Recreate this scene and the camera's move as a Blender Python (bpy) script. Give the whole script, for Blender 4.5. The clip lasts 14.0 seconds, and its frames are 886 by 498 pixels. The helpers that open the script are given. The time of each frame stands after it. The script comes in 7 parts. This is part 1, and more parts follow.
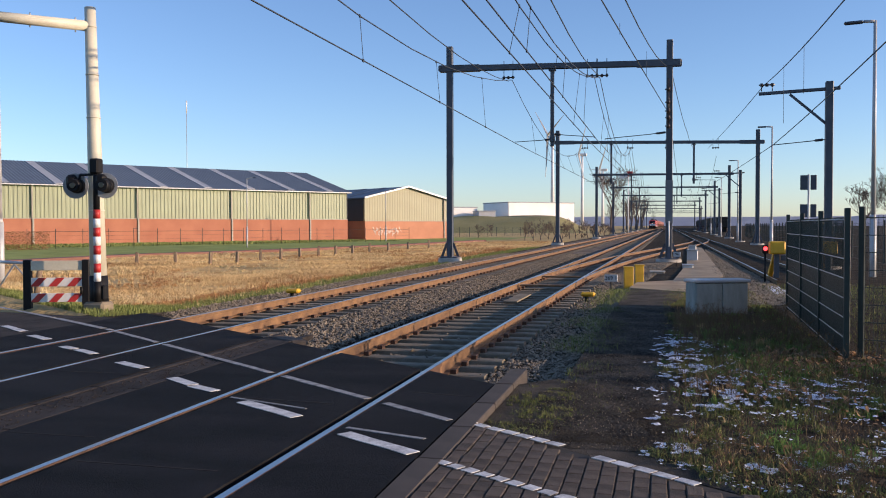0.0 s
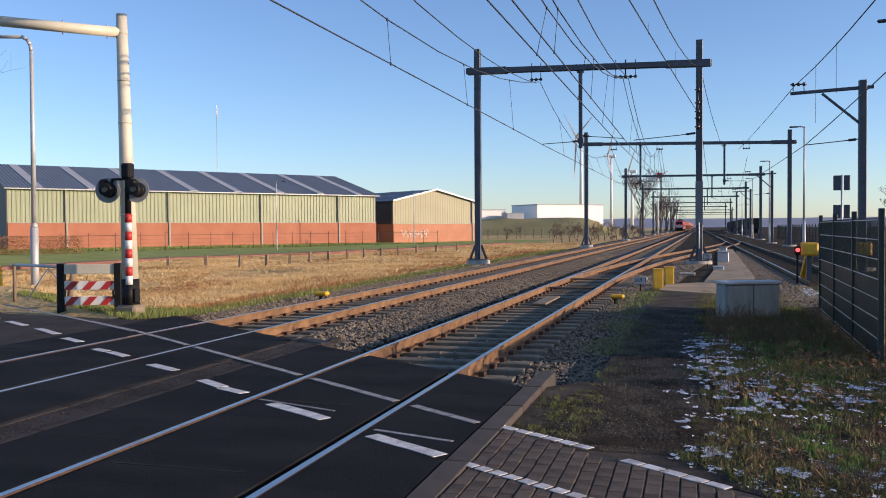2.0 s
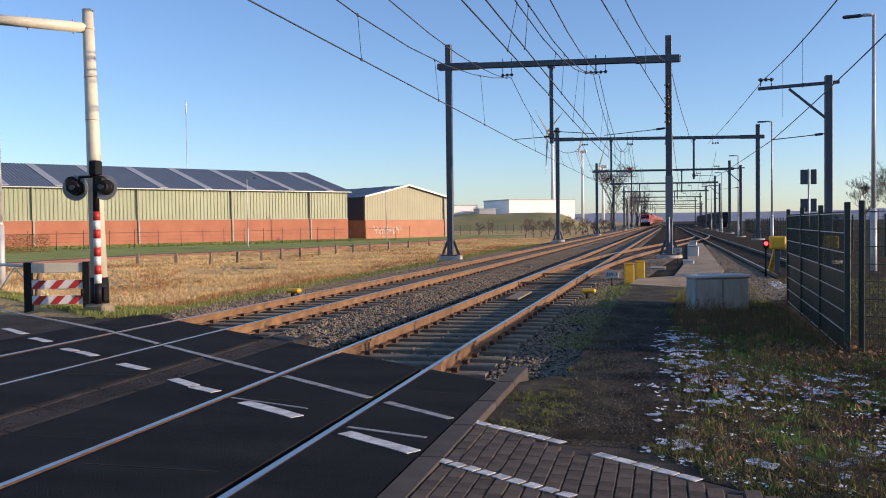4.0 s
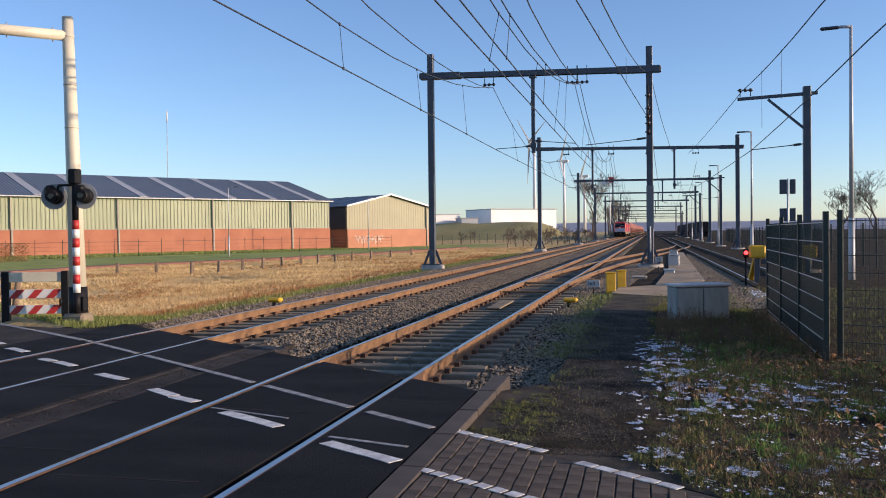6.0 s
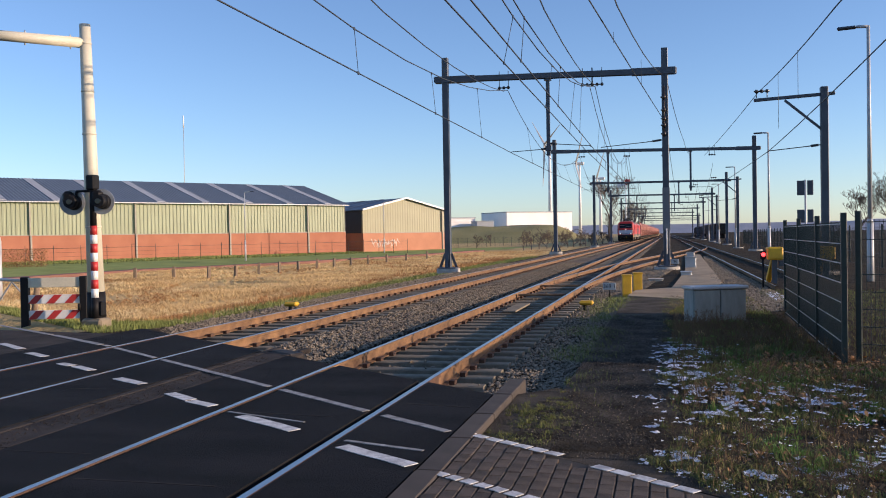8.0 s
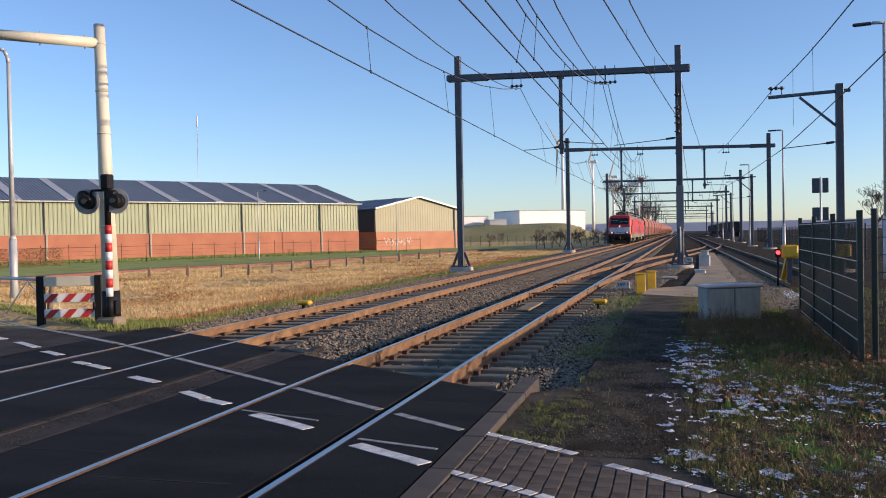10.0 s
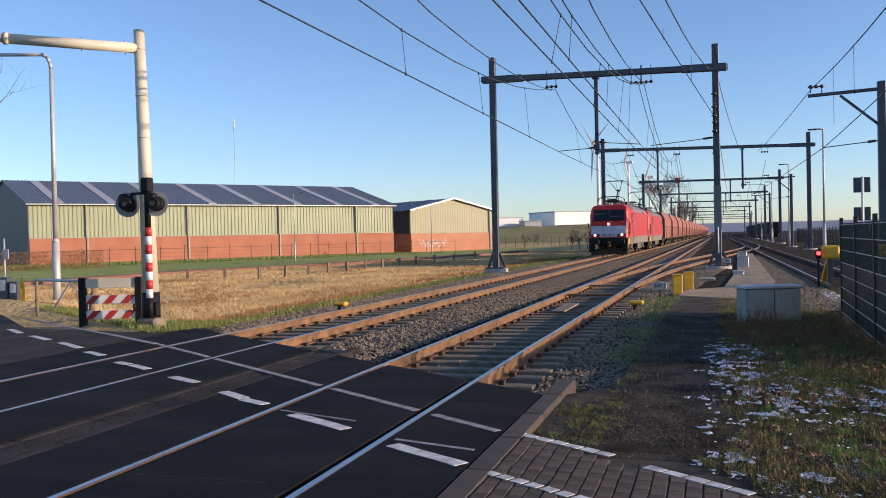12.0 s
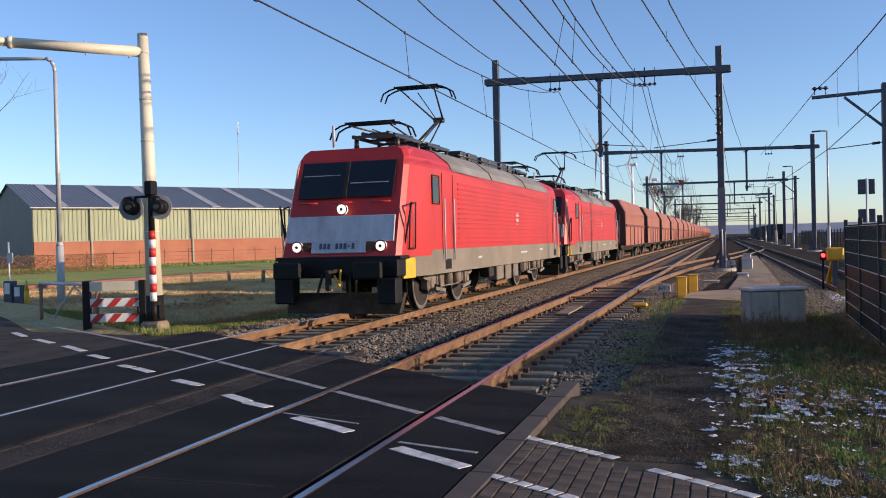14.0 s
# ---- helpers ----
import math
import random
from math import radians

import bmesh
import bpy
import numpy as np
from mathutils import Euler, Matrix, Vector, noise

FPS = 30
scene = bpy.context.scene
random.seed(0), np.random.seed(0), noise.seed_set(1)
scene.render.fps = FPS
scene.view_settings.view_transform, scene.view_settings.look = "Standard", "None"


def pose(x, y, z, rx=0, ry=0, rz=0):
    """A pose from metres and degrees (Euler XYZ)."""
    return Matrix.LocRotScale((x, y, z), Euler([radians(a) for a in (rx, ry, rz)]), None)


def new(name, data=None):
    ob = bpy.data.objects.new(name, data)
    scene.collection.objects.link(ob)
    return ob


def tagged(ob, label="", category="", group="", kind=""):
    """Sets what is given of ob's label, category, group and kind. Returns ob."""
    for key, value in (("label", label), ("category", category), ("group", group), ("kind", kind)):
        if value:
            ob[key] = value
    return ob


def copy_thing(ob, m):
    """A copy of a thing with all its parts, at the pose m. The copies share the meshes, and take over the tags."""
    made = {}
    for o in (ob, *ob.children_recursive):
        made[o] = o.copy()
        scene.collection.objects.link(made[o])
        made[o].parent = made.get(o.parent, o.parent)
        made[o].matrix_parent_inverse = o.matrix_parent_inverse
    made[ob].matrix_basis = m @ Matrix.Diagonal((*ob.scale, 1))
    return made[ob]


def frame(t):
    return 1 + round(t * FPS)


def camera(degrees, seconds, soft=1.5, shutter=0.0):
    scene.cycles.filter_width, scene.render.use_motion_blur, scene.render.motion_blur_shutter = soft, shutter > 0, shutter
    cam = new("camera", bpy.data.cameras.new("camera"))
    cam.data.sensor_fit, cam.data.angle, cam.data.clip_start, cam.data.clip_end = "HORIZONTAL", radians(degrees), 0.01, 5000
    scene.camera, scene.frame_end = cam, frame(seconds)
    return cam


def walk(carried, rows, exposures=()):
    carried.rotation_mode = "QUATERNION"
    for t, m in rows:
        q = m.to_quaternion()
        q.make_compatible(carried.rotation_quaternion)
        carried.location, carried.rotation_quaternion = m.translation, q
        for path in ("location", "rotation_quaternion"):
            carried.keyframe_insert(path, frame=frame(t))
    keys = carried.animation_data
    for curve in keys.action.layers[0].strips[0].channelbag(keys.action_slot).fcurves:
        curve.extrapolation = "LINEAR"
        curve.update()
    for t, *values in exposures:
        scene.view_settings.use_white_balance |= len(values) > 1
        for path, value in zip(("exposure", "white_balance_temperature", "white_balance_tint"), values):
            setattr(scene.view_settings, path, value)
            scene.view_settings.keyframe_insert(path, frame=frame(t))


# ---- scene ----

# camera, held by hand, 1.6 m above the rail heads; y runs along the rails
cam = camera(53.1, 14.0, soft=1.0)
PATH = (
    (0, -0.014, -0.011, 1.609, 88.481, 0.091, 13.937),
    (0.5, -0.012, -0.004, 1.609, 88.548, 0.247, 14.564),
    (1, -0.006, -0.007, 1.612, 88.430, 0.433, 15.071),
    (1.5, -0.002, 0.004, 1.607, 88.661, 0.578, 15.339),
    (2, -0.005, -0.002, 1.605, 88.661, 0.340, 15.769),
    (2.5, -0.004, -0.000, 1.612, 88.485, 0.278, 15.375),
    (3, -0.006, -0.005, 1.611, 88.322, 0.465, 14.693),
    (5.5, 0.006, 0.002, 1.610, 88.572, 0.659, 13.227),
    (6, 0.000, 0.003, 1.605, 88.954, 0.666, 12.824),
    (6.5, 0.008, -0.008, 1.612, 89.665, 0.696, 12.864),
    (7, 0.011, 0.003, 1.609, 89.726, 0.810, 13.170),
    (7.5, 0.009, 0.007, 1.607, 89.465, 0.939, 13.513),
    (8, 0.009, -0.003, 1.609, 89.180, 0.975, 13.833),
    (8.5, 0.002, 0.009, 1.604, 89.162, 0.983, 14.325),
    (11, 0.005, -0.003, 1.607, 89.007, 1.249, 15.066),
    (11.5, 0.005, -0.010, 1.605, 88.955, 1.266, 16.179),
    (12, -0.001, -0.013, 1.604, 89.252, 1.249, 16.905),
    (12.5, 0.004, -0.024, 1.607, 89.534, 1.319, 16.980),
    (13, -0.001, -0.009, 1.602, 89.564, 1.394, 17.068),
    (13.5, 0.002, -0.006, 1.600, 89.429, 1.391, 17.104),
    (14, 0.000, -0.000, 1.600, 89.440, 1.360, 17.150),
)
walk(cam, [(r[0], pose(*r[1:])) for r in PATH], [(0.0, 0.38, 6700, 20), (14.0, 0.38, 6700, 20)])

# light: low winter sun across the tracks, clear sky
SUN_EL, SUN_AZ = radians(12.0), math.atan2(1.0, 0.04)
world = bpy.data.worlds.new("sky")
scene.world = world
world.use_nodes = True
wn = world.node_tree
sky = wn.nodes.new("ShaderNodeTexSky")
sky.sky_type, sky.sun_disc = "NISHITA", False
sky.sun_elevation, sky.sun_rotation = SUN_EL, SUN_AZ
sky.air_density, sky.dust_density, sky.ozone_density = 0.85, 0.3, 3.7
wn.links.new(sky.outputs[0], wn.nodes["Background"].inputs[0])
wn.nodes["Background"].inputs[1].default_value = 0.17
sun = new("sun", bpy.data.lights.new("sun", "SUN"))
sun.data.energy, sun.data.angle, sun.data.color = 4.6, radians(0.5), (1.0, 0.80, 0.58)
sun.matrix_world = Matrix.Translation((60, 6, 12)) @ Vector(
    (-math.sin(SUN_AZ) * math.cos(SUN_EL), -math.cos(SUN_AZ) * math.cos(SUN_EL), -math.sin(SUN_EL))).to_track_quat("-Z", "Y").to_matrix().to_4x4()

RNG = np.random.default_rng(7)


# ---- materials ----
def mat(name, col, col2=None, rough=0.7, metal=0.0, scale=6.0, fine=60.0, bump=0.15, dist=0.01, spread=0.25, stretch=(1, 1, 1), rand=0.0, spec=0.5):
    """A surface with colour variation at a coarse and a fine scale, and relief."""
    m = bpy.data.materials.new(name)
    m.use_nodes = True
    nt = m.node_tree
    N, L = nt.nodes, nt.links
    b = N["Principled BSDF"]
    b.inputs["Roughness"].default_value, b.inputs["Metallic"].default_value = rough, metal
    b.inputs["Specular IOR Level"].default_value = spec
    col2 = col2 or tuple(c * 0.6 for c in col)
    tc = N.new("ShaderNodeTexCoord")
    mp = N.new("ShaderNodeMapping")
    mp.inputs["Scale"].default_value = stretch
    L.new(tc.outputs["Object"], mp.inputs[0])
    n1, n2 = N.new("ShaderNodeTexNoise"), N.new("ShaderNodeTexNoise")
    n1.inputs["Scale"].default_value, n2.inputs["Scale"].default_value = scale, fine
    n1.inputs["Detail"].default_value, n2.inputs["Detail"].default_value = 5, 3
    for n in (n1, n2):
        L.new(mp.outputs[0], n.inputs["Vector"])
    ad = N.new("ShaderNodeMath")
    ad.operation = "MULTIPLY_ADD"
    ad.inputs[1].default_value, ad.inputs[2].default_value = 0.45, 0.0
    L.new(n2.outputs[0], ad.inputs[0])
    a2 = N.new("ShaderNodeMath")
    a2.operation = "ADD"
    L.new(n1.outputs[0], a2.inputs[0])
    L.new(ad.outputs[0], a2.inputs[1])
    last = a2.outputs[0]
    if rand:
        oi = N.new("ShaderNodeObjectInfo")
        gi = N.new("ShaderNodeNewGeometry")
        s = N.new("ShaderNodeMath")
        s.operation = "ADD"
        L.new(oi.outputs["Random"], s.inputs[0])
        L.new(gi.outputs["Random Per Island"], s.inputs[1])
        fr = N.new("ShaderNodeMath")
        fr.operation = "FRACT"
        L.new(s.outputs[0], fr.inputs[0])
        a3 = N.new("ShaderNodeMath")
        a3.operation = "MULTIPLY_ADD"
        a3.inputs[1].default_value = rand
        L.new(fr.outputs[0], a3.inputs[0])
        L.new(last, a3.inputs[2])
        last = a3.outputs[0]
    rp = N.new("ShaderNodeValToRGB")
    mid = 0.72 + rand * 0.5
    rp.color_ramp.elements[0].position, rp.color_ramp.elements[1].position = max(0, mid - spread - rand * 0.5), min(1, mid + spread + rand * 0.5)
    rp.color_ramp.elements[0].color, rp.color_ramp.elements[1].color = (*col2, 1), (*col, 1)
    L.new(last, rp.inputs[0])
    L.new(rp.outputs[0], b.inputs["Base Color"])
    if bump:
        bp = N.new("ShaderNodeBump")
        bp.inputs["Strength"].default_value, bp.inputs["Distance"].default_value = bump, dist
        L.new(n2.outputs[0], bp.inputs["Height"])
        L.new(bp.outputs[0], b.inputs["Normal"])
    return m


def glow(name, col, strength):
    m = bpy.data.materials.new(name)
    m.use_nodes = True
    b = m.node_tree.nodes["Principled BSDF"]
    b.inputs["Base Color"].default_value = (*col, 1)
    b.inputs["Emission Color"].default_value, b.inputs["Emission Strength"].default_value = (*col, 1), strength
    return m


M = dict(
    field=mat("dry_grass_ground", (0.66, 0.47, 0.22), (0.36, 0.26, 0.11), 0.95, scale=0.3, fine=7, bump=0.7, dist=0.1, spec=0.1),
    grass=mat("dry_grass_blades", (0.80, 0.59, 0.29), (0.44, 0.26, 0.115), 0.8, scale=0.30, fine=1.4, bump=0, rand=0.12, spread=0.16, spec=0.2),
    green=mat("green_grass_blades", (0.19, 0.22, 0.065), (0.075, 0.092, 0.028), 0.8, scale=0.6, fine=4, bump=0, rand=0.5, spec=0.25),
    weed=mat("withered_weeds", (0.16, 0.105, 0.06), (0.05, 0.036, 0.024), 0.85, scale=0.8, fine=5, bump=0, rand=0.5, spec=0.2),
    lawn=mat("lawn", (0.37, 0.41, 0.13), (0.24, 0.28, 0.08), 0.95, scale=0.4, fine=6, bump=0.6, dist=0.06, spec=0.1),
    verge=mat("verge_soil", (0.075, 0.056, 0.035), (0.016, 0.014, 0.010), 0.95, scale=2.2, fine=38, bump=1.0, dist=0.05, spec=0.1),
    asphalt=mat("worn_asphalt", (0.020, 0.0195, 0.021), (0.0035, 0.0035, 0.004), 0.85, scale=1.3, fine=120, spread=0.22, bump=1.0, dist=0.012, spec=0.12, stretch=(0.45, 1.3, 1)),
    brickroad=mat("brick_road", (0.066, 0.054, 0.046), (0.016, 0.014, 0.013), 0.9, scale=1.6, fine=60, bump=0.6, dist=0.02, spec=0.2),
    paver=mat("concrete_paver", (0.12, 0.094, 0.074), (0.022, 0.019, 0.017), 0.85, scale=6, fine=150, bump=1.0, dist=0.012, rand=0.3, spec=0.3),
    joint=mat("sand_joint", (0.05, 0.042, 0.035), (0.025, 0.022, 0.018), 0.95, scale=4, fine=80),
    kerb=mat("concrete_kerb", (0.075, 0.06, 0.049), (0.036, 0.03, 0.025), 0.9, scale=4, fine=90, rand=0.2),
    paint=mat("road_paint", (0.72, 0.71, 0.68), (0.38, 0.37, 0.36), 0.7, scale=9, fine=70, bump=0.1, spread=0.16),
    oldpaint=mat("worn_road_paint", (0.40, 0.39, 0.38), (0.12, 0.115, 0.11), 0.8, scale=9, fine=70, bump=0.1),
    gravel=mat("gravel_path", (0.115, 0.10, 0.08), (0.026, 0.023, 0.019), 0.95, scale=2.0, fine=85, bump=1.0, dist=0.025, spec=0.12),
    sandpath=mat("concrete_walkway", (0.48, 0.37, 0.24), (0.27, 0.205, 0.135), 0.9, scale=1.2, fine=40, bump=0.4, spec=0.2),
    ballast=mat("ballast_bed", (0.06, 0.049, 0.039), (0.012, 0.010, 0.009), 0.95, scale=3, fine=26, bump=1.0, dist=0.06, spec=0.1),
    # far bed in the tone of sunlit loose stones, which end near y 55
    farballast=mat("lit_stone_tone_ballast", (0.26, 0.205, 0.155), (0.09, 0.072, 0.056), 0.95, scale=2.0, fine=9, bump=1.0, dist=0.08, spec=0.1),
    cover=mat("dull_grey_cover", (0.20, 0.21, 0.22), (0.14, 0.15, 0.16), 0.7, scale=3, fine=30, bump=0.05),
    stone=mat("ballast_stone", (0.27, 0.22, 0.16), (0.030, 0.025, 0.02), 0.9, scale=6, fine=50, bump=0.3, rand=0.55, spec=0.12),
    sleeper=mat("concrete_sleeper", (0.27, 0.225, 0.16), (0.12, 0.098, 0.07), 0.9, scale=5, fine=60, rand=0.25, spec=0.15),
    timber=mat("dark_timber_sleeper", (0.10, 0.075, 0.055), (0.045, 0.035, 0.028), 0.85, scale=5, fine=50, stretch=(1, 6, 6), rand=0.2),
    rust=mat("rusty_rail", (0.27, 0.15, 0.068), (0.10, 0.052, 0.028), 0.8, metal=0.1, scale=4, fine=50, bump=0.25),
    railtop=mat("polished_rail_head", (0.50, 0.50, 0.52), (0.32, 0.32, 0.34), 0.28, metal=1.0, scale=3, fine=90, bump=0.03, stretch=(8, 0.3, 8)),
    clip=mat("rusty_clip", (0.12, 0.06, 0.035), (0.05, 0.03, 0.02), 0.9, scale=20, fine=90),
    steel=mat("dark_painted_steel", (0.085, 0.10, 0.125), (0.05, 0.06, 0.075), 0.5, metal=0.2, scale=2, fine=40, bump=0.08),
    galv=mat("galvanised_steel", (0.50, 0.51, 0.51), (0.38, 0.39, 0.39), 0.5, metal=0.2, scale=2, fine=50, bump=0.06),
    concrete=mat("cast_concrete", (0.48, 0.44, 0.37), (0.30, 0.27, 0.23), 0.9, scale=3, fine=60, bump=0.3),
    cream=mat("cream_painted_pole", (0.66, 0.62, 0.48), (0.50, 0.47, 0.37), 0.5, scale=1.6, fine=30, bump=0.05),
    black=mat("black_paint", (0.010, 0.010, 0.011), (0.006, 0.006, 0.007), 0.6, scale=6, fine=60, bump=0.1, spec=0.25),
    white=mat("white_paint", (0.80, 0.79, 0.76), (0.62, 0.61, 0.58), 0.5, scale=4, fine=40, bump=0.05),
    red=mat("signal_red", (0.55, 0.035, 0.03), (0.36, 0.03, 0.025), 0.5, scale=4, fine=40, bump=0.05),
    yellow=mat("safety_yellow", (0.78, 0.44, 0.02), (0.55, 0.30, 0.02), 0.55, scale=4, fine=40, bump=0.08),
    wire=mat("copper_wire", (0.06, 0.065, 0.075), (0.035, 0.04, 0.045), 0.5, metal=0.4, scale=3, fine=30, bump=0),
    insul=mat("brown_insulator", (0.045, 0.035, 0.035), (0.02, 0.018, 0.018), 0.35, scale=8, fine=40),
    cladding=mat("sage_cladding", (0.31, 0.345, 0.22), (0.26, 0.29, 0.185), 0.55, scale=0.3, fine=8, bump=0.04),
    brick=mat("red_brickwork", (0.42, 0.17, 0.10), (0.33, 0.125, 0.075), 0.9, scale=0.5, fine=14, bump=0.2),
    brick2=mat("pale_brickwork", (0.52, 0.24, 0.145), (0.42, 0.19, 0.115), 0.9, scale=0.5, fine=14, bump=0.2),
    roof=mat("blue_grey_roof_sheet", (0.12, 0.15, 0.185), (0.09, 0.115, 0.145), 0.5, scale=0.4, fine=8, bump=0.04),
    skylight=mat("translucent_roof_strip", (0.38, 0.40, 0.43), (0.30, 0.32, 0.34), 0.5, scale=0.5, fine=8, bump=0.03),
    cream_wall=mat("cream_cladding", (0.36, 0.345, 0.225), (0.31, 0.295, 0.195), 0.6, scale=0.3, fine=8, bump=0.04),
    # dark tone for shade painted on hall end walls, and for openings
    shade_opening=mat("shaded_wall_and_opening", (0.06, 0.065, 0.075), (0.045, 0.048, 0.055), 0.6, scale=0.4, fine=8),
    whitewall=mat("white_cladding", (0.82, 0.81, 0.78), (0.72, 0.71, 0.69), 0.5, scale=0.2, fine=4, bump=0.03),
    fence=mat("dark_green_fence", (0.02, 0.035, 0.028), (0.012, 0.02, 0.017), 0.5, scale=5, fine=40, bump=0.05),
    wood=mat("weathered_wood", (0.28, 0.20, 0.13), (0.14, 0.10, 0.07), 0.9, scale=5, fine=50, stretch=(5, 5, 1), bump=0.3),
    bark=mat("winter_bark", (0.16, 0.12, 0.09), (0.08, 0.06, 0.05), 0.95, scale=3, fine=30),
    pipe=mat("faded_downpipe", (0.36, 0.33, 0.27), (0.26, 0.24, 0.20), 0.6, scale=1.5, fine=20, bump=0.05),
    snow=mat("thin_snow", (0.85, 0.87, 0.92), (0.70, 0.73, 0.80), 0.7, scale=8, fine=60, bump=0.3),
)


# ---- mesh helpers ----
def part(name, bm, material, parent=None, label=""):
    """Link a bmesh as one mesh object under a thing or a part."""
    me = bpy.data.meshes.new(name)
    bm.to_mesh(me)
    bm.free()
    for mm in (material if isinstance(material, (list, tuple)) else (material,)):
        me.materials.append(mm)
    ob = new(name, me)
    if parent is not None:
        ob.parent = parent
    if label:
        ob["label"] = label
    return ob


def raw(name, verts, faces, material, parent=None):
    me = bpy.data.meshes.new(name)
    me.from_pydata(verts, [], faces)
    me.materials.append(material)
    ob = new(name, me)
    if parent is not None:
        ob.parent = parent
    return ob


def thing(name, m, label, category, group="", kind=""):
    ob = new(name)
    ob.matrix_basis = m
    return tagged(ob, label, category, group, kind)


def box(bm, c, s, m=None, bevel=0.0, mi=0):
    """A box of size s round c, turned by m, with broken edges."""
    r = bmesh.ops.create_cube(bm, size=1.0)
    vs = r["verts"]
    bmesh.ops.scale(bm, vec=s, verts=vs)
    fs = list({f for v in vs for f in v.link_faces})
    for f in fs:
        f.material_index = mi
    if bevel:
        es = list({e for v in vs for e in v.link_edges})
        rb = bmesh.ops.bevel(bm, geom=es, offset=bevel, segments=1, affect="EDGES")
        vs = list({v for f in rb["faces"] for v in f.verts} | {v for v in vs if v.is_valid})
        for v in vs:
            for f in v.link_faces:
                f.material_index = mi
    if m is not None:
        bmesh.ops.transform(bm, matrix=m, verts=vs)
    bmesh.ops.translate(bm, vec=c, verts=vs)
    return vs


def rod(bm, a, b, r0, r1=None, seg=10, mi=0, smooth=True):
    """A round bar from a to b."""
    a, b = Vector(a), Vector(b)
    d = b - a
    r = bmesh.ops.create_cone(bm, cap_ends=True, segments=seg, radius1=r0, radius2=r0 if r1 is None else r1, depth=d.length)
    bmesh.ops.transform(bm, matrix=Matrix.Translation((a + b) / 2) @ d.to_track_quat("Z", "Y").to_matrix().to_4x4(), verts=r["verts"])
    for f in {f for v in r["verts"] for f in v.link_faces}:
        f.material_index = mi
        f.smooth = smooth and len(f.verts) == 4
    return r["verts"]


def beam(bm, a, b, w, h, bevel=0.0, mi=0):
    """A square bar from a to b, w wide and h high."""
    a, b = Vector(a), Vector(b)
    d = b - a
    up = Vector((0, 0, 1)) if abs(d.normalized().z) < 0.95 else Vector((0, 1, 0))
    y = d.normalized()
    x = y.cross(up).normalized()
    z = x.cross(y)
    m = Matrix((x, y, z)).transposed().to_4x4()
    return box(bm, (a + b) / 2, (w, d.length, h), m, bevel, mi)


def sweep(bm, prof, ya, yb, mi=0, x0=0.0, z0=0.0):
    """A closed profile of (x, z) drawn along y."""
    A = [bm.verts.new((x0 + x, ya, z0 + z)) for x, z in prof]
    B = [bm.verts.new((x0 + x, yb, z0 + z)) for x, z in prof]
    n = len(prof)
    for i in range(n):
        f = bm.faces.new((A[i], A[(i + 1) % n], B[(i + 1) % n], B[i]))
        f.material_index = mi
    for f in (bm.faces.new(A[::-1]), bm.faces.new(B)):
        f.material_index = mi


def poly_slab(bm, pts, z0, z1, mi=0):
    """A flat slab over a plan outline."""
    A = [bm.verts.new((x, y, z0)) for x, y in pts]
    B = [bm.verts.new((x, y, z1)) for x, y in pts]
    n = len(pts)
    for i in range(n):
        bm.faces.new((A[i], A[(i + 1) % n], B[(i + 1) % n], B[i])).material_index = mi
    bm.faces.new(A[::-1]).material_index = mi
    bm.faces.new(B).material_index = mi
    bmesh.ops.recalc_face_normals(bm, faces=bm.faces[:])


BM = bmesh.new


# ---- ground ----
XA, XB, XC = -7.44, -3.31, 3.97      # track centres at the crossing: through line, second line, siding
RN, RU = Vector((0.6, 0.8)), Vector((-0.8, 0.6))  # across and along the road


def road_d(x, y):
    return 0.6 * x + 0.8 * y


def track_b(y):
    """The second line drifts a little away from the first beyond the crossing."""
    return XB + 0.009 * max(0.0, y - 12.0)


def track_a(y):
    """The through line bends the same way."""
    return XA + 0.0085 * max(0.0, y - 14.0)


def siding(y):
    return XC + 0.003 * (y - 27.0)


def ground_z(x, y):
    if x < -10.2:
        z = -0.24 - 0.36 * min(1.0, (-10.2 - x) / 3.0)
    elif x < -1.48:
        z = -0.24
    elif x < 0.0:
        z = -0.24 + 0.12 * (x + 1.3) / 1.3
    else:
        z = -0.12
    d = road_d(x, y)
    if d < 10.0:
        k = min(1.0, max(0.0, (d - (4.9 if x > -9 else 5.1)) / 3.2))
        near = -0.035 if x < -9.0 or x > -1.48 else -0.24
        z = near * (1 - k) + z * k
        if d < 4.9:
            z = -0.16
    far = max(0.0, -x - 14.0)
    z += 0.16 * noise.noise((x * 0.13, y * 0.13, 7)) * min(1.0, far / 6) * (1.0 if -60 < x and y < 160 else 0.0)
    z += 0.05 * noise.noise((x * 0.35, y * 0.35, 0)) * min(1.0, far / 3 + (0.35 if x > 0 else 0))
    return z


def path_x(y):
    """The line of the cycle path behind the field."""
    return float(np.interp(y / 0.92, (30, 46, 62, 68, 76, 95, 130, 170), (-41.5, -40.4, -39.4, -37.0, -34.2, -30.3, -26.3, -23.0))) * 0.92


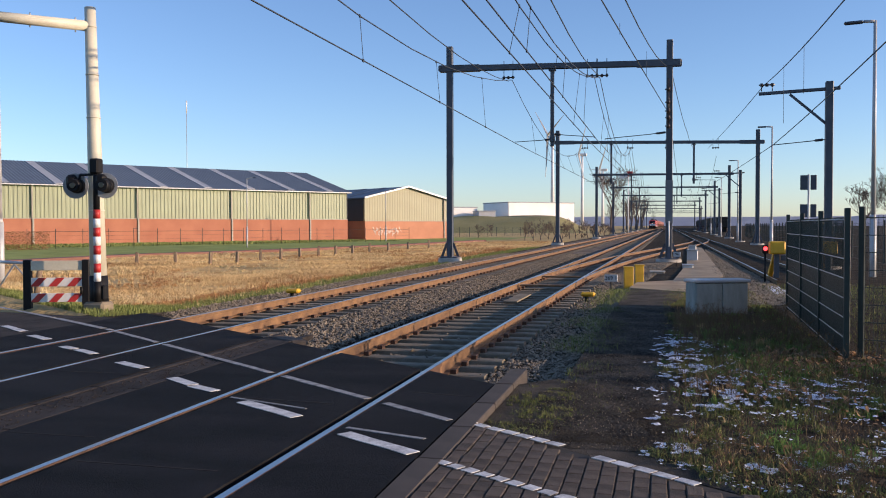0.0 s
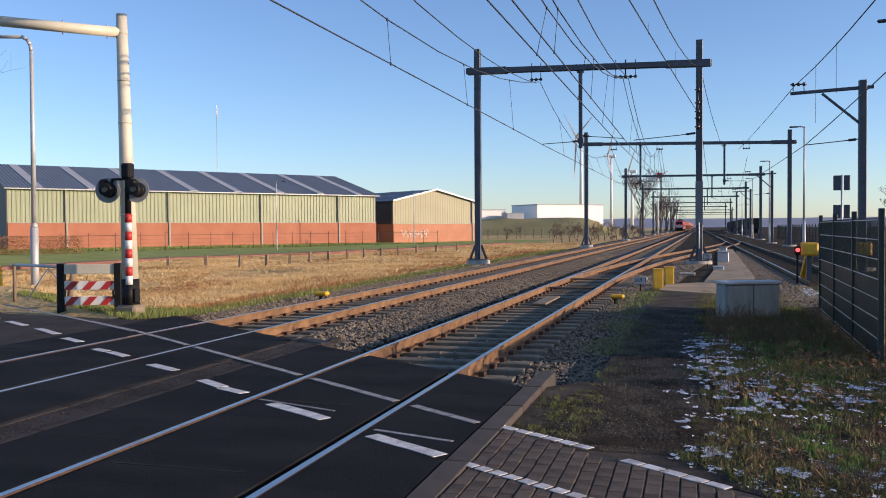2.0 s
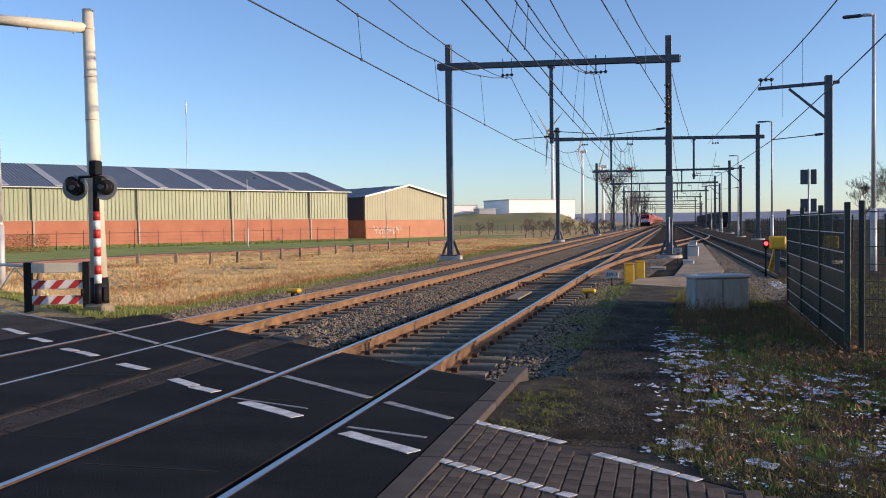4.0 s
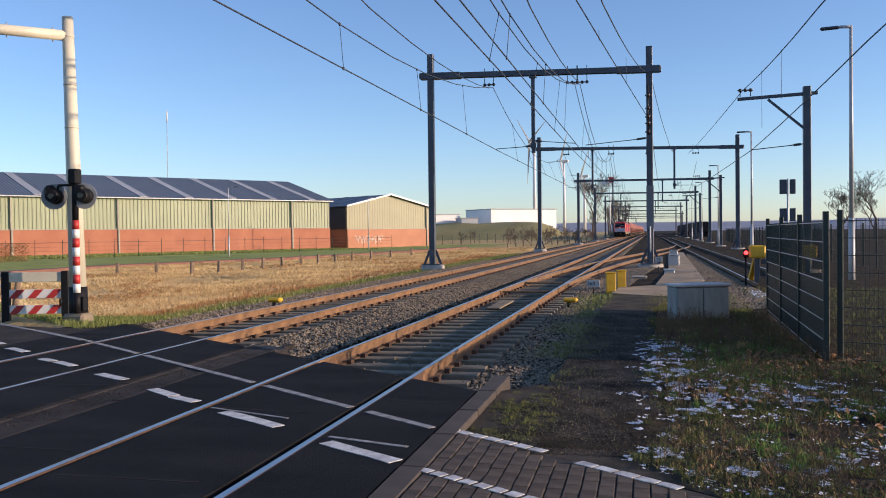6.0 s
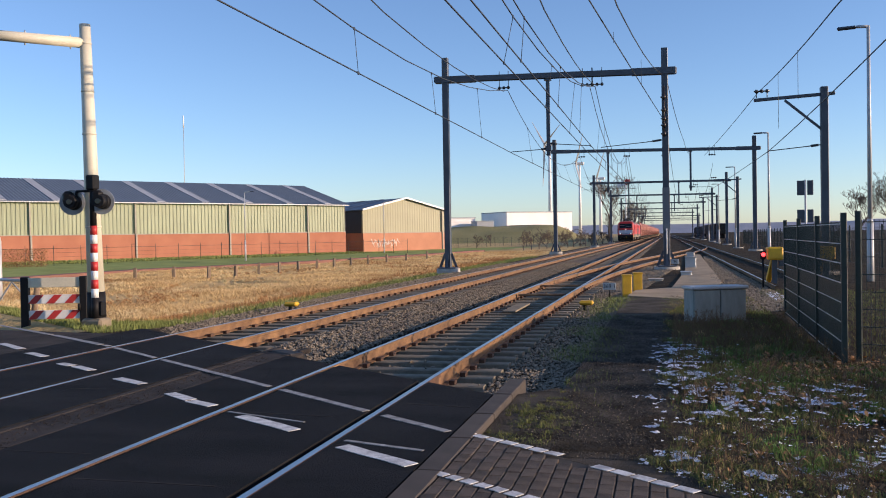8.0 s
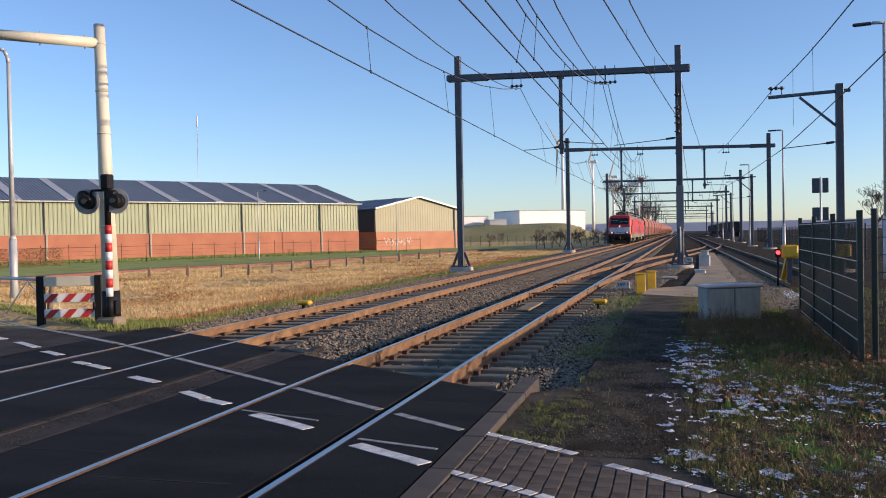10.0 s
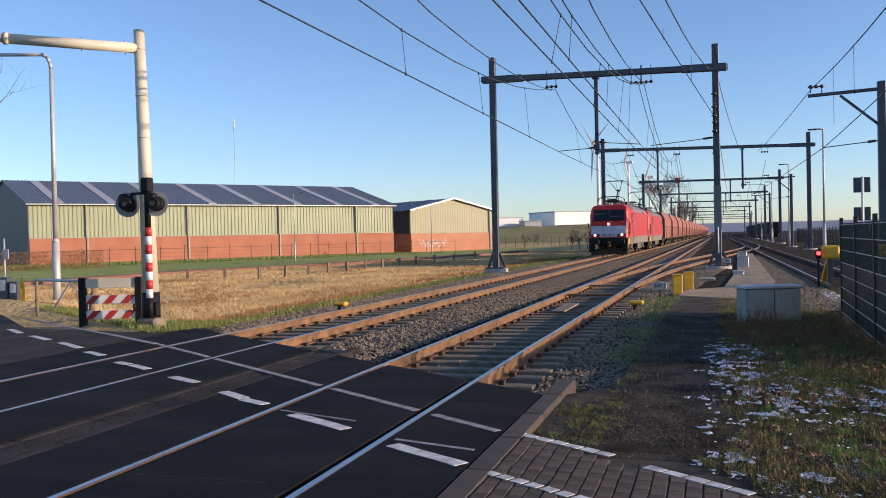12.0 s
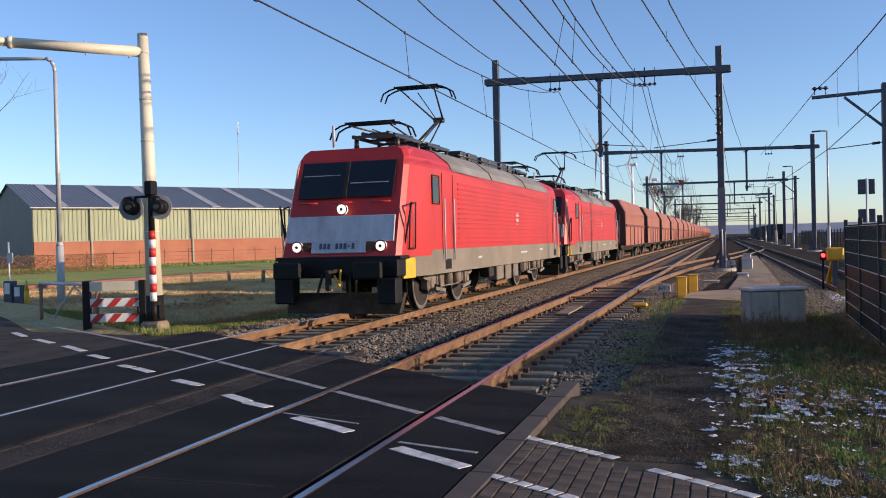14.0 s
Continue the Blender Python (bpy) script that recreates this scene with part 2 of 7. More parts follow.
def build_ground():
    xs = np.concatenate([[-3000, -1200, -500, -250, -160], np.arange(-110, -76, 5), np.arange(-76, -16, 1.5), np.arange(-16, 12, 0.4), np.arange(12, 40, 4), [60, 120, 300, 900, 3000]])
    ys = np.concatenate([[-900, -300, -100, -40], np.arange(-20, 4, 2), np.arange(4, 32, 0.4), np.arange(32, 136, 2), np.arange(136, 200, 8), [240, 320, 500, 900, 1800, 4500]])
    nx = len(xs)
    vs = [(x, y, ground_z(x, y)) for y in ys for x in xs]
    fs = [(j * nx + i, j * nx + i + 1, (j + 1) * nx + i + 1, (j + 1) * nx + i) for j in range(len(ys) - 1) for i in range(nx - 1)]
    ob = raw("ground", vs, fs, M["field"])
    ob.data.materials.append(M["verge"])
    ob.data.materials.append(M["lawn"])
    for p in ob.data.polygons:
        c = p.center
        p.use_smooth = True
        if c.x > -1.4 or (c.x > -10.4 and c.y < 500):
            p.material_index = 1
        elif -110 < c.x < path_x(c.y) - 1.0 and 20 < c.y < 160:
            p.material_index = 2
    tagged(ob, "flat dry grassland and bare verge soil in winter", "ground", kind="structure")


build_ground()


def slab(name, pts, z0, z1, material, label, category):
    bm = BM()
    poly_slab(bm, pts, z0, z1)
    return tagged(part(name, bm, material), label, category, kind="structure")


def on_d(x, d):
    return (x, (d - 0.6 * x) / 0.8)


# road on the far side, crossing deck, paved strip
slab("road", [on_d(-9.35, 5.35), (-13.0, 14.3), (-16.0, 16.9), (-60, 51), (-70, 38), (-40, -10), on_d(-9.35, -8)], -0.5, -0.004, M["brickroad"], "worn brown brick road leading up to the crossing", "road")
deck_edges = ((-9.33, XA - 0.80), (XA - 0.655, XA + 0.655), (XA + 0.80, -5.62), (-5.02, XB - 0.80), (XB - 0.655, XB + 0.655), (XB + 0.80, -1.672))
deck = thing("crossing_deck", pose(0, 0, 0), "dark asphalt crossing deck between and beside the rails", "road", kind="structure")
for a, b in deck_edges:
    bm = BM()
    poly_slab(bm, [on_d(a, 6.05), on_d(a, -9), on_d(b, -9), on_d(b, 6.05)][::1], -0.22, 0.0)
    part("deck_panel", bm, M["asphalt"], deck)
# strip of concrete slabs between the two lines
bm = BM()
poly_slab(bm, [on_d(-5.60, 6.3), on_d(-5.60, -9), on_d(-5.04, -9), on_d(-5.04, 6.3)], -0.22, -0.012)
part("slab_strip", bm, M["brickroad"], deck)
n = 0
y = on_d(-5.3, -8.5)[1]
while y < on_d(-5.3, 6.0)[1]:
    for sx in (-5.55, -5.09):
        bm = BM()
        box(bm, (sx, y + 0.45, -0.038), (0.10, 0.88, 0.07), None, 0.01)
        part("edge_stone", bm, M["brickroad"], deck)
    y += 0.9


# ---- railway ----
RAIL = [(-0.075, -0.17), (0.075, -0.17), (0.075, -0.158), (0.012, -0.145), (0.010, -0.045), (0.036, -0.035), (0.036, -0.006), (0.028, 0.0), (-0.028, 0.0), (-0.036, -0.006), (-0.036, -0.035), (-0.010, -0.045), (-0.012, -0.145), (-0.075, -0.158)]


def rail_along(name, pts, parent, z=0.0, label=""):
    """A flat-bottomed rail through plan points, rusty on its sides and bright on its head."""
    bm = BM()
    rings = []
    for i, (x, y) in enumerate(pts):
        a, b = pts[max(0, i - 1)], pts[min(len(pts) - 1, i + 1)]
        t = Vector((b[0] - a[0], b[1] - a[1])).normalized()
        rings.append([bm.verts.new((x + t.y * px, y - t.x * px, z + pz)) for px, pz in RAIL])
    n = len(RAIL)
    for A, B in zip(rings, rings[1:]):
        for k in range(n):
            f = bm.faces.new((A[k], A[(k + 1) % n], B[(k + 1) % n], B[k]))
            f.material_index = 1 if k == 7 else (2 if road_d((A[k].co.x + B[k].co.x) / 2, (A[k].co.y + B[k].co.y) / 2) < 6.0 else 0)
    bm.faces.new(rings[0][::-1])
    bm.faces.new(rings[-1])
    bmesh.ops.recalc_face_normals(bm, faces=bm.faces[:])
    return part(name, bm, (M["rust"], M["railtop"], M["clip"]), parent, label)


def sleeper_mesh(length=2.5, material=None, wide=0.26):
    """A sleeper with its rail clips."""
    bm = BM()
    sweep(bm, [(-wide / 2, -0.36), (wide / 2, -0.36), (wide / 2 - 0.02, -0.185), (wide / 2 - 0.04, -0.172), (-wide / 2 + 0.04, -0.172), (-wide / 2 + 0.02, -0.185)], -length / 2, length / 2)
    for s in (-0.7525, 0.7525):
        for k in (-0.11, 0.11):
            box(bm, (0, s + k, -0.145), (0.13, 0.07, 0.055), None, 0.0, 1)
    bmesh.ops.rotate(bm, verts=bm.verts[:], cent=(0, 0, 0), matrix=Matrix.Rotation(radians(90), 3, "Z"))
    bmesh.ops.recalc_face_normals(bm, faces=bm.faces[:])
    me = bpy.data.meshes.new("sleeper")
    bm.to_mesh(me)
    bm.free()
    me.materials.append(material or M["sleeper"])
    me.materials.append(M["clip"])
    return me


SLEEPER, TIMBER = sleeper_mesh(), sleeper_mesh(2.6, M["timber"], 0.24)


def lay_sleepers(parent, fx, y0, y1, me, step=0.6):
    y = y0
    while y < y1:
        ob = new("sleeper", me)
        ob.parent = parent
        a = math.atan2(fx(y + 1) - fx(y), 1.0)
        ob.matrix_basis = pose(fx(y), y, random.uniform(-0.006, 0.006), 0, 0, -math.degrees(a) + random.uniform(-0.5, 0.5))
        y += step


def far_sleepers(parent, fx, y0, y1):
    vs, fs = [], []
    y = y0
    while y < y1:
        b = len(vs)
        x = fx(y)
        vs += [(x - 1.25, y - 0.1, -0.17), (x + 1.25, y - 0.1, -0.17), (x + 1.25, y + 0.1, -0.17), (x - 1.25, y + 0.1, -0.17), (x - 1.25, y - 0.13, -0.34), (x + 1.25, y - 0.13, -0.34), (x + 1.25, y + 0.13, -0.34), (x - 1.25, y + 0.13, -0.34)]
        fs += [(b, b + 1, b + 2, b + 3), (b, b + 4, b + 5, b + 1), (b + 1, b + 5, b + 6, b + 2), (b + 3, b + 7, b + 4, b), (b + 2, b + 6, b + 7, b + 3)]
        y += 0.6
    ob = raw("far_sleepers", vs, fs, M["sleeper"], parent)
    ob["kind"] = "stuff"


def track(name, fx, y0, y1, sl0, label, me=SLEEPER, near=100):
    t = thing(name, pose(0, 0, 0), label, "railway track", "railway tracks", "structure")
    edge = on_d(fx(10), 6.05)[1]
    ys = sorted([y0, *np.arange(max(y0 + 1, 0), 140, 4.0), *np.arange(140, y1, 30), y1] + ([edge] if edge > y0 else []))
    for s in (-0.7525, 0.7525):
        rail_along("rail", [(fx(y) + s, y) for y in ys], t)
    if sl0 < near:
        lay_sleepers(t, fx, sl0, near, me)
    far_sleepers(t, fx, max(near, sl0), 330)
    return t


track_1 = track("track_1", track_a, -12, 900, 13.0, "rusty rails of the straight through line on concrete sleepers")
track_2 = track("track_2", track_b, -12, 900, 9.75, "rusty rails of the second line with a turnout on sleepers")
track_3 = track("track_3", siding, 27.3, 900, 27.6, "siding rails on sleepers ending at a buffer stop")


# turnout from the second line to the siding
def div_x(y):
    u = y - 24.0
    s = u / 82.0
    return track_b(y) + (siding(106.0) - track_b(106.0)) * (s * s * (3 - 2 * s)) * 1.0 if 0 <= s <= 1 else (track_b(y) if s < 0 else siding(y))


turn = thing("turnout", pose(0, 0, 0), "rusty turnout rails curving from the second line to the siding", "railway turnout", kind="structure")
for s in (-0.7525, 0.7525):
    rail_along("switch_rail", [(div_x(y) + s, y) for y in np.arange(24.5, 107, 2.0)], turn, -0.004)
lay_sleepers(turn, div_x, 34.3, 100, TIMBER, 0.6)
for y in (24.5, 28.8):
    bm = BM()
    box(bm, (track_b(y), y, -0.06), (1.36, 0.22, 0.05), None, 0.008)
    part("stretcher_bar", bm, M["rust"], turn)
bm = BM()
box(bm, (track_b(21) - 0.15, 21.0, -0.13), (0.32, 2.2, 0.04), None, 0.01)
part("cover_plate", bm, M["sleeper"], turn)


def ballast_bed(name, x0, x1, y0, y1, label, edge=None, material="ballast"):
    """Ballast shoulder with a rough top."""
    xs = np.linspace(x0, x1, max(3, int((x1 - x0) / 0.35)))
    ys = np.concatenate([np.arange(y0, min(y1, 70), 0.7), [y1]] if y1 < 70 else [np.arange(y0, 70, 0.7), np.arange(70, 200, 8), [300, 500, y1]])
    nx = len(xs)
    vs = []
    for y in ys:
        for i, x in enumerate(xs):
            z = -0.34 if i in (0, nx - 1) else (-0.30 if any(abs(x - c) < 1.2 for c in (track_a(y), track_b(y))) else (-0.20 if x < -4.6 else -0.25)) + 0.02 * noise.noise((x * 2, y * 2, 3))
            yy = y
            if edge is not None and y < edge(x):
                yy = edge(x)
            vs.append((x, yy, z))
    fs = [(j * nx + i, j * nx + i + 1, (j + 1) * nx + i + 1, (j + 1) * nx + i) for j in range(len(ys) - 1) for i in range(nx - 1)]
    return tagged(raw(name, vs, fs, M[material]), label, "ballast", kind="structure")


deck_end = lambda x: on_d(x, 6.0)[1]
# near bed dark between loose stones; beyond, their lit tone is in the colour
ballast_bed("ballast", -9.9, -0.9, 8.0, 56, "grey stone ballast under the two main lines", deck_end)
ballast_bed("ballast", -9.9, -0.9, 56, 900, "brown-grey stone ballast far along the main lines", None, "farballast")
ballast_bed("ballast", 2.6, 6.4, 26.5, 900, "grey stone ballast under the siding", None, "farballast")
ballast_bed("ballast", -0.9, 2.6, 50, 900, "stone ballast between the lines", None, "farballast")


def stones(name, n, fn, label, size=(0.014, 0.032), parent=None, material=None):
    """Loose angular stones, each a squashed octahedron."""
    base = np.array([(1, 0, 0), (-1, 0, 0), (0, 1, 0), (0, -1, 0), (0, 0, 1), (0, 0, -1)], float)
    tri = [(0, 2, 4), (2, 1, 4), (1, 3, 4), (3, 0, 4), (2, 0, 5), (1, 2, 5), (3, 1, 5), (0, 3, 5)]
    vs, fs = [], []
    k = 0
    while k < n:
        p = fn()
        if p is None:
            continue
        s = RNG.uniform(*size)
        q = base * (s * RNG.uniform(0.6, 1.3, (6, 1))) * np.array([1, 1, 0.7])
        a = RNG.uniform(0, 6.28)
        c, sn = math.cos(a), math.sin(a)
        b = len(vs)
        for v in q:
            vs.append((p[0] + c * v[0] - sn * v[1], p[1] + sn * v[0] + c * v[1] + v[2] * 0.4, p[2] + v[2] + v[0] * 0.3))
        fs += [(b + i, b + j, b + l) for i, j, l in tri]
        k += 1
    return tagged(raw(name, vs, fs, material or M["stone"], parent), label, "ballast", kind="stuff")


def pick_ballast():
    y = 9.0 + 46 * RNG.random() ** 1.7
    x = RNG.uniform(-9.8, -0.85)
    if y < deck_end(x) + 0.03:
        return None
    for c in (track_a(y), track_b(y)):
        for s in (-0.7525, 0.7525):
            if abs(x - c - s) < 0.085:
                return None
    onsl = False
    for c, y0 in ((track_a(y), 13.0), (track_b(y), 9.75)):
        if abs(x - c) < 1.25 and abs(((y - y0 + 0.3) % 0.6) - 0.3) < 0.13:
            onsl = True
    if onsl and RNG.random() < 0.985:
        return None
    mid = any(abs(x - c) < 1.3 for c in (track_a(y), track_b(y)))
    return (x, y, -0.155 if onsl else (-0.285 + RNG.uniform(0, 0.06) if mid else (-0.185 if x < -4.6 else -0.235) + RNG.uniform(0, 0.05)))


stones("ballast_stones", 58000, pick_ballast, "loose grey and brown ballast stones beside the rails", (0.018, 0.038))


def pick_side():
    """Stones round the trackside boxes and the portal's foot."""
    y = 19 + 29 * RNG.random() ** 1.3
    x = RNG.uniform(-1.9, 1.0)
    return None if x > -0.75 + max(0.0, y - 25.5) * 0.075 else (x, y, max(ground_z(x, y), -0.25) + RNG.uniform(0.0, 0.03))


def pick_siding():
    y = 20 + 45 * RNG.random() ** 1.4
    x = RNG.uniform(1.3, 3.1)
    return None if x < 1.45 + (y - 25) * 0.035 else (x, y, max(ground_z(x, y), -0.25) + RNG.uniform(0.0, 0.03))


stones("ballast_stones", 15000, pick_side, "pale ballast stones round the trackside boxes", (0.02, 0.045))
stones("ballast_stones", 9000, pick_siding, "grey ballast stones beside the siding", (0.02, 0.045))
stones("ballast_stones", 1500, lambda: (RNG.uniform(-5.5, -5.1), RNG.uniform(2, 11.2), -0.008), "grit and broken stone on the slab strip", (0.003, 0.012), material=M["brickroad"])


# ---- overhead line ----
def portal(y, xl, xr, zl, zr, post, drops, hangers, label, fine=True):
    """A portal: two posts on concrete feet, a cross beam and drop posts."""
    p = thing("catenary_portal", pose(0, y, 0), label, "catenary portal", "catenary portals")
    for x, zt in ((xl, zl), (xr, zr)):
        bm = BM()
        box(bm, (x, 0, (zt + 0.3) / 2 - 0.0), (post, post, zt + 0.7 - 0.1), None, 0.02)
        for s in (-1, 1):
            beam(bm, (x + s * 0.42, 0, 0.05), (x + s * post / 2, 0, 0.75), 0.03, 0.12)
            beam(bm, (x, s * 0.42, 0.05), (x, s * post / 2, 0.75), 0.12, 0.03)
        box(bm, (x, 0, 0.05), (0.85, 0.85, 0.04), None, 0.005)
        part("post", bm, M["steel"], p)
        bm = BM()
        rod(bm, (x, 0, -0.5), (x, 0, 0.02), 0.62, 0.58, 16)
        part("footing", bm, M["concrete"], p, "pale concrete footing")
    bm = BM()
    zb = lambda x: (zl + (zr - zl) * (x - xl) / (xr - xl)) - 0.62
    for s in (-0.13, 0.13):
        beam(bm, (xl - 0.55, s, zb(xl - 0.55)), (xr + 0.55, s, zb(xr + 0.55)), 0.07, 0.26, 0.01)
    beam(bm, (xl - 0.5, 0, zb(xl - 0.5)), (xr + 0.5, 0, zb(xr + 0.5)), 0.2, 0.18)
    for x, s in ((xl, 1), (xr, -1)):
        beam(bm, (x - s * 0.5, 0, zb(x)), (x + s * 1.5, 0, zb(x + s * 1.5)), 0.36, 0.32, 0.01)
    part("cross_beam", bm, M["steel"], p)
    for x, z in drops:
        bm = BM()
        box(bm, (x, 0, (zb(x) + z) / 2), (0.17, 0.17, zb(x) - z), None, 0.01)
        box(bm, (x, 0, zb(x) - 0.2), (0.34, 0.3, 0.06), None, 0.01)
        if fine:
            box(bm, (x, 0, z + 0.35), (0.26, 0.26, 0.25), None, 0.02)
        part("drop_post", bm, M["steel"], p)
    for x in hangers:
        bm = BM()
        for s in (-0.22, 0.22):
            rod(bm, (x + s, 0, zb(x) - 0.5), (x + s, 0, zb(x) + 0.3), 0.018, seg=6)
        rod(bm, (x - 0.3, 0, zb(x) - 0.5), (x + 0.3, 0, zb(x) - 0.5), 0.03, seg=6)
        hg = part("hanger", bm, M["insul"], p)
        for s in (-0.22, 0, 0.22):
            bm = BM()
            rod(bm, (x + s - 0.05, 0, zb(x) - 0.5), (x + s + 0.05, 0, zb(x) - 0.5), 0.075, seg=8)
            part("insulator", bm, M["insul"], hg)
    return p


def arm(bm, a, b, droop=0.05):
    """A steady arm with its insulator."""
    a, b = Vector(a), Vector(b)
    m = a.lerp(b, 0.3)
    rod(bm, a, m, 0.02, seg=6)
    rod(bm, a.lerp(b, 0.06), a.lerp(b, 0.2), 0.05, seg=8)
    rod(bm, m, b + Vector((0, 0, droop)), 0.018, seg=6)
    rod(bm, b + Vector((0, 0, droop)), b, 0.012, seg=6)


P1 = portal(42.7, -10.25, 0.25, 9.95, 9.75, 0.30, [(-5.2, 5.4)], [-7.33, -3.32, -2.85], "dark steel catenary portal over two lines on pale concrete feet")
bm = BM()
arm(bm, (-5.2, 0, 5.75), (-7.0, 0, 5.6))
part("steady_arm", bm, M["wire"], P1)
bm = BM()
arm(bm, (-5.2, 0, 6.0), (-3.2, 0, 5.75))
part("steady_arm", bm, M["wire"], P1)
bm = BM()
arm(bm, (0.25, 0, 5.95), (-2.7, 0, 5.65))
part("steady_arm", bm, M["wire"], P1)
bm = BM()
for z in (7.9, 7.3, 6.9, 6.6, 6.2):
    rod(bm, (0.2, -0.22, z - 0.09), (0.2, -0.22, z + 0.09), 0.085, seg=8)
    box(bm, (0.2, -0.17, z), (0.3, 0.06, 0.06))
rod(bm, (0.2, -0.22, 8.4), (0.2, -0.22, 6.1), 0.03, seg=8)
part("tension_gear", bm, M["insul"], P1)
bm = BM()
box(bm, (0.25, -0.17, 2.7), (0.34, 0.05, 2.0), None, 0.01)
part("cable_cover", bm, M["cover"], P1, "grey cable cover on the post")
bm = BM()
rod(bm, (0.25, -0.2, 0.6), (0.25, -0.2, 1.8), 0.03, seg=8)
part("conduit", bm, M["white"], P1)
P2 = portal(81, -9.35, 7.9, 9.75, 9.40, 0.34, [(-4.55, 5.3), (2.58, 5.25)], [-6.9, -2.9, 0.4, 4.4], "wide dark steel catenary portal over three lines")
bm = BM()
for s, z in ((-4.55, 5.7), (-4.55, 5.5)):
    arm(bm, (s, 0, z), (s + (2.2 if z > 5.6 else -2.2), 0, 5.55))
part("steady_arm", bm, M["wire"], P2)
bm = BM()
arm(bm, (2.58, 0, 5.6), (4.4, 0, 5.5))
part("steady_arm", bm, M["wire"], P2)
for y, xl, xr, z in ((120, -8.65, 8.25, 8.95), (160, -8.6, 8.6, 8.9), (200, -8.5, 8.9, 8.8), (245, -8.4, 9.4, 8.7), (295, -8.4, 9.8, 8.7), (350, -8.4, 14, 8.6), (410, -8.4, 16, 8.6), (470, -8.3, 18, 8.6)):
    portal(y, xl, xr, z, z - 0.1, 0.34, [(-4.1, 5.3), (2.3, 5.3)], [-6.6, 4.4], "distant dark steel catenary portal across the lines", False)


def mast(x, y, h, reach, label):
    """A single mast with a bracket reaching over the siding."""
    t = thing("catenary_mast", pose(x, y, 0), label, "catenary mast", "catenary masts")
    bm = BM()
    box(bm, (0, 0, h / 2 - 0.2), (0.28, 0.28, h + 0.2), None, 0.02)
    part("post", bm, M["steel"], t)
    bm = BM()
    rod(bm, (0, 0, -0.5), (0, 0, 0.0), 0.55, 0.5, 14)
    part("footing", bm, M["concrete"], t)
    bm = BM()
    beam(bm, (0.4, 0, h - 0.37), (-reach, 0, h - 0.5), 0.16, 0.12, 0.01)
    beam(bm, (-reach + 1.15, 0, h - 0.55), (-0.1, 0, h - 1.75), 0.09, 0.09)
    part("bracket", bm, M["steel"], t)
    bm = BM()
    for s in (0.1, 0.5):
        rod(bm, (-reach + s, 0, h - 0.4), (-reach + s, 0, h - 0.15), 0.02, seg=6)
    rod(bm, (-reach, 0, h - 0.15), (-reach + 0.6, 0, h - 0.15), 0.03, seg=6)
    for s in (0.1, 0.3, 0.5):
        rod(bm, (-reach + s - 0.05, 0, h - 0.15), (-reach + s + 0.05, 0, h - 0.15), 0.07, seg=8)
    part("hanger", bm, M["insul"], t)
    bm = BM()
    arm(bm, (-0.1, 0, 5.15 - 0.2), (-2.1, 0, 4.75), 0.02)
    part("steady_arm", bm, M["wire"], t)
    return t


mast(6.25, 37.3, 7.3, 2.6, "dark steel mast with a bracket over the siding")
mast(7.6, 95.0, 7.3, 2.6, "dark steel mast with a bracket over the siding")
mast(8.2, 140.0, 7.3, 2.6, "distant dark steel mast beside the siding")


def span(bm, pts, r, sag=0.0, n=8):
    """A wire through points, sagging a little between them."""
    line = [Vector(pts[0])]
    for a, b in zip(pts, pts[1:]):
        a, b = Vector(a), Vector(b)
        for i in range(1, n + 1):
            u = i / n
            line.append(a.lerp(b, u) - Vector((0, 0, sag * 4 * u * (1 - u))))
    rings = []
    for i, p in enumerate(line):
        d = (line[min(i + 1, len(line) - 1)] - line[max(i - 1, 0)]).normalized()
        x = d.cross(Vector((0, 0, 1))).normalized()
        z = x.cross(d)
        rings.append([bm.verts.new(p + x * math.cos(q) * r + z * math.sin(q) * r) for q in (0.6, 1.86, 3.11, 4.37, 5.63)])
    for A, B in zip(rings, rings[1:]):
        for k in range(5):
            bm.faces.new((A[k], A[(k + 1) % 5], B[(k + 1) % 5], B[k]))
    bmesh.ops.recalc_face_normals(bm, faces=bm.faces[:])


SAG = 2.0
SUPPORT_Y = [-40, -2, 42.7, 81, 120, 160, 200, 245, 295, 350]


def catenary(name, fx, zc, zm, label, y_from=-100, xm=None):
    """Contact wire, messenger wire and droppers over one line."""
    t = thing(name, pose(0, 0, 0), label, "overhead wire", "overhead wires")
    sup = [y for y in SUPPORT_Y if y >= y_from]
    side = lambda i: 0.1 if i % 2 else -0.1
    c = [(fx(y) + side(i), y, zc) for i, y in enumerate(sup)]
    m = [((xm or fx)(y) + side(i) * 0.3, y, zm) for i, y in enumerate(sup)]
    bm = BM()
    span(bm, c, 0.017, 0.0, 1)
    part("contact_wire", bm, M["wire"], t)
    bm = BM()
    span(bm, m, 0.017, SAG, 10)
    part("messenger_wire", bm, M["wire"], t)
    for i in range(min(5, len(sup) - 1)):
        for k in range(1, 6):
            u = k / 6
            a = Vector(c[i]).lerp(Vector(c[i + 1]), u)
            b = Vector(m[i]).lerp(Vector(m[i + 1]), u) - Vector((0, 0, SAG * 4 * u * (1 - u)))
            bm = BM()
            rod(bm, a, b, 0.008, seg=4)
            box(bm, a, (0.03, 0.09, 0.07))
            box(bm, b, (0.03, 0.09, 0.07))
            part("dropper", bm, M["wire"], t)
    return t


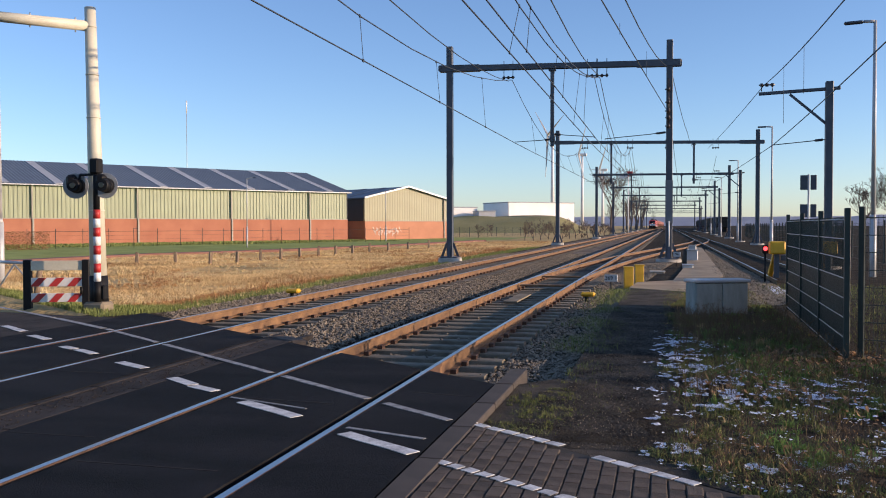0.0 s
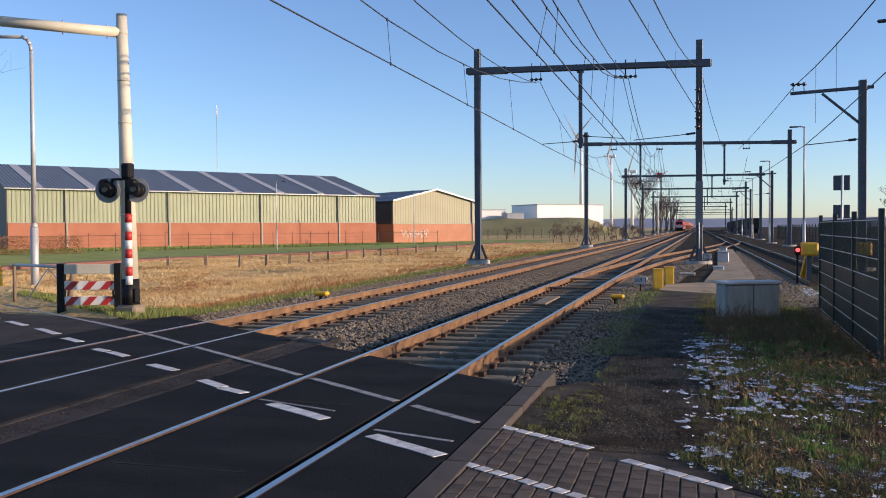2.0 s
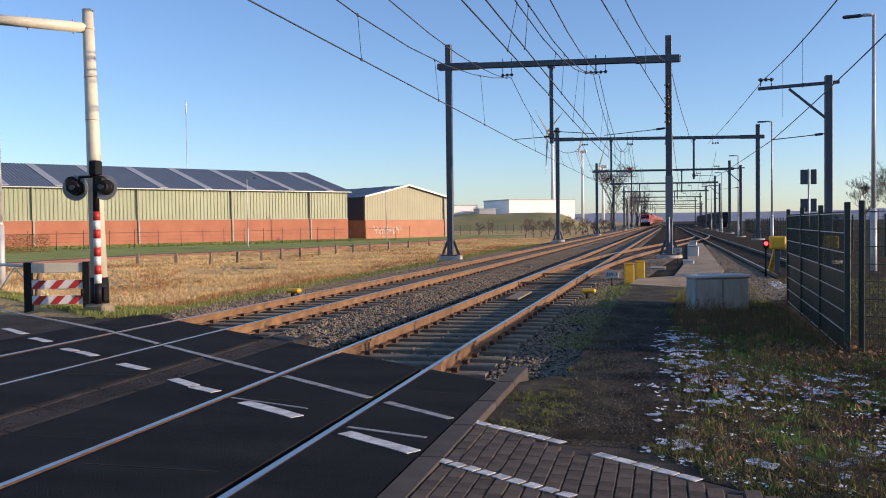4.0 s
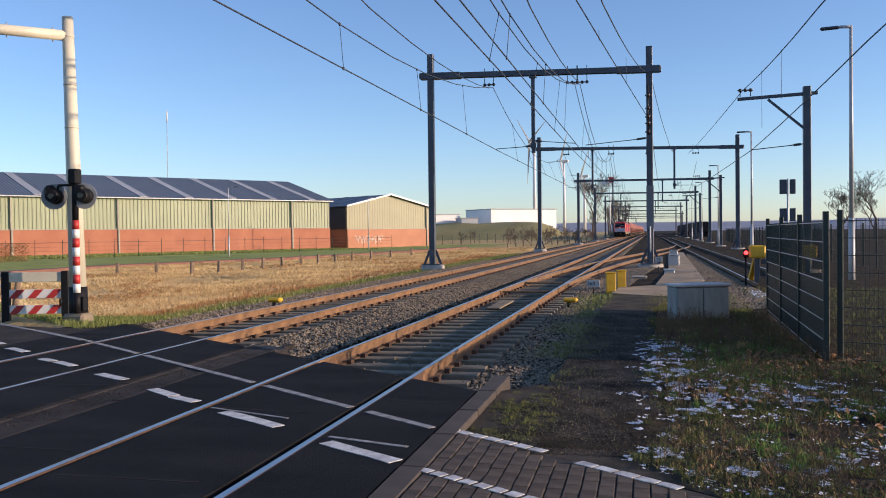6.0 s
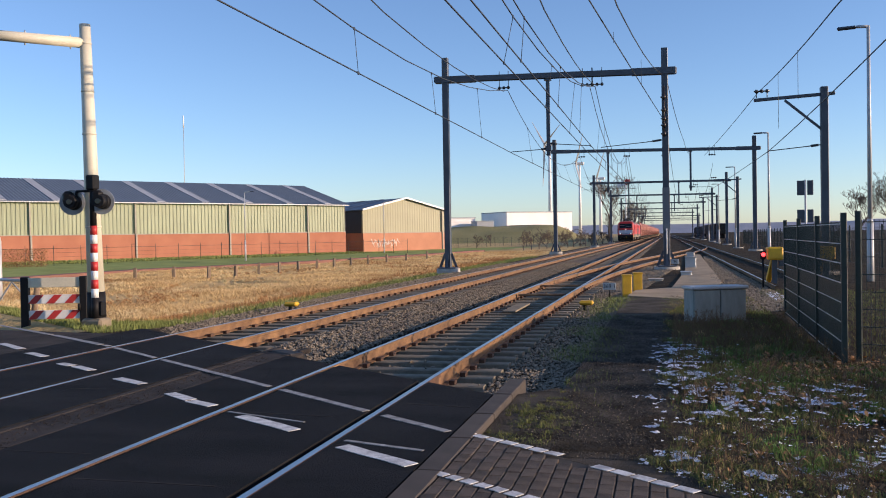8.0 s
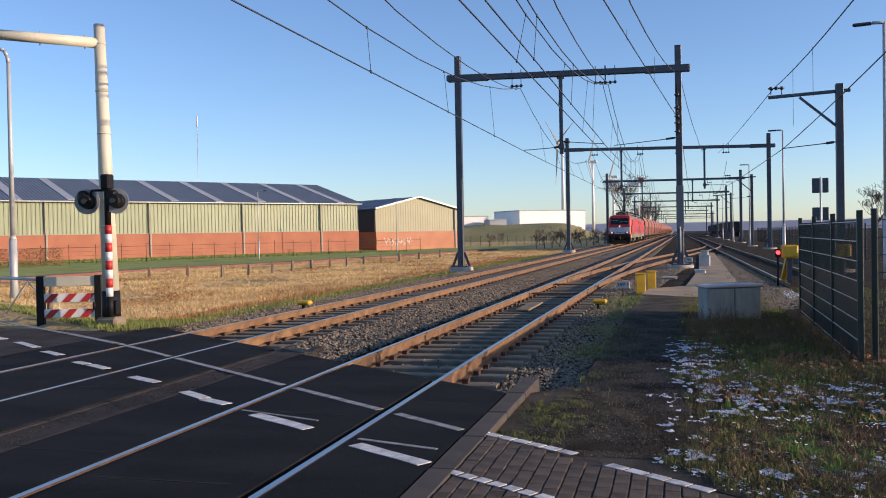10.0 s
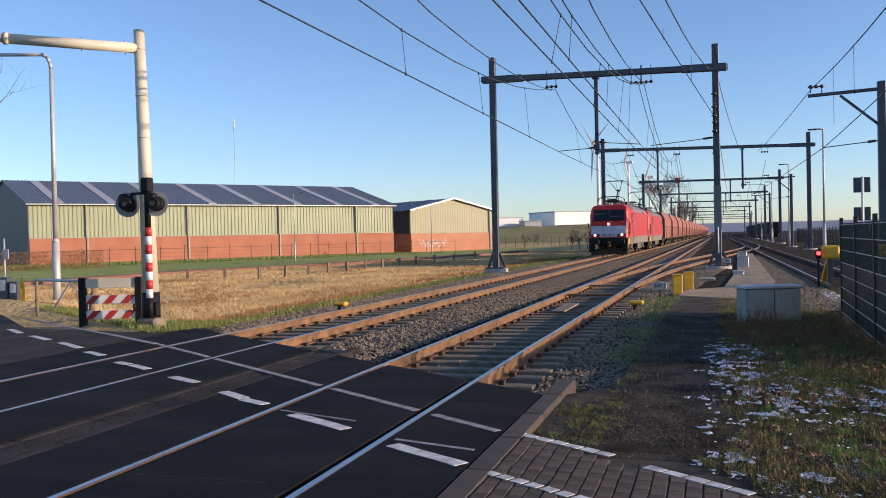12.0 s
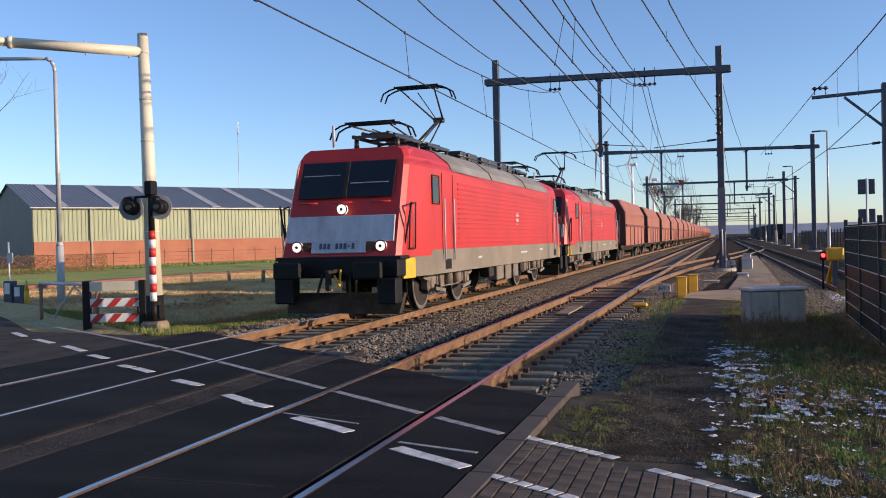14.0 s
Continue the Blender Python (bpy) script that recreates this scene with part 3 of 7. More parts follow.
catenary("overhead_line", lambda y: -7.2 + 0.008 * min(y, 90), 5.58, 8.65, "taut overhead wires with droppers above the through line", xm=lambda y: -7.12)
catenary("overhead_line", lambda y: -3.60 + 0.006 * y, 5.6, 8.65, "taut overhead wires with droppers above the second line", xm=lambda y: -3.31 + 0.003 * y)
catenary("overhead_line", lambda y: -3.20 + 0.006 * y, 5.62, 8.6, "second set of overhead wires above the second line", xm=lambda y: -3.05 + 0.003 * y)
catenary("overhead_line", lambda y: 4.25 + 0.003 * y, 5.25, 7.6, "overhead wires above the siding", 81)
anchor = thing("anchor_wires", pose(0, 0, 0), "slanting overhead wires anchored at the portal post", "overhead wire", "overhead wires")
for pts, r, sag in (([(0.1, 42.6, 7.0), (-1.36, 20, 6.59), (-2.75, -2, 6.2)], 0.016, 0.02), ([(0.1, 42.6, 9.0), (-0.87, 20, 6.62), (-2.4, -10, 8.2)], 0.016, 0.25),
                    ([(-2.85, 42.7, 8.6), (-2.48, 20, 6.66), (-2.2, -2, 8.2)], 0.016, 0.3), ([(-7.33, 42.7, 8.6), (-6.25, 20, 6.89), (-5.5, -2, 8.4)], 0.016, 0.3),
                    ([(3.75, 81, 8.3), (3.85, 37.3, 7.15), (3.62, 20, 6.28), (3.4, 0, 5.6)], 0.016, 0.1), ([(4.25, 81, 5.3), (4.2, 37.3, 4.78), (4.55, 20, 5.5), (5.0, 0, 6.4)], 0.016, 0.05),
                    ([(0.25, 42.7, 9.2), (1.5, 60, 7.6), (2.58, 81, 8.5)], 0.016, 0.3), ([(0.25, 42.7, 6.9), (1.2, 81, 5.6), (2.2, 120, 5.5)], 0.016, 0.05)):
    bm = BM()
    span(bm, pts, r, sag, 5)
    part("wire", bm, M["wire"], anchor)
for x, y, z0, z1 in ((-1.9, 10, 6.4, 7.2), (-1.15, 24, 6.65, 6.95), (-0.6, 32, 6.8, 7.7), (3.7, 26, 5.2, 6.55), (3.8, 31, 4.95, 6.85)):
    bm = BM()
    rod(bm, (x, y, z0), (x, y, z1), 0.006, seg=4)
    part("dropper", bm, M["wire"], anchor)


# ---- buildings ----
def hall(name, p0, p1, back, eave, ridge, base, split, wallmat, brickmat, bays, strips, label, gable_front=False):
    """A long shed: brick plinth, profiled cladding, posts and a pitched sheet roof with pale strips.
    p0, p1: the front's ends; back: depth to the far side; built in its own axes, x along the front, y inwards."""
    p0, p1 = Vector(p0), Vector(p1)
    d = p1 - p0
    ln = d.length
    ang = math.degrees(math.atan2(d.y, d.x))
    t = thing(name, pose(p0.x, p0.y, 0, 0, 0, ang), label, "warehouse", "warehouses")
    bm = BM()
    poly_slab(bm, [(0, 0), (ln, 0), (ln, back), (0, back)], base - 1.0, split)
    part("brick_plinth", bm, brickmat, t)
    bm = BM()
    x = 0.0
    prof = []
    while x < ln - 0.01:
        deep = 0.12 if gable_front else 0.16
        prof += [(x, 0.10), (x + 0.22, 0.10), (x + 0.27, deep), (x + 0.45, deep)]
        x += 0.5
    prof = [(min(a, ln), b) for a, b in prof] + [(ln, back - 0.1), (0, back - 0.1)]
    top = eave - 0.05
    A = [bm.verts.new((a, b, split)) for a, b in prof]
    B = [bm.verts.new((a, b, top + ((ridge - eave) * (1 - abs(a / ln * 2 - 1)) - 0.15 if gable_front else 0) * (1 if b < 1 else 0))) for a, b in prof]
    k = len(prof)
    for i in range(k):
        bm.faces.new((A[i], A[(i + 1) % k], B[(i + 1) % k], B[i]))
    part("clad_wall", bm, wallmat, t)
    # roof
    th = 0.14
    if not gable_front:
        mid = back / 2
        for s in (0, 1):
            bm = BM()
            ya, yb = (-0.35, mid) if s == 0 else (back + 0.35, mid)
            vs = []
            for xx in np.arange(-0.4, ln + 0.41, 0.45):
                for o in (0.0, 0.05):
                    vs.append((xx + o * 4, ya, eave - 0.0 + (0.05 if o else 0)))
            n = len(vs)
            P = [bm.verts.new(v) for v in vs]
            Q = [bm.verts.new((v[0], yb, v[2] + ridge - eave)) for v in vs]
            for i in range(n - 1):
                bm.faces.new((P[i], P[i + 1], Q[i + 1], Q[i]))
            part("roof_slope", bm, M["roof"], t)
        sl = (ridge - eave) / (mid + 0.35)
        for sx in strips:
            bm = BM()
            A = [(sx, 0.0), (sx + 1.1, 0.0), (sx + 1.1, mid - 0.3), (sx, mid - 0.3)]
            vv = [bm.verts.new((a, b, eave + (b + 0.35) * sl + 0.09)) for a, b in A] + [bm.verts.new((a, b, eave + (b + 0.35) * sl - 0.05)) for a, b in A]
            for q in ((0, 1, 2, 3), (0, 4, 5, 1), (1, 5, 6, 2), (3, 7, 4, 0), (2, 6, 7, 3)):
                bm.faces.new([vv[i] for i in q])
            part("roof_light", bm, M["skylight"], t)
        # end gables get a dark colour that holds their shade
        for xx in (-0.12, ln + 0.02):
            bm = BM()
            vv = [bm.verts.new(v) for v in ((xx, 0.1, split if xx > 1 else base - 0.5), (xx, back - 0.1, split if xx > 1 else base - 0.5), (xx, back - 0.1, eave), (xx, mid, ridge - 0.05), (xx, 0.1, eave))]
            vw = [bm.verts.new((v.co.x + (0.1 if xx < 1 else -0.1), v.co.y, v.co.z)) for v in vv]
            bm.faces.new(vv)
            bm.faces.new(vw[::-1])
            for i in range(5):
                bm.faces.new((vv[i], vv[(i + 1) % 5], vw[(i + 1) % 5], vw[i]))
            part("gable_wall", bm, M["shade_opening"], t)
        bm = BM()
        beam(bm, (-0.4, -0.4, eave - 0.06), (ln + 0.4, -0.4, eave - 0.06), 0.16, 0.14, 0.02)
        part("gutter", bm, M["galv"], t)
    else:
        for s in (0, 1):
            bm = BM()
            xa, xb = (-0.3, ln / 2) if s == 0 else (ln + 0.3, ln / 2)
            vv = [bm.verts.new(v) for v in ((xa, -0.3, eave), (xb, -0.3, ridge), (xb, back, ridge), (xa, back, eave))]
            vw = [bm.verts.new((v.co.x, v.co.y, v.co.z - th)) for v in vv]
            bm.faces.new(vv)
            bm.faces.new(vw[::-1])
            for i in range(4):
                bm.faces.new((vv[i], vv[(i + 1) % 4], vw[(i + 1) % 4], vw[i]))
            part("roof_slope", bm, M["roof"], t)
            bm = BM()
            beam(bm, (xa, -0.38, eave - 0.02), (xb, -0.38, ridge - 0.02), 0.12, 0.28)
            part("verge_board", bm, M["whitewall"], t, "white verge board")
            if s == 0:
                for sy in strips:
                    bm = BM()
                    vv = [bm.verts.new(v) for v in ((xa, sy, eave + 0.05), (xb, sy, ridge + 0.05), (xb, sy + 1.2, ridge + 0.05), (xa, sy + 1.2, eave + 0.05))]
                    bm.faces.new(vv)
                    bmesh.ops.solidify(bm, geom=bm.faces[:], thickness=0.05)
                    part("roof_light", bm, M["skylight"], t)
        # dark side wall: its shade is put into the colour
        bm = BM()
        box(bm, (-0.02, back / 2, (split + eave) / 2 - 0.1), (0.12, back - 1, eave - split - 0.2))
        part("side_wall", bm, M["shade_opening"], t)
    for bx in bays:
        bm = BM()
        box(bm, (bx, -0.06, (split + eave) / 2), (0.16, 0.2, eave - split - 0.1), None, 0.02)
        part("downpipe", bm, M["pipe"], t)
        bm = BM()
        box(bm, (bx + 0.1, -0.06, (split + base) / 2 - 0.2), (0.22, 0.2, split - base + 0.4), None, 0.02)
        part("plinth_post", bm, M["pipe"], t)
    bm = BM()
    box(bm, (ln / 2, 0.02, split), (ln, 0.16, 0.1))
    part("sill_flashing", bm, M["pipe"], t)
    return t


H1 = hall("warehouse", (-77.2, 86.0, 0), (-46.8, 128.0, 0), 26.0, 6.65, 10.25, -0.6, 2.55, M["cladding"], M["brick"], [6.5, 19.3, 32.5, 45.1], [2.9, 9.2, 15.6, 22.3, 28.6, 35.1, 41.6, 48.2],
          "long sage-green clad warehouse on red brick with a blue-grey roof")
H2 = hall("warehouse", (-46.4, 135.0, 0), (-36.1, 148.5, 0), 40.0, 6.1, 8.1, -0.8, 2.35, M["cream_wall"], M["brick2"], [16.2], [6, 12, 18, 24, 30],
          "cream gabled warehouse with a pale brick base and scrawled graffiti", True)


def block(name, x, y, z, w, d, h, material, label, rot=0.0, rows=()):
    t = thing(name, pose(x, y, z, 0, 0, rot), label, "industrial building", "distant buildings")
    bm = BM()
    box(bm, (0, 0, h / 2), (w, d, h), None, 0.1)
    part("wall", bm, material, t)
    bm = BM()
    box(bm, (0, 0, h + 0.15), (w + 0.3, d + 0.3, 0.3), None, 0.05)
    part("roof_edge", bm, M["skylight"], t)
    for wx, wz, ww, wh in rows:
        bm = BM()
        box(bm, (wx, -d / 2 - 0.04, wz), (ww, 0.12, wh))
        part("dark_opening", bm, M["shade_opening"], t)
    return t




# ---- verge, path, paving and markings ----
slab("paved_strip", [on_d(-1.36, 4.72), on_d(-1.47, 3.9), on_d(-1.47, -9), (6, -9), on_d(6, 4.72)], -0.25, -0.022, M["joint"], "dark sandy bed under the concrete pavers", "pavement")
PAVE = thing("pavement", pose(0, 0, 0), "brown exposed-aggregate concrete pavers laid in rows", "pavement", kind="structure")


def slab_mesh(name, sx, sy, h, material, bevel=0.008):
    bm = BM()
    box(bm, (0, 0, -h / 2), (sx, sy, h), None, bevel)
    me = bpy.data.meshes.new(name)
    bm.to_mesh(me)
    bm.free()
    me.materials.append(material)
    return me


def line_at(me, name, x, y, z, rz, parent):
    ob = new(name, me)
    ob.parent = parent
    ob.matrix_basis = pose(x, y, z, random.uniform(-0.5, 0.5), random.uniform(-0.5, 0.5), rz)
    return ob


# kerb stones along the deck
KERB = slab_mesh("kerb_stone", 0.19, 0.96, 0.2, M["kerb"], 0.012)
y = -3.0
while y < 9.0:
    line_at(KERB, "kerb_stone", -1.57, y + 0.5, 0.003, random.uniform(-0.4, 0.4), PAVE)
    y += 0.985
# soldier course beside the kerb, then pavers in rows square to it
PAVER = slab_mesh("paver", 0.1015, 0.198, 0.08, M["paver"], 0.007)
count = 0
x = -1.415
row = 0
while x < 1.9:
    y = 3.0 + (0.1 if row % 2 else 0.0)
    while y < 8.0:
        if 2.9 < road_d(x, y) < 4.66 and count < 900:
            line_at(PAVER, "paver", x, y, -0.002 + random.uniform(-0.003, 0.003), random.uniform(-0.8, 0.8), PAVE)
            count += 1
        y += 0.203
    x += 0.1065
    row += 1

MARK = thing("road_marking", pose(0, 0, 0), "worn white painted lines on the crossing", "road marking", kind="structure")


def stripe(a, b, w, material, z=0.005, name="stripe", ends=0.0):
    """A thin painted bar from a to b with slightly ragged ends."""
    a, b = Vector((*a, 0)), Vector((*b, 0))
    d = (b - a).normalized()
    n = Vector((-d.y, d.x, 0)) * w / 2
    k = max(2, int((b - a).length / 0.25))
    bm = BM()
    L = [bm.verts.new(a.lerp(b, i / k) + n * random.uniform(0.86, 1.1) + Vector((0, 0, z))) for i in range(k + 1)]
    R = [bm.verts.new(a.lerp(b, i / k) - n * random.uniform(0.86, 1.1) + Vector((0, 0, z))) for i in range(k + 1)]
    D = {v: bm.verts.new(v.co - Vector((0, 0, 0.005))) for v in L + R}
    for i in range(k):
        bm.faces.new((L[i], R[i], R[i + 1], L[i + 1]))
        bm.faces.new((L[i], L[i + 1], D[L[i + 1]], D[L[i]]))
        bm.faces.new((R[i + 1], R[i], D[R[i]], D[R[i + 1]]))
    bm.faces.new((R[0], L[0], D[L[0]], D[R[0]]))
    bm.faces.new((L[k], R[k], D[R[k]], D[L[k]]))
    bmesh.ops.recalc_face_normals(bm, faces=bm.faces[:])
    return part(name, bm, material, MARK)


def gap_line(a, b, w, material, z=0.005):
    """The same, broken where the rails cross it."""
    a, b = Vector(a), Vector(b)
    cuts = sorted([(c + s * 0.7525 - a.x) / (b.x - a.x) for c in (XA, XB) for s in (-1, 1)])
    hw = abs(0.11 / (b.x - a.x))
    u = 0.0
    for c in cuts:
        if 0 < c < 1:
            if c - hw > u:
                stripe(a.lerp(b, u), a.lerp(b, c - hw), w, material, z)
            u = c + hw
    stripe(a.lerp(b, u), b, w, material, z)


gap_line((-8.45, 12.14), (-1.72, 7.07), 0.085, M["oldpaint"])
stripe((-10.3, 13.36), (-8.55, 12.2), 0.11, M["oldpaint"])
stripe((-14.5, 16.0), (-10.4, 13.42), 0.10, M["oldpaint"])
for a, b in (((-3.74, 7.38), (-3.0, 6.90)), ((-2.41, 6.43), (-1.72, 5.98)), ((-5.05, 8.37), (-4.62, 8.05)), ((-4.60, 8.00), (-4.24, 7.80)), ((-6.24, 9.2), (-5.70, 8.88)), ((-7.40, 10.02), (-6.96, 9.72)), ((-7.8, 10.24), (-7.5, 10.06)), ((-9.04, 11.17), (-8.50, 10.83)), ((-10.34, 12.15), (-9.5, 11.57)), ((-11.7, 13.0), (-10.9, 12.5)), ((-13.1, 14.0), (-12.3, 13.4))):
    stripe(a, b, 0.13, M["paint"])
stripe((-2.45, 6.62), (-1.75, 6.40), 0.045, M["oldpaint"])
stripe((-3.95, 7.55), (-3.05, 7.22), 0.03, M["oldpaint"])
for a, b in (((-6.5, 8.48), (-5.65, 8.52)), ((-4.95, 5.86), (-4.22, 5.87)), ((-3.92, 7.57), (-2.9, 7.49)), ((-3.9, 5.24), (-2.85, 5.24)), ((-9.1, 10.0), (-8.3, 9.9)), ((-2.4, 8.2), (-1.75, 8.1))):
    stripe(a, b, 0.016, M["brickroad"], 0.002, "seam")
for i in range(7):
    u = Vector((-1.60, 7.07)).lerp(Vector((-0.70, 6.44)), i / 7)
    v = Vector((-1.60, 7.07)).lerp(Vector((-0.70, 6.44)), (i + 0.82) / 7)
    stripe(u, v, 0.085, M["paint"], 0.0025, "painted_paver")
for i in range(5):
    u = Vector((-0.46, 6.19)).lerp(Vector((0.22, 5.66)), i / 5)
    v = Vector((-0.46, 6.19)).lerp(Vector((0.22, 5.66)), (i + 0.88) / 5)
    stripe(u, v, 0.085, M["paint"], 0.0025, "painted_paver")
for i in range(9):
    u = Vector((-1.50, 5.82)).lerp(Vector((-0.50, 5.17)), i / 9)
    v = Vector((-1.50, 5.82)).lerp(Vector((-0.50, 5.17)), (i + 0.75) / 9)
    stripe(u, v, 0.085, M["paint"], 0.0025, "painted_paver")

slab("dirt_patch", [(-1.47, 7.1), (-1.47, 9.15), (-1.1, 9.6), (-0.6, 8.6), (-0.1, 7.2), (0.5, 6.0), (0.45, 5.72)], -0.3, -0.055, M["gravel"], "bare trodden soil beside the paving", "ground")
bm = BM()
poly_slab(bm, [(-1.05, 9.2), (-1.3, 8.6), (-1.1, 7.6), (-0.55, 6.75), (0.2, 6.2), *[(0.14 + 0.2 * noise.noise((0, q * 0.8, 3)), q) for q in np.arange(6.4, 20, 0.6)], (0.5, 22), (0.25, 25.5), (-0.85, 24.5), (-0.98, 17)], -0.3, -0.085)
tagged(part("path", bm, M["gravel"]), "trodden gravel service path beside the tracks", "path", kind="structure")
bm = BM()
poly_slab(bm, [(-0.9, 24.4), (0.55, 23.2), (1.2, 25.0), (1.95, 31), (2.8, 69), (1.75, 69), (1.0, 40), (0.3, 28), (-0.75, 26.8)], -0.3, -0.075)
tagged(part("path", bm, M["sandpath"]), "pale concrete walkway between the lines", "path", kind="structure")
bm = BM()
box(bm, (-5.2, 11.72, -0.085), (0.62, 0.26, 0.18), pose(0, 0, 0, 0, 0, -37), 0.03)
tagged(part("concrete_edge_block", bm, M["kerb"]), "pale concrete block ending the crossing deck", "kerb stone")


def pick_path():
    x, y = RNG.uniform(-1.2, 0.4), 6.6 + 12 * RNG.random() ** 1.5
    return None if road_d(x, y) < 4.85 or (x > 0.2 and y > 9) or (y > 8.8 and x < -1.02 + 0.12 * RNG.random()) else (x, y, -0.052 if x < 0.5 - (y - 6.0) * 0.42 else -0.083)


stones("path_gravel", 3000, pick_path, "scattered pale grit on the path", (0.003, 0.008))
stones("path_gravel", 14000, pick_path, "small loose gravel on the path", (0.005, 0.013), material=M["gravel"])


# ---- the freight train ----
M.update(
    locored=mat("traffic_red_paint", (0.54, 0.032, 0.027), (0.36, 0.022, 0.02), 0.42, scale=0.7, fine=14, bump=0.03, spread=0.35),
    locogrey=mat("dusty_grey_skirt", (0.22, 0.19, 0.15), (0.13, 0.115, 0.09), 0.8, scale=0.9, fine=20, bump=0.08),
    locoroof=mat("sooty_roof", (0.24, 0.24, 0.235), (0.13, 0.125, 0.115), 0.7, scale=0.8, fine=16, bump=0.06),
    silver=mat("pale_grey_panel", (0.54, 0.56, 0.62), (0.33, 0.34, 0.37), 0.5, scale=1.6, fine=12, bump=0.03, stretch=(3, 3, 0.45), spread=0.3),
    glass=mat("dark_cab_glass", (0.012, 0.014, 0.017), (0.008, 0.009, 0.01), 0.06, scale=1, fine=3, bump=0),
    bogie=mat("grimy_bogie", (0.055, 0.047, 0.04), (0.016, 0.014, 0.012), 0.85, scale=3, fine=25, bump=0.3, spec=0.2),
    bogie2=mat("dusty_axle_gear", (0.22, 0.19, 0.16), (0.10, 0.085, 0.07), 0.85, scale=3, fine=25, bump=0.2),
    wheelrim=mat("bright_wheel_rim", (0.35, 0.33, 0.31), (0.20, 0.18, 0.16), 0.45, metal=0.8, scale=4, fine=30),
    wagon=mat("brown_hopper_paint", (0.34, 0.125, 0.085), (0.21, 0.075, 0.05), 0.65, scale=0.9, fine=15, bump=0.08, stretch=(1, 1, 0.35), spread=0.3, rand=0.25),
    wagondark=mat("dark_hopper_end", (0.16, 0.055, 0.04), (0.09, 0.035, 0.028), 0.75, scale=0.9, fine=15, bump=0.08),
    lamp=glow("headlamp", (1.0, 0.93, 0.82), 0.75),
)


def loft(bm, rings, cap=True, mi=0):
    """Skin between rings of points."""
    R = [[bm.verts.new(p) for p in r] for r in rings]
    n = len(R[0])
    for A, B in zip(R, R[1:]):
        for i in range(n):
            bm.faces.new((A[i], A[(i + 1) % n], B[(i + 1) % n], B[i])).material_index = mi
    if cap:
        bm.faces.new(R[0][::-1])
        bm.faces.new(R[-1])
    bmesh.ops.recalc_face_normals(bm, faces=bm.faces[:])


LL = 19.58
FRONT = lambda z: 0.60 + max(0.0, z - 1.3) * 0.26 + max(0.0, z - 2.2) * 0.22   # the sloping nose


def hull(half, y, z0, z1, nose=0, shoulder=True):
    """A cross-section of the body. nose 1 or -1: the section follows the sloping front or rear."""
    if shoulder:
        pts = [(-half, z0), (half, z0), (half, 3.22), (half * 0.985, 3.42), (half * 0.93, 3.58), (half * 0.84, 3.66), (-half * 0.84, 3.66), (-half * 0.93, 3.58), (-half * 0.985, 3.42), (-half, 3.22)] if nose else [(-half, z0), (half, z0), (half, 3.18), (half * 0.93, 3.38), (half * 0.70, 3.66), (half * 0.60, 3.72), (-half * 0.60, 3.72), (-half * 0.70, 3.66), (-half * 0.93, 3.38), (-half, 3.18)]
    else:
        pts = [(-half, z0), (half, z0), (half, z1), (-half, z1)]
    out = []
    for x, z in pts:
        d = FRONT(z) - 0.60
        if nose:
            x *= 1.0 - 0.018 * max(0.0, z - 1.3)
            z = min(z, 3.0 + (z - 3.0) * 0.92)
        out.append((x, y + (d if nose == 1 else -d if nose == -1 else 0), z))
    return out


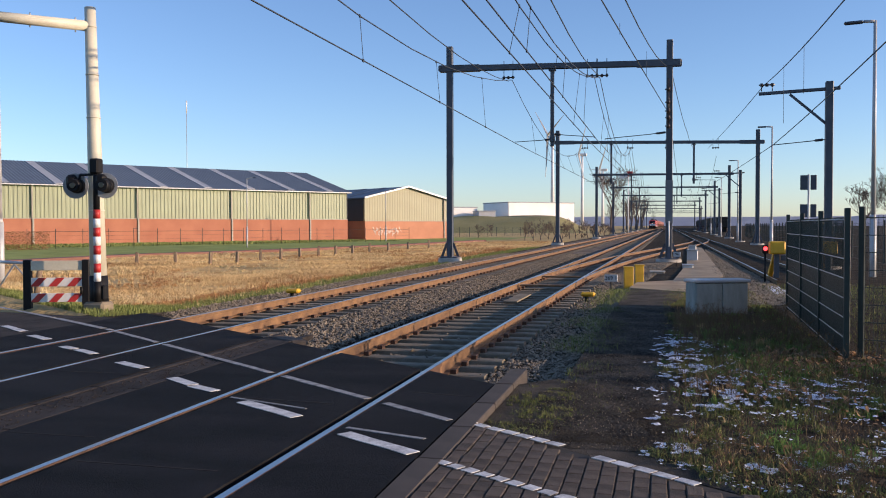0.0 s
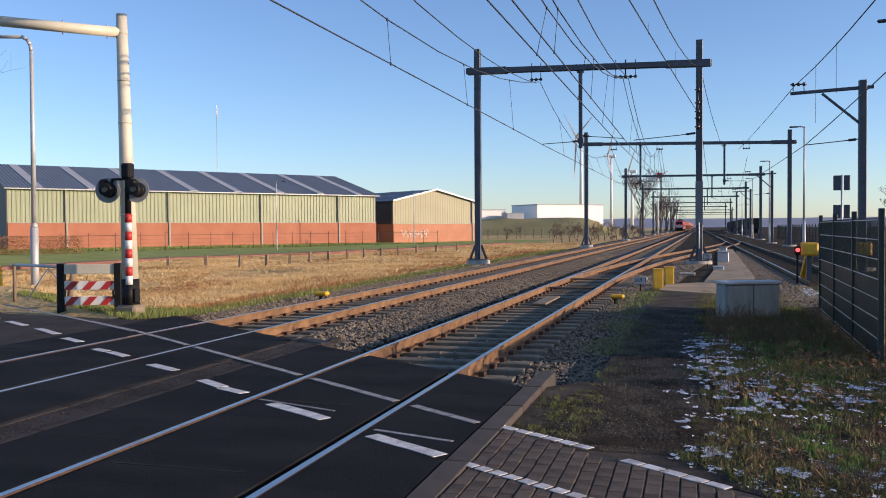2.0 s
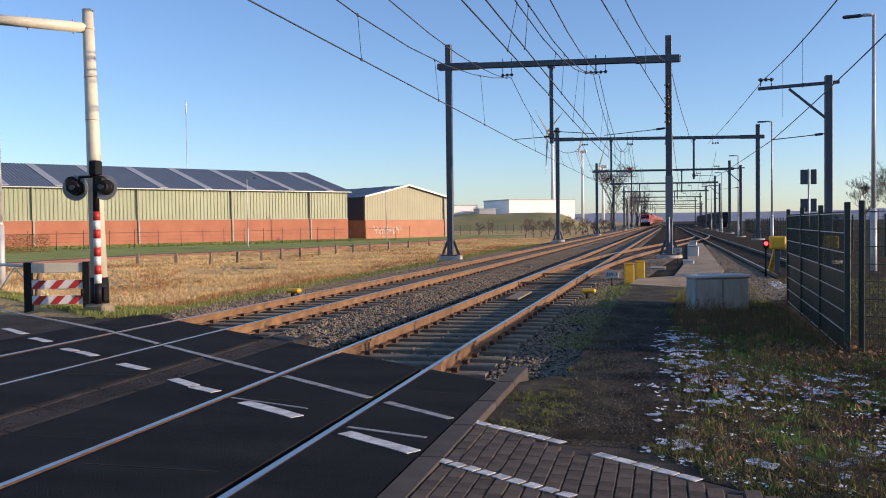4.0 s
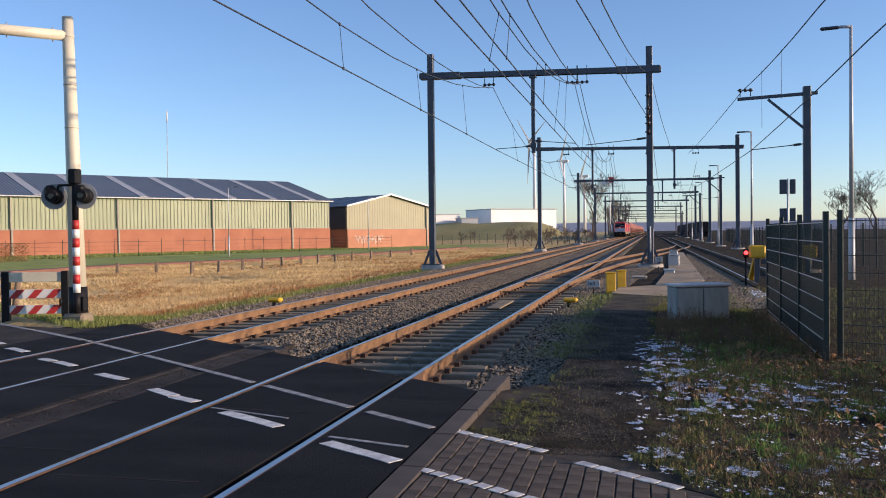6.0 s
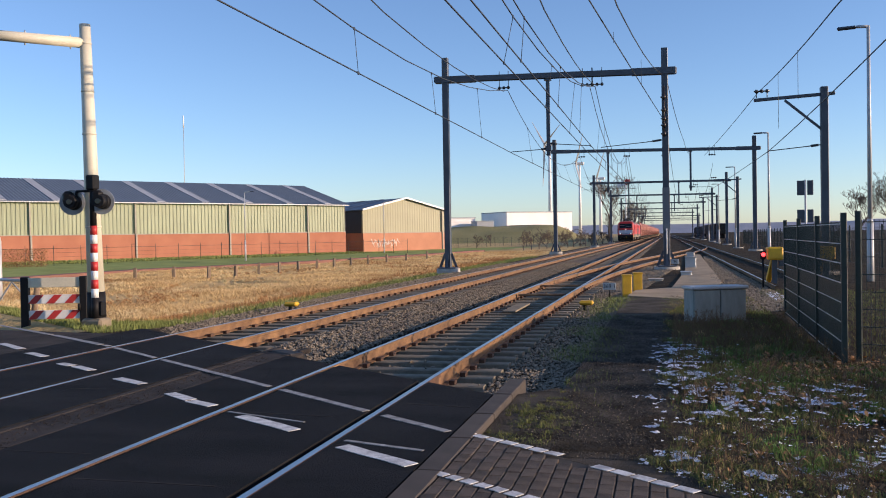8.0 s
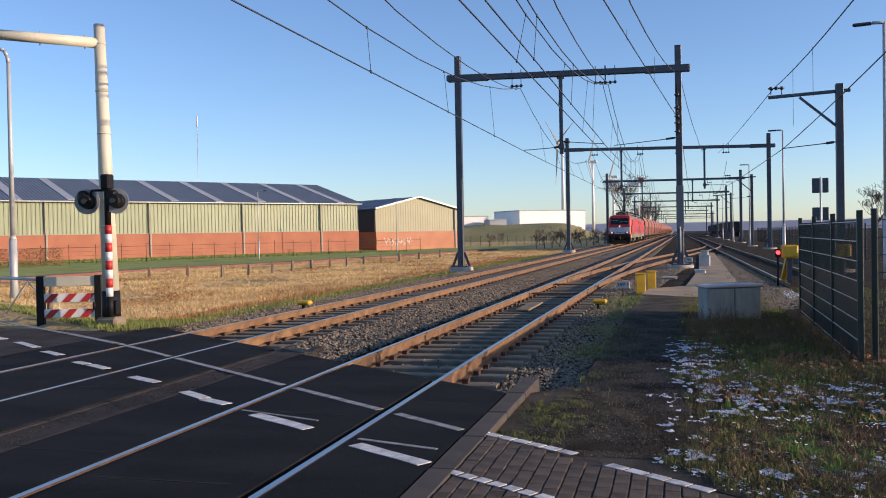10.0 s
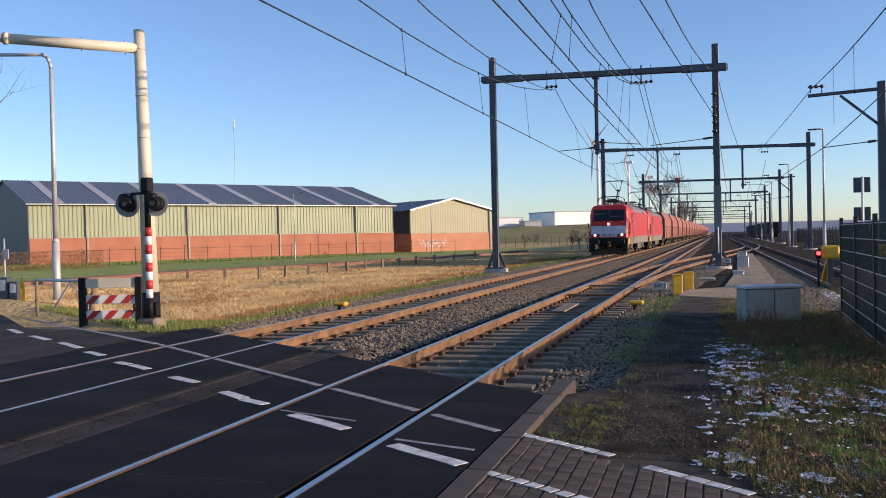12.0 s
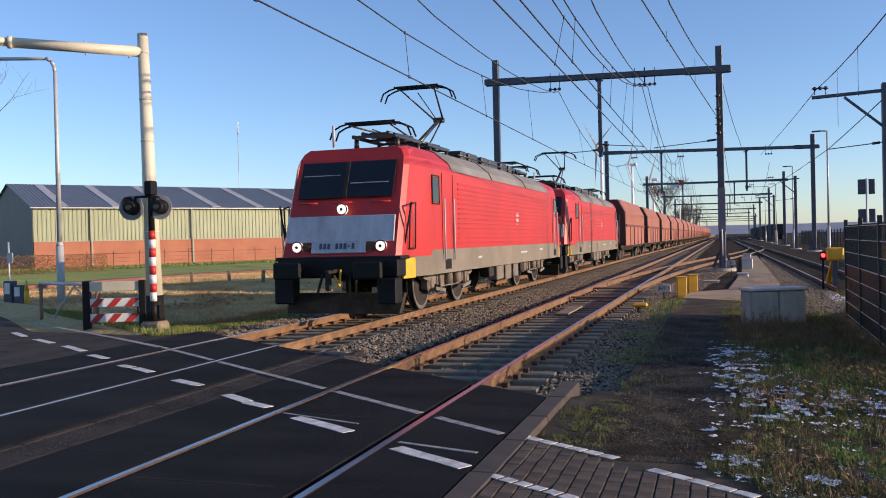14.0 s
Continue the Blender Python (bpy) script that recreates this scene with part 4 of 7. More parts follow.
def pantograph(parent, y, d, up):
    """A single-arm pantograph; d: the way its knee points; up: raised to the wire."""
    bm = BM()
    for s in (-0.5, 0.5):
        beam(bm, (s, y - 0.9, 4.0), (s, y + 0.9, 4.0), 0.06, 0.08)
        for k in (-0.7, 0.7):
            rod(bm, (s, y + k, 3.70), (s, y + k, 3.98), 0.07, 0.05, 8)
    for k in (-0.85, 0, 0.85):
        beam(bm, (-0.5, y + k, 4.0), (0.5, y + k, 4.0), 0.06, 0.06)
    for k in (-0.45, 0.1, 0.55):
        box(bm, (0.0, y + k, 4.06), (0.5, 0.22, 0.12), None, 0.02)
    for s in (-0.3, 0.3):
        rod(bm, (s, y - 0.8, 4.07), (s, y + 0.7, 4.10), 0.045, seg=8)
    part("base_frame", bm, M["insul"], parent)
    knee = Vector((0, y + d * 1.7, 4.95)) if up else Vector((0, y + d * 1.35, 4.16))
    head = Vector((0, y - d * 0.05, 5.55)) if up else Vector((0, y - d * 0.95, 4.24))
    bm = BM()
    rod(bm, (0, y - d * 0.3, 4.05), knee, 0.06, 0.05, 8)
    rod(bm, (0.16, y + d * 0.2, 4.05), knee + Vector((0.05, 0, -0.06)), 0.022, seg=6)
    box(bm, knee, (0.3, 0.16, 0.14), None, 0.02)
    part("lower_arm", bm, M["insul"], parent)
    bm = BM()
    for s in (-1, 1):
        rod(bm, knee + Vector((s * 0.12, 0, 0)), head + Vector((s * 0.45, 0, -0.02)), 0.028, 0.02, 6)
    rod(bm, knee + Vector((0, 0, -0.08)), head + Vector((0, 0, -0.1)), 0.014, seg=5)
    part("upper_arm", bm, M["insul"], parent)
    bm = BM()
    for k in (-0.16, 0.16):
        pts = [(-0.98, -0.30), (-0.90, -0.10), (-0.72, -0.01), (-0.55, 0.03), (0.55, 0.03), (0.72, -0.01), (0.90, -0.10), (0.98, -0.30)]
        for (a, az), (b, bz) in zip(pts, pts[1:]):
            rod(bm, head + Vector((a, k, az)), head + Vector((b, k, bz)), 0.022, seg=5)
        beam(bm, head + Vector((-0.6, k, 0.05)), head + Vector((0.6, k, 0.05)), 0.05, 0.04)
    for s in (-0.5, 0.5):
        rod(bm, head + Vector((s, -0.16, 0)), head + Vector((s, 0.16, 0)), 0.02, seg=5)
    part("collector_head", bm, M["black"], parent)


def wheelset(parent, y, r=0.62, half=0.7525):
    bm = BM()
    rod(bm, (-half, y, r), (half, y, r), 0.08, seg=8)
    for s in (-1, 1):
        rod(bm, (s * half - 0.06, y, r), (s * half + 0.06, y, r), r - 0.02, seg=28, smooth=False)
        rod(bm, (s * (half - 0.09), y, r), (s * (half - 0.06), y, r), r + 0.012, seg=28, smooth=False)
    ob = part("wheelset", bm, M["bogie"], parent)
    for s in (-1, 1):
        bm = BM()
        rod(bm, (s * (half + 0.058), y, r), (s * (half + 0.068), y, r), r - 0.03, seg=28, smooth=False)
        rod(bm, (s * (half + 0.066), y, r), (s * (half + 0.072), y, r), r - 0.11, seg=28, mi=1, smooth=False)
        part("wheel_rim", bm, (M["wheelrim"], M["bogie"]), ob)
        bm = BM()
        box(bm, (s * (half + 0.20), y, r + 0.02), (0.22, 0.34, 0.34), None, 0.04)
        rod(bm, (s * (half + 0.2), y, r), (s * (half + 0.36), y, r), 0.13, 0.11, 12)
        part("axle_box", bm, M["bogie2"], ob)


def bogie(parent, yc, base=2.9):
    b = part("bogie_frame", BM(), M["bogie2"], parent)
    bm = BM()
    for s in (-1, 1):
        loft(bm, [[(s * 1.0 + k, yc - base / 2 - 0.55, 0.75) , (s * 1.0 + k, yc - base / 2 - 0.55, 0.95), (s * 1.0 + k, yc + base / 2 + 0.55, 0.95), (s * 1.0 + k, yc + base / 2 + 0.55, 0.75), (s * 1.0 + k, yc + 0.7, 0.50), (s * 1.0 + k, yc - 0.7, 0.50)] for k in (-0.07, 0.07)])
    box(bm, (0, yc, 0.7), (2.0, 0.9, 0.4), None, 0.03)
    for s in (-1, 1):
        for k in (-0.35, 0.35):
            rod(bm, (s * 1.12, yc + k, 0.55), (s * 1.12, yc + k, 0.98), 0.12, seg=10)
        for k in (-base / 2, base / 2):
            rod(bm, (s * 1.14, yc + k * 0.72, 0.45), (s * 1.14, yc + k * 0.72, 0.98), 0.035, seg=6)
            beam(bm, (s * 1.16, yc + k * 0.5, 0.42), (s * 1.16, yc + k * 1.0, 0.5), 0.05, 0.08)
    bm.to_mesh(b.data)
    bm.free()
    for k in (-base / 2, base / 2):
        wheelset(b, yc + k)


def locomotive(label):
    t = thing("locomotive", pose(XA, 0, 0), label, "locomotive", "locomotives")
    bm = BM()
    loft(bm, [hull(1.25, 0.60, 1.28, 0, 1), hull(1.34, 0.72, 1.28, 0, 1), hull(1.475, 2.5, 1.28, 0), hull(1.475, LL - 2.5, 1.28, 0), hull(1.34, LL - 0.72, 1.28, 0, -1), hull(1.25, LL - 0.60, 1.28, 0, -1)])
    body = part("body", bm, M["locored"], t)
    bm = BM()
    loft(bm, [hull(1.36, 1.25, 0.86, 1.28, 0, False), hull(1.479, 2.5, 0.86, 1.40, 0, False), hull(1.479, LL - 2.5, 0.86, 1.40, 0, False), hull(1.36, LL - 1.25, 0.86, 1.28, 0, False)])
    part("skirt", bm, M["locogrey"], t, "dusty grey skirt")
    bm = BM()
    sec = [(-1.474, 3.20), (-1.376, 3.405), (-1.035, 3.685), (-0.89, 3.745), (0.89, 3.745), (1.035, 3.685), (1.376, 3.405), (1.474, 3.20)]
    ya, yb = 3.9, LL - 3.9
    loft(bm, [[(x * 1.004, y + (0.55 if e and z > 3.6 else 0.0) * e * -1 * 0, z + 0.006) for x, z in sec] for y, e in ((ya, 1), (yb, -1))])
    part("roof_panel", bm, M["locoroof"], t, "sooty grey roof panels")
    for y in (7.6, 11.9):
        bm = BM()
        for (x0, z0), (x1, z1) in zip(sec, sec[1:]):
            beam(bm, (x0 * 1.006, y, z0 + 0.012), (x1 * 1.006, y, z1 + 0.012), 0.05, 0.02)
        part("roof_seam", bm, M["bogie"], t)
    # side louvres, doors and rails
    for s in (-1, 1):
        for i in range(13):
            bm = BM()
            z = 1.52 + i * 0.118
            sweep(bm, [(s * 1.470, z - 0.012), (s * 1.494, z - 0.016), (s * 1.494, z + 0.004), (s * 1.470, z + 0.022)], 4.3, LL - 4.3)
            bmesh.ops.recalc_face_normals(bm, faces=bm.faces[:])
            part("louvre", bm, M["locored"], t)
        for y, w in ((3.1, 0.5), (LL - 3.1, 0.5)):
            bm = BM()
            box(bm, (s * 1.478, y - 0.5 * (1 if y < 9 else -1), 2.72), (0.02, 0.40, 0.56), None, 0.008)
            part("cab_window", bm, M["glass"], t)
            bm = BM()
            for k in (-0.24, 0.24):
                beam(bm, (s * 1.478, y - 0.5 * (1 if y < 9 else -1) + k, 2.40), (s * 1.478, y - 0.5 * (1 if y < 9 else -1) + k, 3.04), 0.03, 0.02)
            for zz in (2.41, 3.03):
                yc = y - 0.5 * (1 if y < 9 else -1)
                beam(bm, (s * 1.478, yc - 0.25, zz), (s * 1.478, yc + 0.25, zz), 0.02, 0.03)
            part("window_frame", bm, M["bogie"], t)
            for k in (-0.02, 0.72):
                bm = BM()
                rod(bm, (s * 1.53, y + k, 1.15), (s * 1.53, y + k, 2.55), 0.018, seg=6)
                part("grab_rail", bm, M["silver"], t)
            bm = BM()
            box(bm, (s * 1.47, y + 0.34, 1.06), (0.03, 0.5, 0.26), None, 0.02)
            part("step_recess", bm, M["black"], t)
            bm = BM()
            beam(bm, (s * 1.48, y - 0.05, 1.30), (s * 1.48, y - 0.05, 3.12), 0.014, 0.012)
            beam(bm, (s * 1.48, y + 0.78, 1.30), (s * 1.48, y + 0.78, 3.12), 0.014, 0.012)
            part("door_gap", bm, M["bogie"], t)
        for y, d in ((1.05, 1), (LL - 1.05, -1)):
            bm = BM()
            xx = s * 1.375
            rod(bm, (xx + s * 0.02, y, 1.45), (xx + s * 0.06, y, 2.35), 0.018, seg=6)
            rod(bm, (xx + s * 0.05, y + d * 0.28, 1.45), (xx + s * 0.08, y + d * 0.28, 2.40), 0.018, seg=6)
            rod(bm, (xx + s * 0.06, y, 2.35), (xx + s * 0.08, y + d * 0.28, 2.40), 0.018, seg=6)
            rod(bm, (xx + s * 0.02, y, 1.45), (xx + s * 0.05, y + d * 0.28, 1.45), 0.018, seg=6)
            part("grab_rail", bm, M["bogie"], t)
            bm = BM()
            box(bm, (s * 1.335, y + d * 0.10, 1.05), (0.05, 0.52, 0.42), pose(0, 0, 0, 0, 0, -s * d * 9), 0.01)
            part("corner_panel", bm, M["yellow"], t, "yellow corner panel")
        # lettering on the side, kept as plain bars
        for i, (yy, z, ww, hh) in enumerate(((10.6, 2.32, 0.34, 0.10), (10.6, 2.17, 0.30, 0.10), (10.6, 2.04, 0.22, 0.03), (11.5, 1.18, 0.9, 0.05), (6.2, 1.15, 0.35, 0.05), (14.2, 1.22, 0.5, 0.05))):
            bm = BM()
            box(bm, (s * 1.482, yy, z), (0.012 if z > 1.4 else 0.008, ww, hh))
            part("marking_bar", bm, M["silver"], t)
        # underframe gear between the bogies
        for yy, ww, hh in ((7.9, 0.5, 0.30), (8.9, 0.75, 0.42), (9.9, 0.7, 0.46), (10.9, 0.6, 0.42), (11.8, 0.5, 0.30)):
            bm = BM()
            box(bm, (s * 1.2, yy, 0.86 - hh / 2), (0.3, ww, hh), None, 0.03)
            part("equipment_box", bm, M["bogie2"] if ww > 0.55 else M["bogie"], t)
    # both fronts
    for e in (0, 1):
        F = (lambda x, y, z: (x, y, z)) if e == 0 else (lambda x, y, z: (-x, LL - y, z))
        m = 1 if e == 0 else -1
        tilt = pose(0, 0, 0, -21.8 * m, 0, 0)
        low = pose(0, 0, 0, -14.6 * m, 0, 0)

        def plate(name, x, z, w, h, material, off=0.02, label=""):
            bm = BM()
            box(bm, F(x, FRONT(z) - off, z), (w, 0.03, h), tilt if z > 2.4 else low, 0.008)
            part(name, bm, material, t, label)
        plate("windscreen", 0, 2.92, 2.14, 0.84, M["glass"], 0.012)
        plate("screen_divider", 0, 2.92, 0.08, 0.84, M["bogie"], 0.026)
        for x, z in ((-0.58, 3.02), (0.52, 2.84)):
            plate("sun_blind", x, z, 0.85, 0.02, M["silver"], 0.026)
        for x in (-0.78, 0.0, 0.85):
            bm = BM()
            rod(bm, F(x - 0.22, FRONT(2.43) - 0.06, 2.43), F(x + 0.22, FRONT(2.43) - 0.06, 2.43), 0.02, seg=6)
            part("front_step_rail", bm, M["locored"], t)
        bm = BM()
        box(bm, F(0, FRONT(1.88) - 0.005, 1.88), (2.40, 0.04, 0.56), low, 0.01)
        box(bm, F(0, FRONT(1.50) - 0.005, 1.50), (1.22, 0.04, 0.24), low, 0.01)
        part("front_panel", bm, M["silver"], t, "pale silver front panel")
        for x, w in ((-0.42, 0.08), (-0.33, 0.08), (-0.24, 0.08), (-0.06, 0.08), (0.03, 0.08), (0.12, 0.08), (0.21, 0.05), (0.30, 0.08)):
            bm = BM()
            box(bm, F(x + 0.03, FRONT(1.53) - 0.03, 1.53), (w * 0.75, 0.012, 0.12 if w > 0.06 else 0.025), low)
            part("number_bar", bm, M["steel"], t)
        for x, z in ((-0.93, 1.52), (0.93, 1.52), (0, 2.29)):
            lampo = part("headlamp", BM(), M["lamp"] if e == 0 and label.startswith("leading") else M["white"], t)
            bm = BM()
            y0 = FRONT(z)
            rod(bm, F(x, y0 + 0.05, z), F(x, y0 - 0.05, z), 0.11, 0.10, 16)
            bm.to_mesh(lampo.data)
            bm.free()
            bm = BM()
            rod(bm, F(x, y0 - 0.045, z), F(x, y0 - 0.06, z), 0.032, seg=12)
            part("lens", bm, M["glass"], lampo)
            bm = BM()
            for q in range(16):
                a0, a1 = 2 * math.pi * q / 16, 2 * math.pi * (q + 1) / 16
                rod(bm, F(x + 0.112 * math.cos(a0), y0 - 0.03, z + 0.112 * math.sin(a0)), F(x + 0.112 * math.cos(a1), y0 - 0.03, z + 0.112 * math.sin(a1)), 0.014, seg=5)
            part("bezel", bm, M["black"], lampo)
        for x in (-0.72, 0.72):
            bm = BM()
            rod(bm, F(x, 0.70, 1.52), F(x, 0.61, 1.52), 0.085, seg=14)
            part("tail_lamp", bm, M["glass"], t)
        bm = BM()
        box(bm, F(0, 0.75, 1.08), (2.7, 0.45, 0.40), None, 0.04)
        box(bm, F(0, 0.80, 1.28), (2.8, 0.5, 0.08), None, 0.02)
        part("buffer_beam", bm, M["black"], t)
        for x in (-0.875, 0.875):
            bo = part("buffer", BM(), M["black"], t)
            bm = BM()
            rod(bm, F(x, 0.55, 1.05), F(x, 0.1, 1.05), 0.12, seg=12)
            box(bm, F(x, 0.05, 1.05), (0.62, 0.08, 0.36), None, 0.04)
            bm.to_mesh(bo.data)
            bm.free()
            bm = BM()
            box(bm, F(x * 1.3, 0.55, 0.62), (0.42, 0.36, 0.52), None, 0.03)
            part("step_box", bm, M["black"], t)
        bm = BM()
        rod(bm, F(0, 0.6, 1.02), F(0, 0.15, 0.98), 0.06, seg=8)
        box(bm, F(0, 0.12, 0.85), (0.12, 0.1, 0.42), None, 0.03)
        for x in (-0.3, 0.3, 0.42):
            rod(bm, F(x, 0.5, 0.95), F(x * 1.2, 0.35, 0.55), 0.03, seg=6)
        part("coupling", bm, M["bogie"], t)
        bm = BM()
        rod(bm, F(0.12, 0.45, 1.05), F(0.16, 0.30, 0.72), 0.025, seg=6)
        rod(bm, F(0.16, 0.30, 0.72), F(0.05, 0.28, 0.95), 0.025, seg=6)
        part("brake_hose", bm, M["yellow"], t)
        bm = BM()
        loft(bm, [[F(-1.25, 0.75, 0.14), F(1.25, 0.75, 0.14), F(1.3, 0.95, 0.55), F(-1.3, 0.95, 0.55)], [F(-1.25, 0.95, 0.14), F(1.25, 0.95, 0.14), F(1.3, 1.1, 0.55), F(-1.3, 1.1, 0.55)]])
        part("rail_guard", bm, M["bogie"], t)
        for x in (-1.33, 1.33):
            bm = BM()
            beam(bm, F(x, FRONT(2.4), 1.5), F(x + 0.16 * (1 if x > 0 else -1), FRONT(2.4) + 0.05, 2.4), 0.03, 0.03)
            part("mirror_rail", bm, M["black"], t)
        bm = BM()
        rod(bm, F(-0.55, 1.75, 3.68), F(-0.55, 1.75, 4.15), 0.03, seg=6)
        part("aerial", bm, M["silver"], t)
    # roof gear
    for y, ln in ((7.6, 0.5), (8.6, 0.9), (9.9, 0.7), (10.9, 1.0), (12.3, 0.8), (13.2, 0.4)):
        bm = BM()
        box(bm, (0.45, y, 3.90), (0.5, ln, 0.30), None, 0.03)
        for k in (-0.3, 0.1, 0.4):
            rod(bm, (-0.35, y + k, 3.72), (-0.35, y + k, 4.02), 0.08, 0.05, 8)
        part("roof_equipment", bm, M["insul"], t)
    bm = BM()
    for a, b in (((-0.35, 6.5, 4.02), (-0.35, 13.5, 4.02)), ((0.2, 7.2, 3.98), (0.2, 13.5, 3.98)), ((0.7, 7.0, 3.9), (0.7, 13.0, 3.9))):
        rod(bm, a, b, 0.02, seg=6)
    part("roof_conductor", bm, M["insul"], t)
    pantograph(t, 3.6, 1, False)
    pantograph(t, 5.9, 1, True)
    pantograph(t, LL - 5.9, -1, False)
    pantograph(t, LL - 3.9, -1, False)
    bogie(t, 4.84)
    bogie(t, LL - 4.84)
    return t


def hopper_wagon():
    """A self-discharging hopper with sloped ends and a canted top."""
    w = thing("hopper_wagon", pose(XA, 0, 0), "red-brown steel hopper wagon with sloped ends on grimy bogies", "freight wagon", "hopper wagons")
    a, b = 2.4, 15.8
    for s in (-1, 1):
        bm = BM()
        loft(bm, [[(s * 1.45, y, 0.98), (s * 1.47, y, 2.22), (s * 1.38, y, 2.22), (s * 1.36, y, 0.98)] for y in (a, b)])
        part("lower_side", bm, M["wagon"], w)
        bm = BM()
        loft(bm, [[(s * 1.47, y, 2.36), (s * 1.47, y, 3.15), (s * 1.05, y, 3.98), (s * 0.98, y, 3.95), (s * 1.36, y, 3.1), (s * 1.36, y, 2.36)] for y in (a, b)])
        part("upper_side", bm, M["wagon"], w)
        bm = BM()
        loft(bm, [[(s * 1.52, y, 2.22), (s * 1.52, y, 2.36), (s * 1.3, y, 2.36), (s * 1.3, y, 2.22)] for y in (a - 0.1, b + 0.1)])
        part("side_rail", bm, M["wagondark"], w)
        for k in range(1, 5):
            bm = BM()
            y = a + (b - a) * k / 5
            box(bm, (s * 1.475, y, 1.6), (0.05, 0.07, 1.2), None, 0.01)
            part("door_post", bm, M["wagondark"], w)
        bm = BM()
        beam(bm, (s * 1.2, 0.9, 0.92), (s * 1.2, 17.2 - 0.9 + 0.6, 0.92), 0.16, 0.2)
        part("sole_bar", bm, M["bogie"], w)
    for e, y0, y1 in ((0, a, 0.9), (1, b, 17.3)):
        bm = BM()
        prof = [(-1.45, 1.1), (1.45, 1.1), (1.47, 3.15), (1.03, 3.96), (-1.03, 3.96), (-1.47, 3.15)]
        loft(bm, [[(x, y0, z) for x, z in prof], [(x * 0.99, y0 + (y1 - y0) * (z - 1.1) / 6.5, z) for x, z in prof]])
        part("end_slope", bm, M["wagondark"], w, "dark sloped wagon end")
        for x in (-0.875, 0.875):
            bm = BM()
            rod(bm, (x, 0.9 if e == 0 else 16.9, 1.05), (x, 0.15 if e == 0 else 17.05, 1.05), 0.12, seg=10)
            rod(bm, (x, 0.15 if e == 0 else 17.05, 1.05), (x, 0.08 if e == 0 else 17.12, 1.05), 0.24, seg=14)
            part("buffer", bm, M["bogie"], w)
        bm = BM()
        for x in (-1.1, 1.1):
            rod(bm, (x, y0 + (y1 - y0) * 0.55, 1.0), (x, y0 + (y1 - y0) * 0.3, 3.0), 0.02, seg=6)
        for z in (1.4, 1.9, 2.4):
            rod(bm, (-1.1, y0 + (y1 - y0) * 0.5, z), (1.1, y0 + (y1 - y0) * 0.5, z), 0.02, seg=6)
        part("ladder", bm, M["wagondark"], w)
    bm = BM()
    loft(bm, [[(-1.0, y, 3.5), (1.0, y, 3.5), (0.5, y, 3.75), (-0.5, y, 3.75)] for y in (a + 0.05, b - 0.05)])
    part("coal_load", bm, M["black"], w)
    bm = BM()
    box(bm, (0, 9.1, 0.80), (1.6, 13.0, 0.45), None, 0.05)
    part("hopper_base", bm, M["bogie"], w)
    for yc in (3.4, 14.2):
        bogie_small(w, yc)
    return w


def bogie_small(parent, yc):
    bm = BM()
    for s in (-1, 1):
        box(bm, (s * 1.0, yc, 0.58), (0.14, 2.5, 0.22), None, 0.03)
        box(bm, (s * 1.03, yc, 0.62), (0.2, 0.6, 0.4), None, 0.04)
    box(bm, (0, yc, 0.62), (2.0, 0.5, 0.3), None, 0.03)
    b = part("bogie_frame", bm, M["bogie"], parent)
    for k in (-0.9, 0.9):
        wheelset(b, yc + k, 0.46)


TRAIN = []
TRAIN.append((locomotive("leading red electric locomotive with grey skirt and silver front panel"), 0.0))
L2 = locomotive("trailing red electric locomotive coupled behind the leading one")
TRAIN.append((L2, LL))
W0 = hopper_wagon()
for k in range(21):
    w = W0 if k == 0 else copy_thing(W0, pose(XA, 0, 0))
    TRAIN.append((w, 2 * LL + 0.6 + 17.25 * k))


# ---- things on the far side of the road ----
M["kerbstone"] = mat("mossy_concrete", (0.27, 0.22, 0.15), (0.15, 0.12, 0.085), 0.9, scale=4, fine=50, bump=0.3)
M["disc"] = mat("pale_disc", (0.34, 0.35, 0.35), (0.24, 0.25, 0.25), 0.6, scale=4, fine=50, bump=0.05)
SIG = thing("crossing_signal", pose(-10.9, 15.4, 0), "cream overhead crossing signal mast with red-white banded post and lamps", "crossing signal")
bm = BM()
rod(bm, (-0.06, 0.12, 0.30), (-0.19, 0.12, 5.95), 0.165, 0.105, 20)
for z in (1.9, 3.75, 4.6, 5.55):
    u = (z - 0.3) / 5.65
    rod(bm, (-0.06 - 0.13 * u, 0.12, z), (-0.06 - 0.13 * u, 0.12, z + 0.03), 0.172 - 0.06 * u, seg=20)
part("mast", bm, M["cream"], SIG)
bm = BM()
rod(bm, (-0.06, 0.12, -0.02), (-0.07, 0.12, 0.62), 0.185, 0.18, 16)
part("mast_sleeve", bm, M["black"], SIG)
bm = BM()
end = Vector((-7.2, -5.6, 5.75))
a = Vector((-0.19, 0.12, 5.58))
rod(bm, a, a.lerp(end, 0.27), 0.105, 0.10, 16)
rod(bm, a.lerp(end, 0.265), a.lerp(end, 0.275), 0.12, seg=16)
rod(bm, a.lerp(end, 0.27), end, 0.088, 0.07, 16)
part("overhead_arm", bm, M["cream"], SIG)
for u in (0.03, 0.12):
    bm = BM()
    p = a.lerp(end, u)
    rod(bm, p + Vector((0, 0, -0.14)), p + Vector((0, 0, 0.14)), 0.014, seg=6)
    part("bolt", bm, M["galv"], SIG)
bm = BM()
box(bm, (0.04, -0.04, -0.04), (0.46, 0.40, 0.30), None, 0.05)
part("foundation", bm, M["kerbstone"], SIG, "worn concrete foot")
post = Vector((0.09, -0.14))
bm = BM()
rod(bm, (post.x, post.y, 0.12), (post.x, post.y, 0.52), 0.075, seg=16)
part("post_foot", bm, M["black"], SIG)
bm = BM()
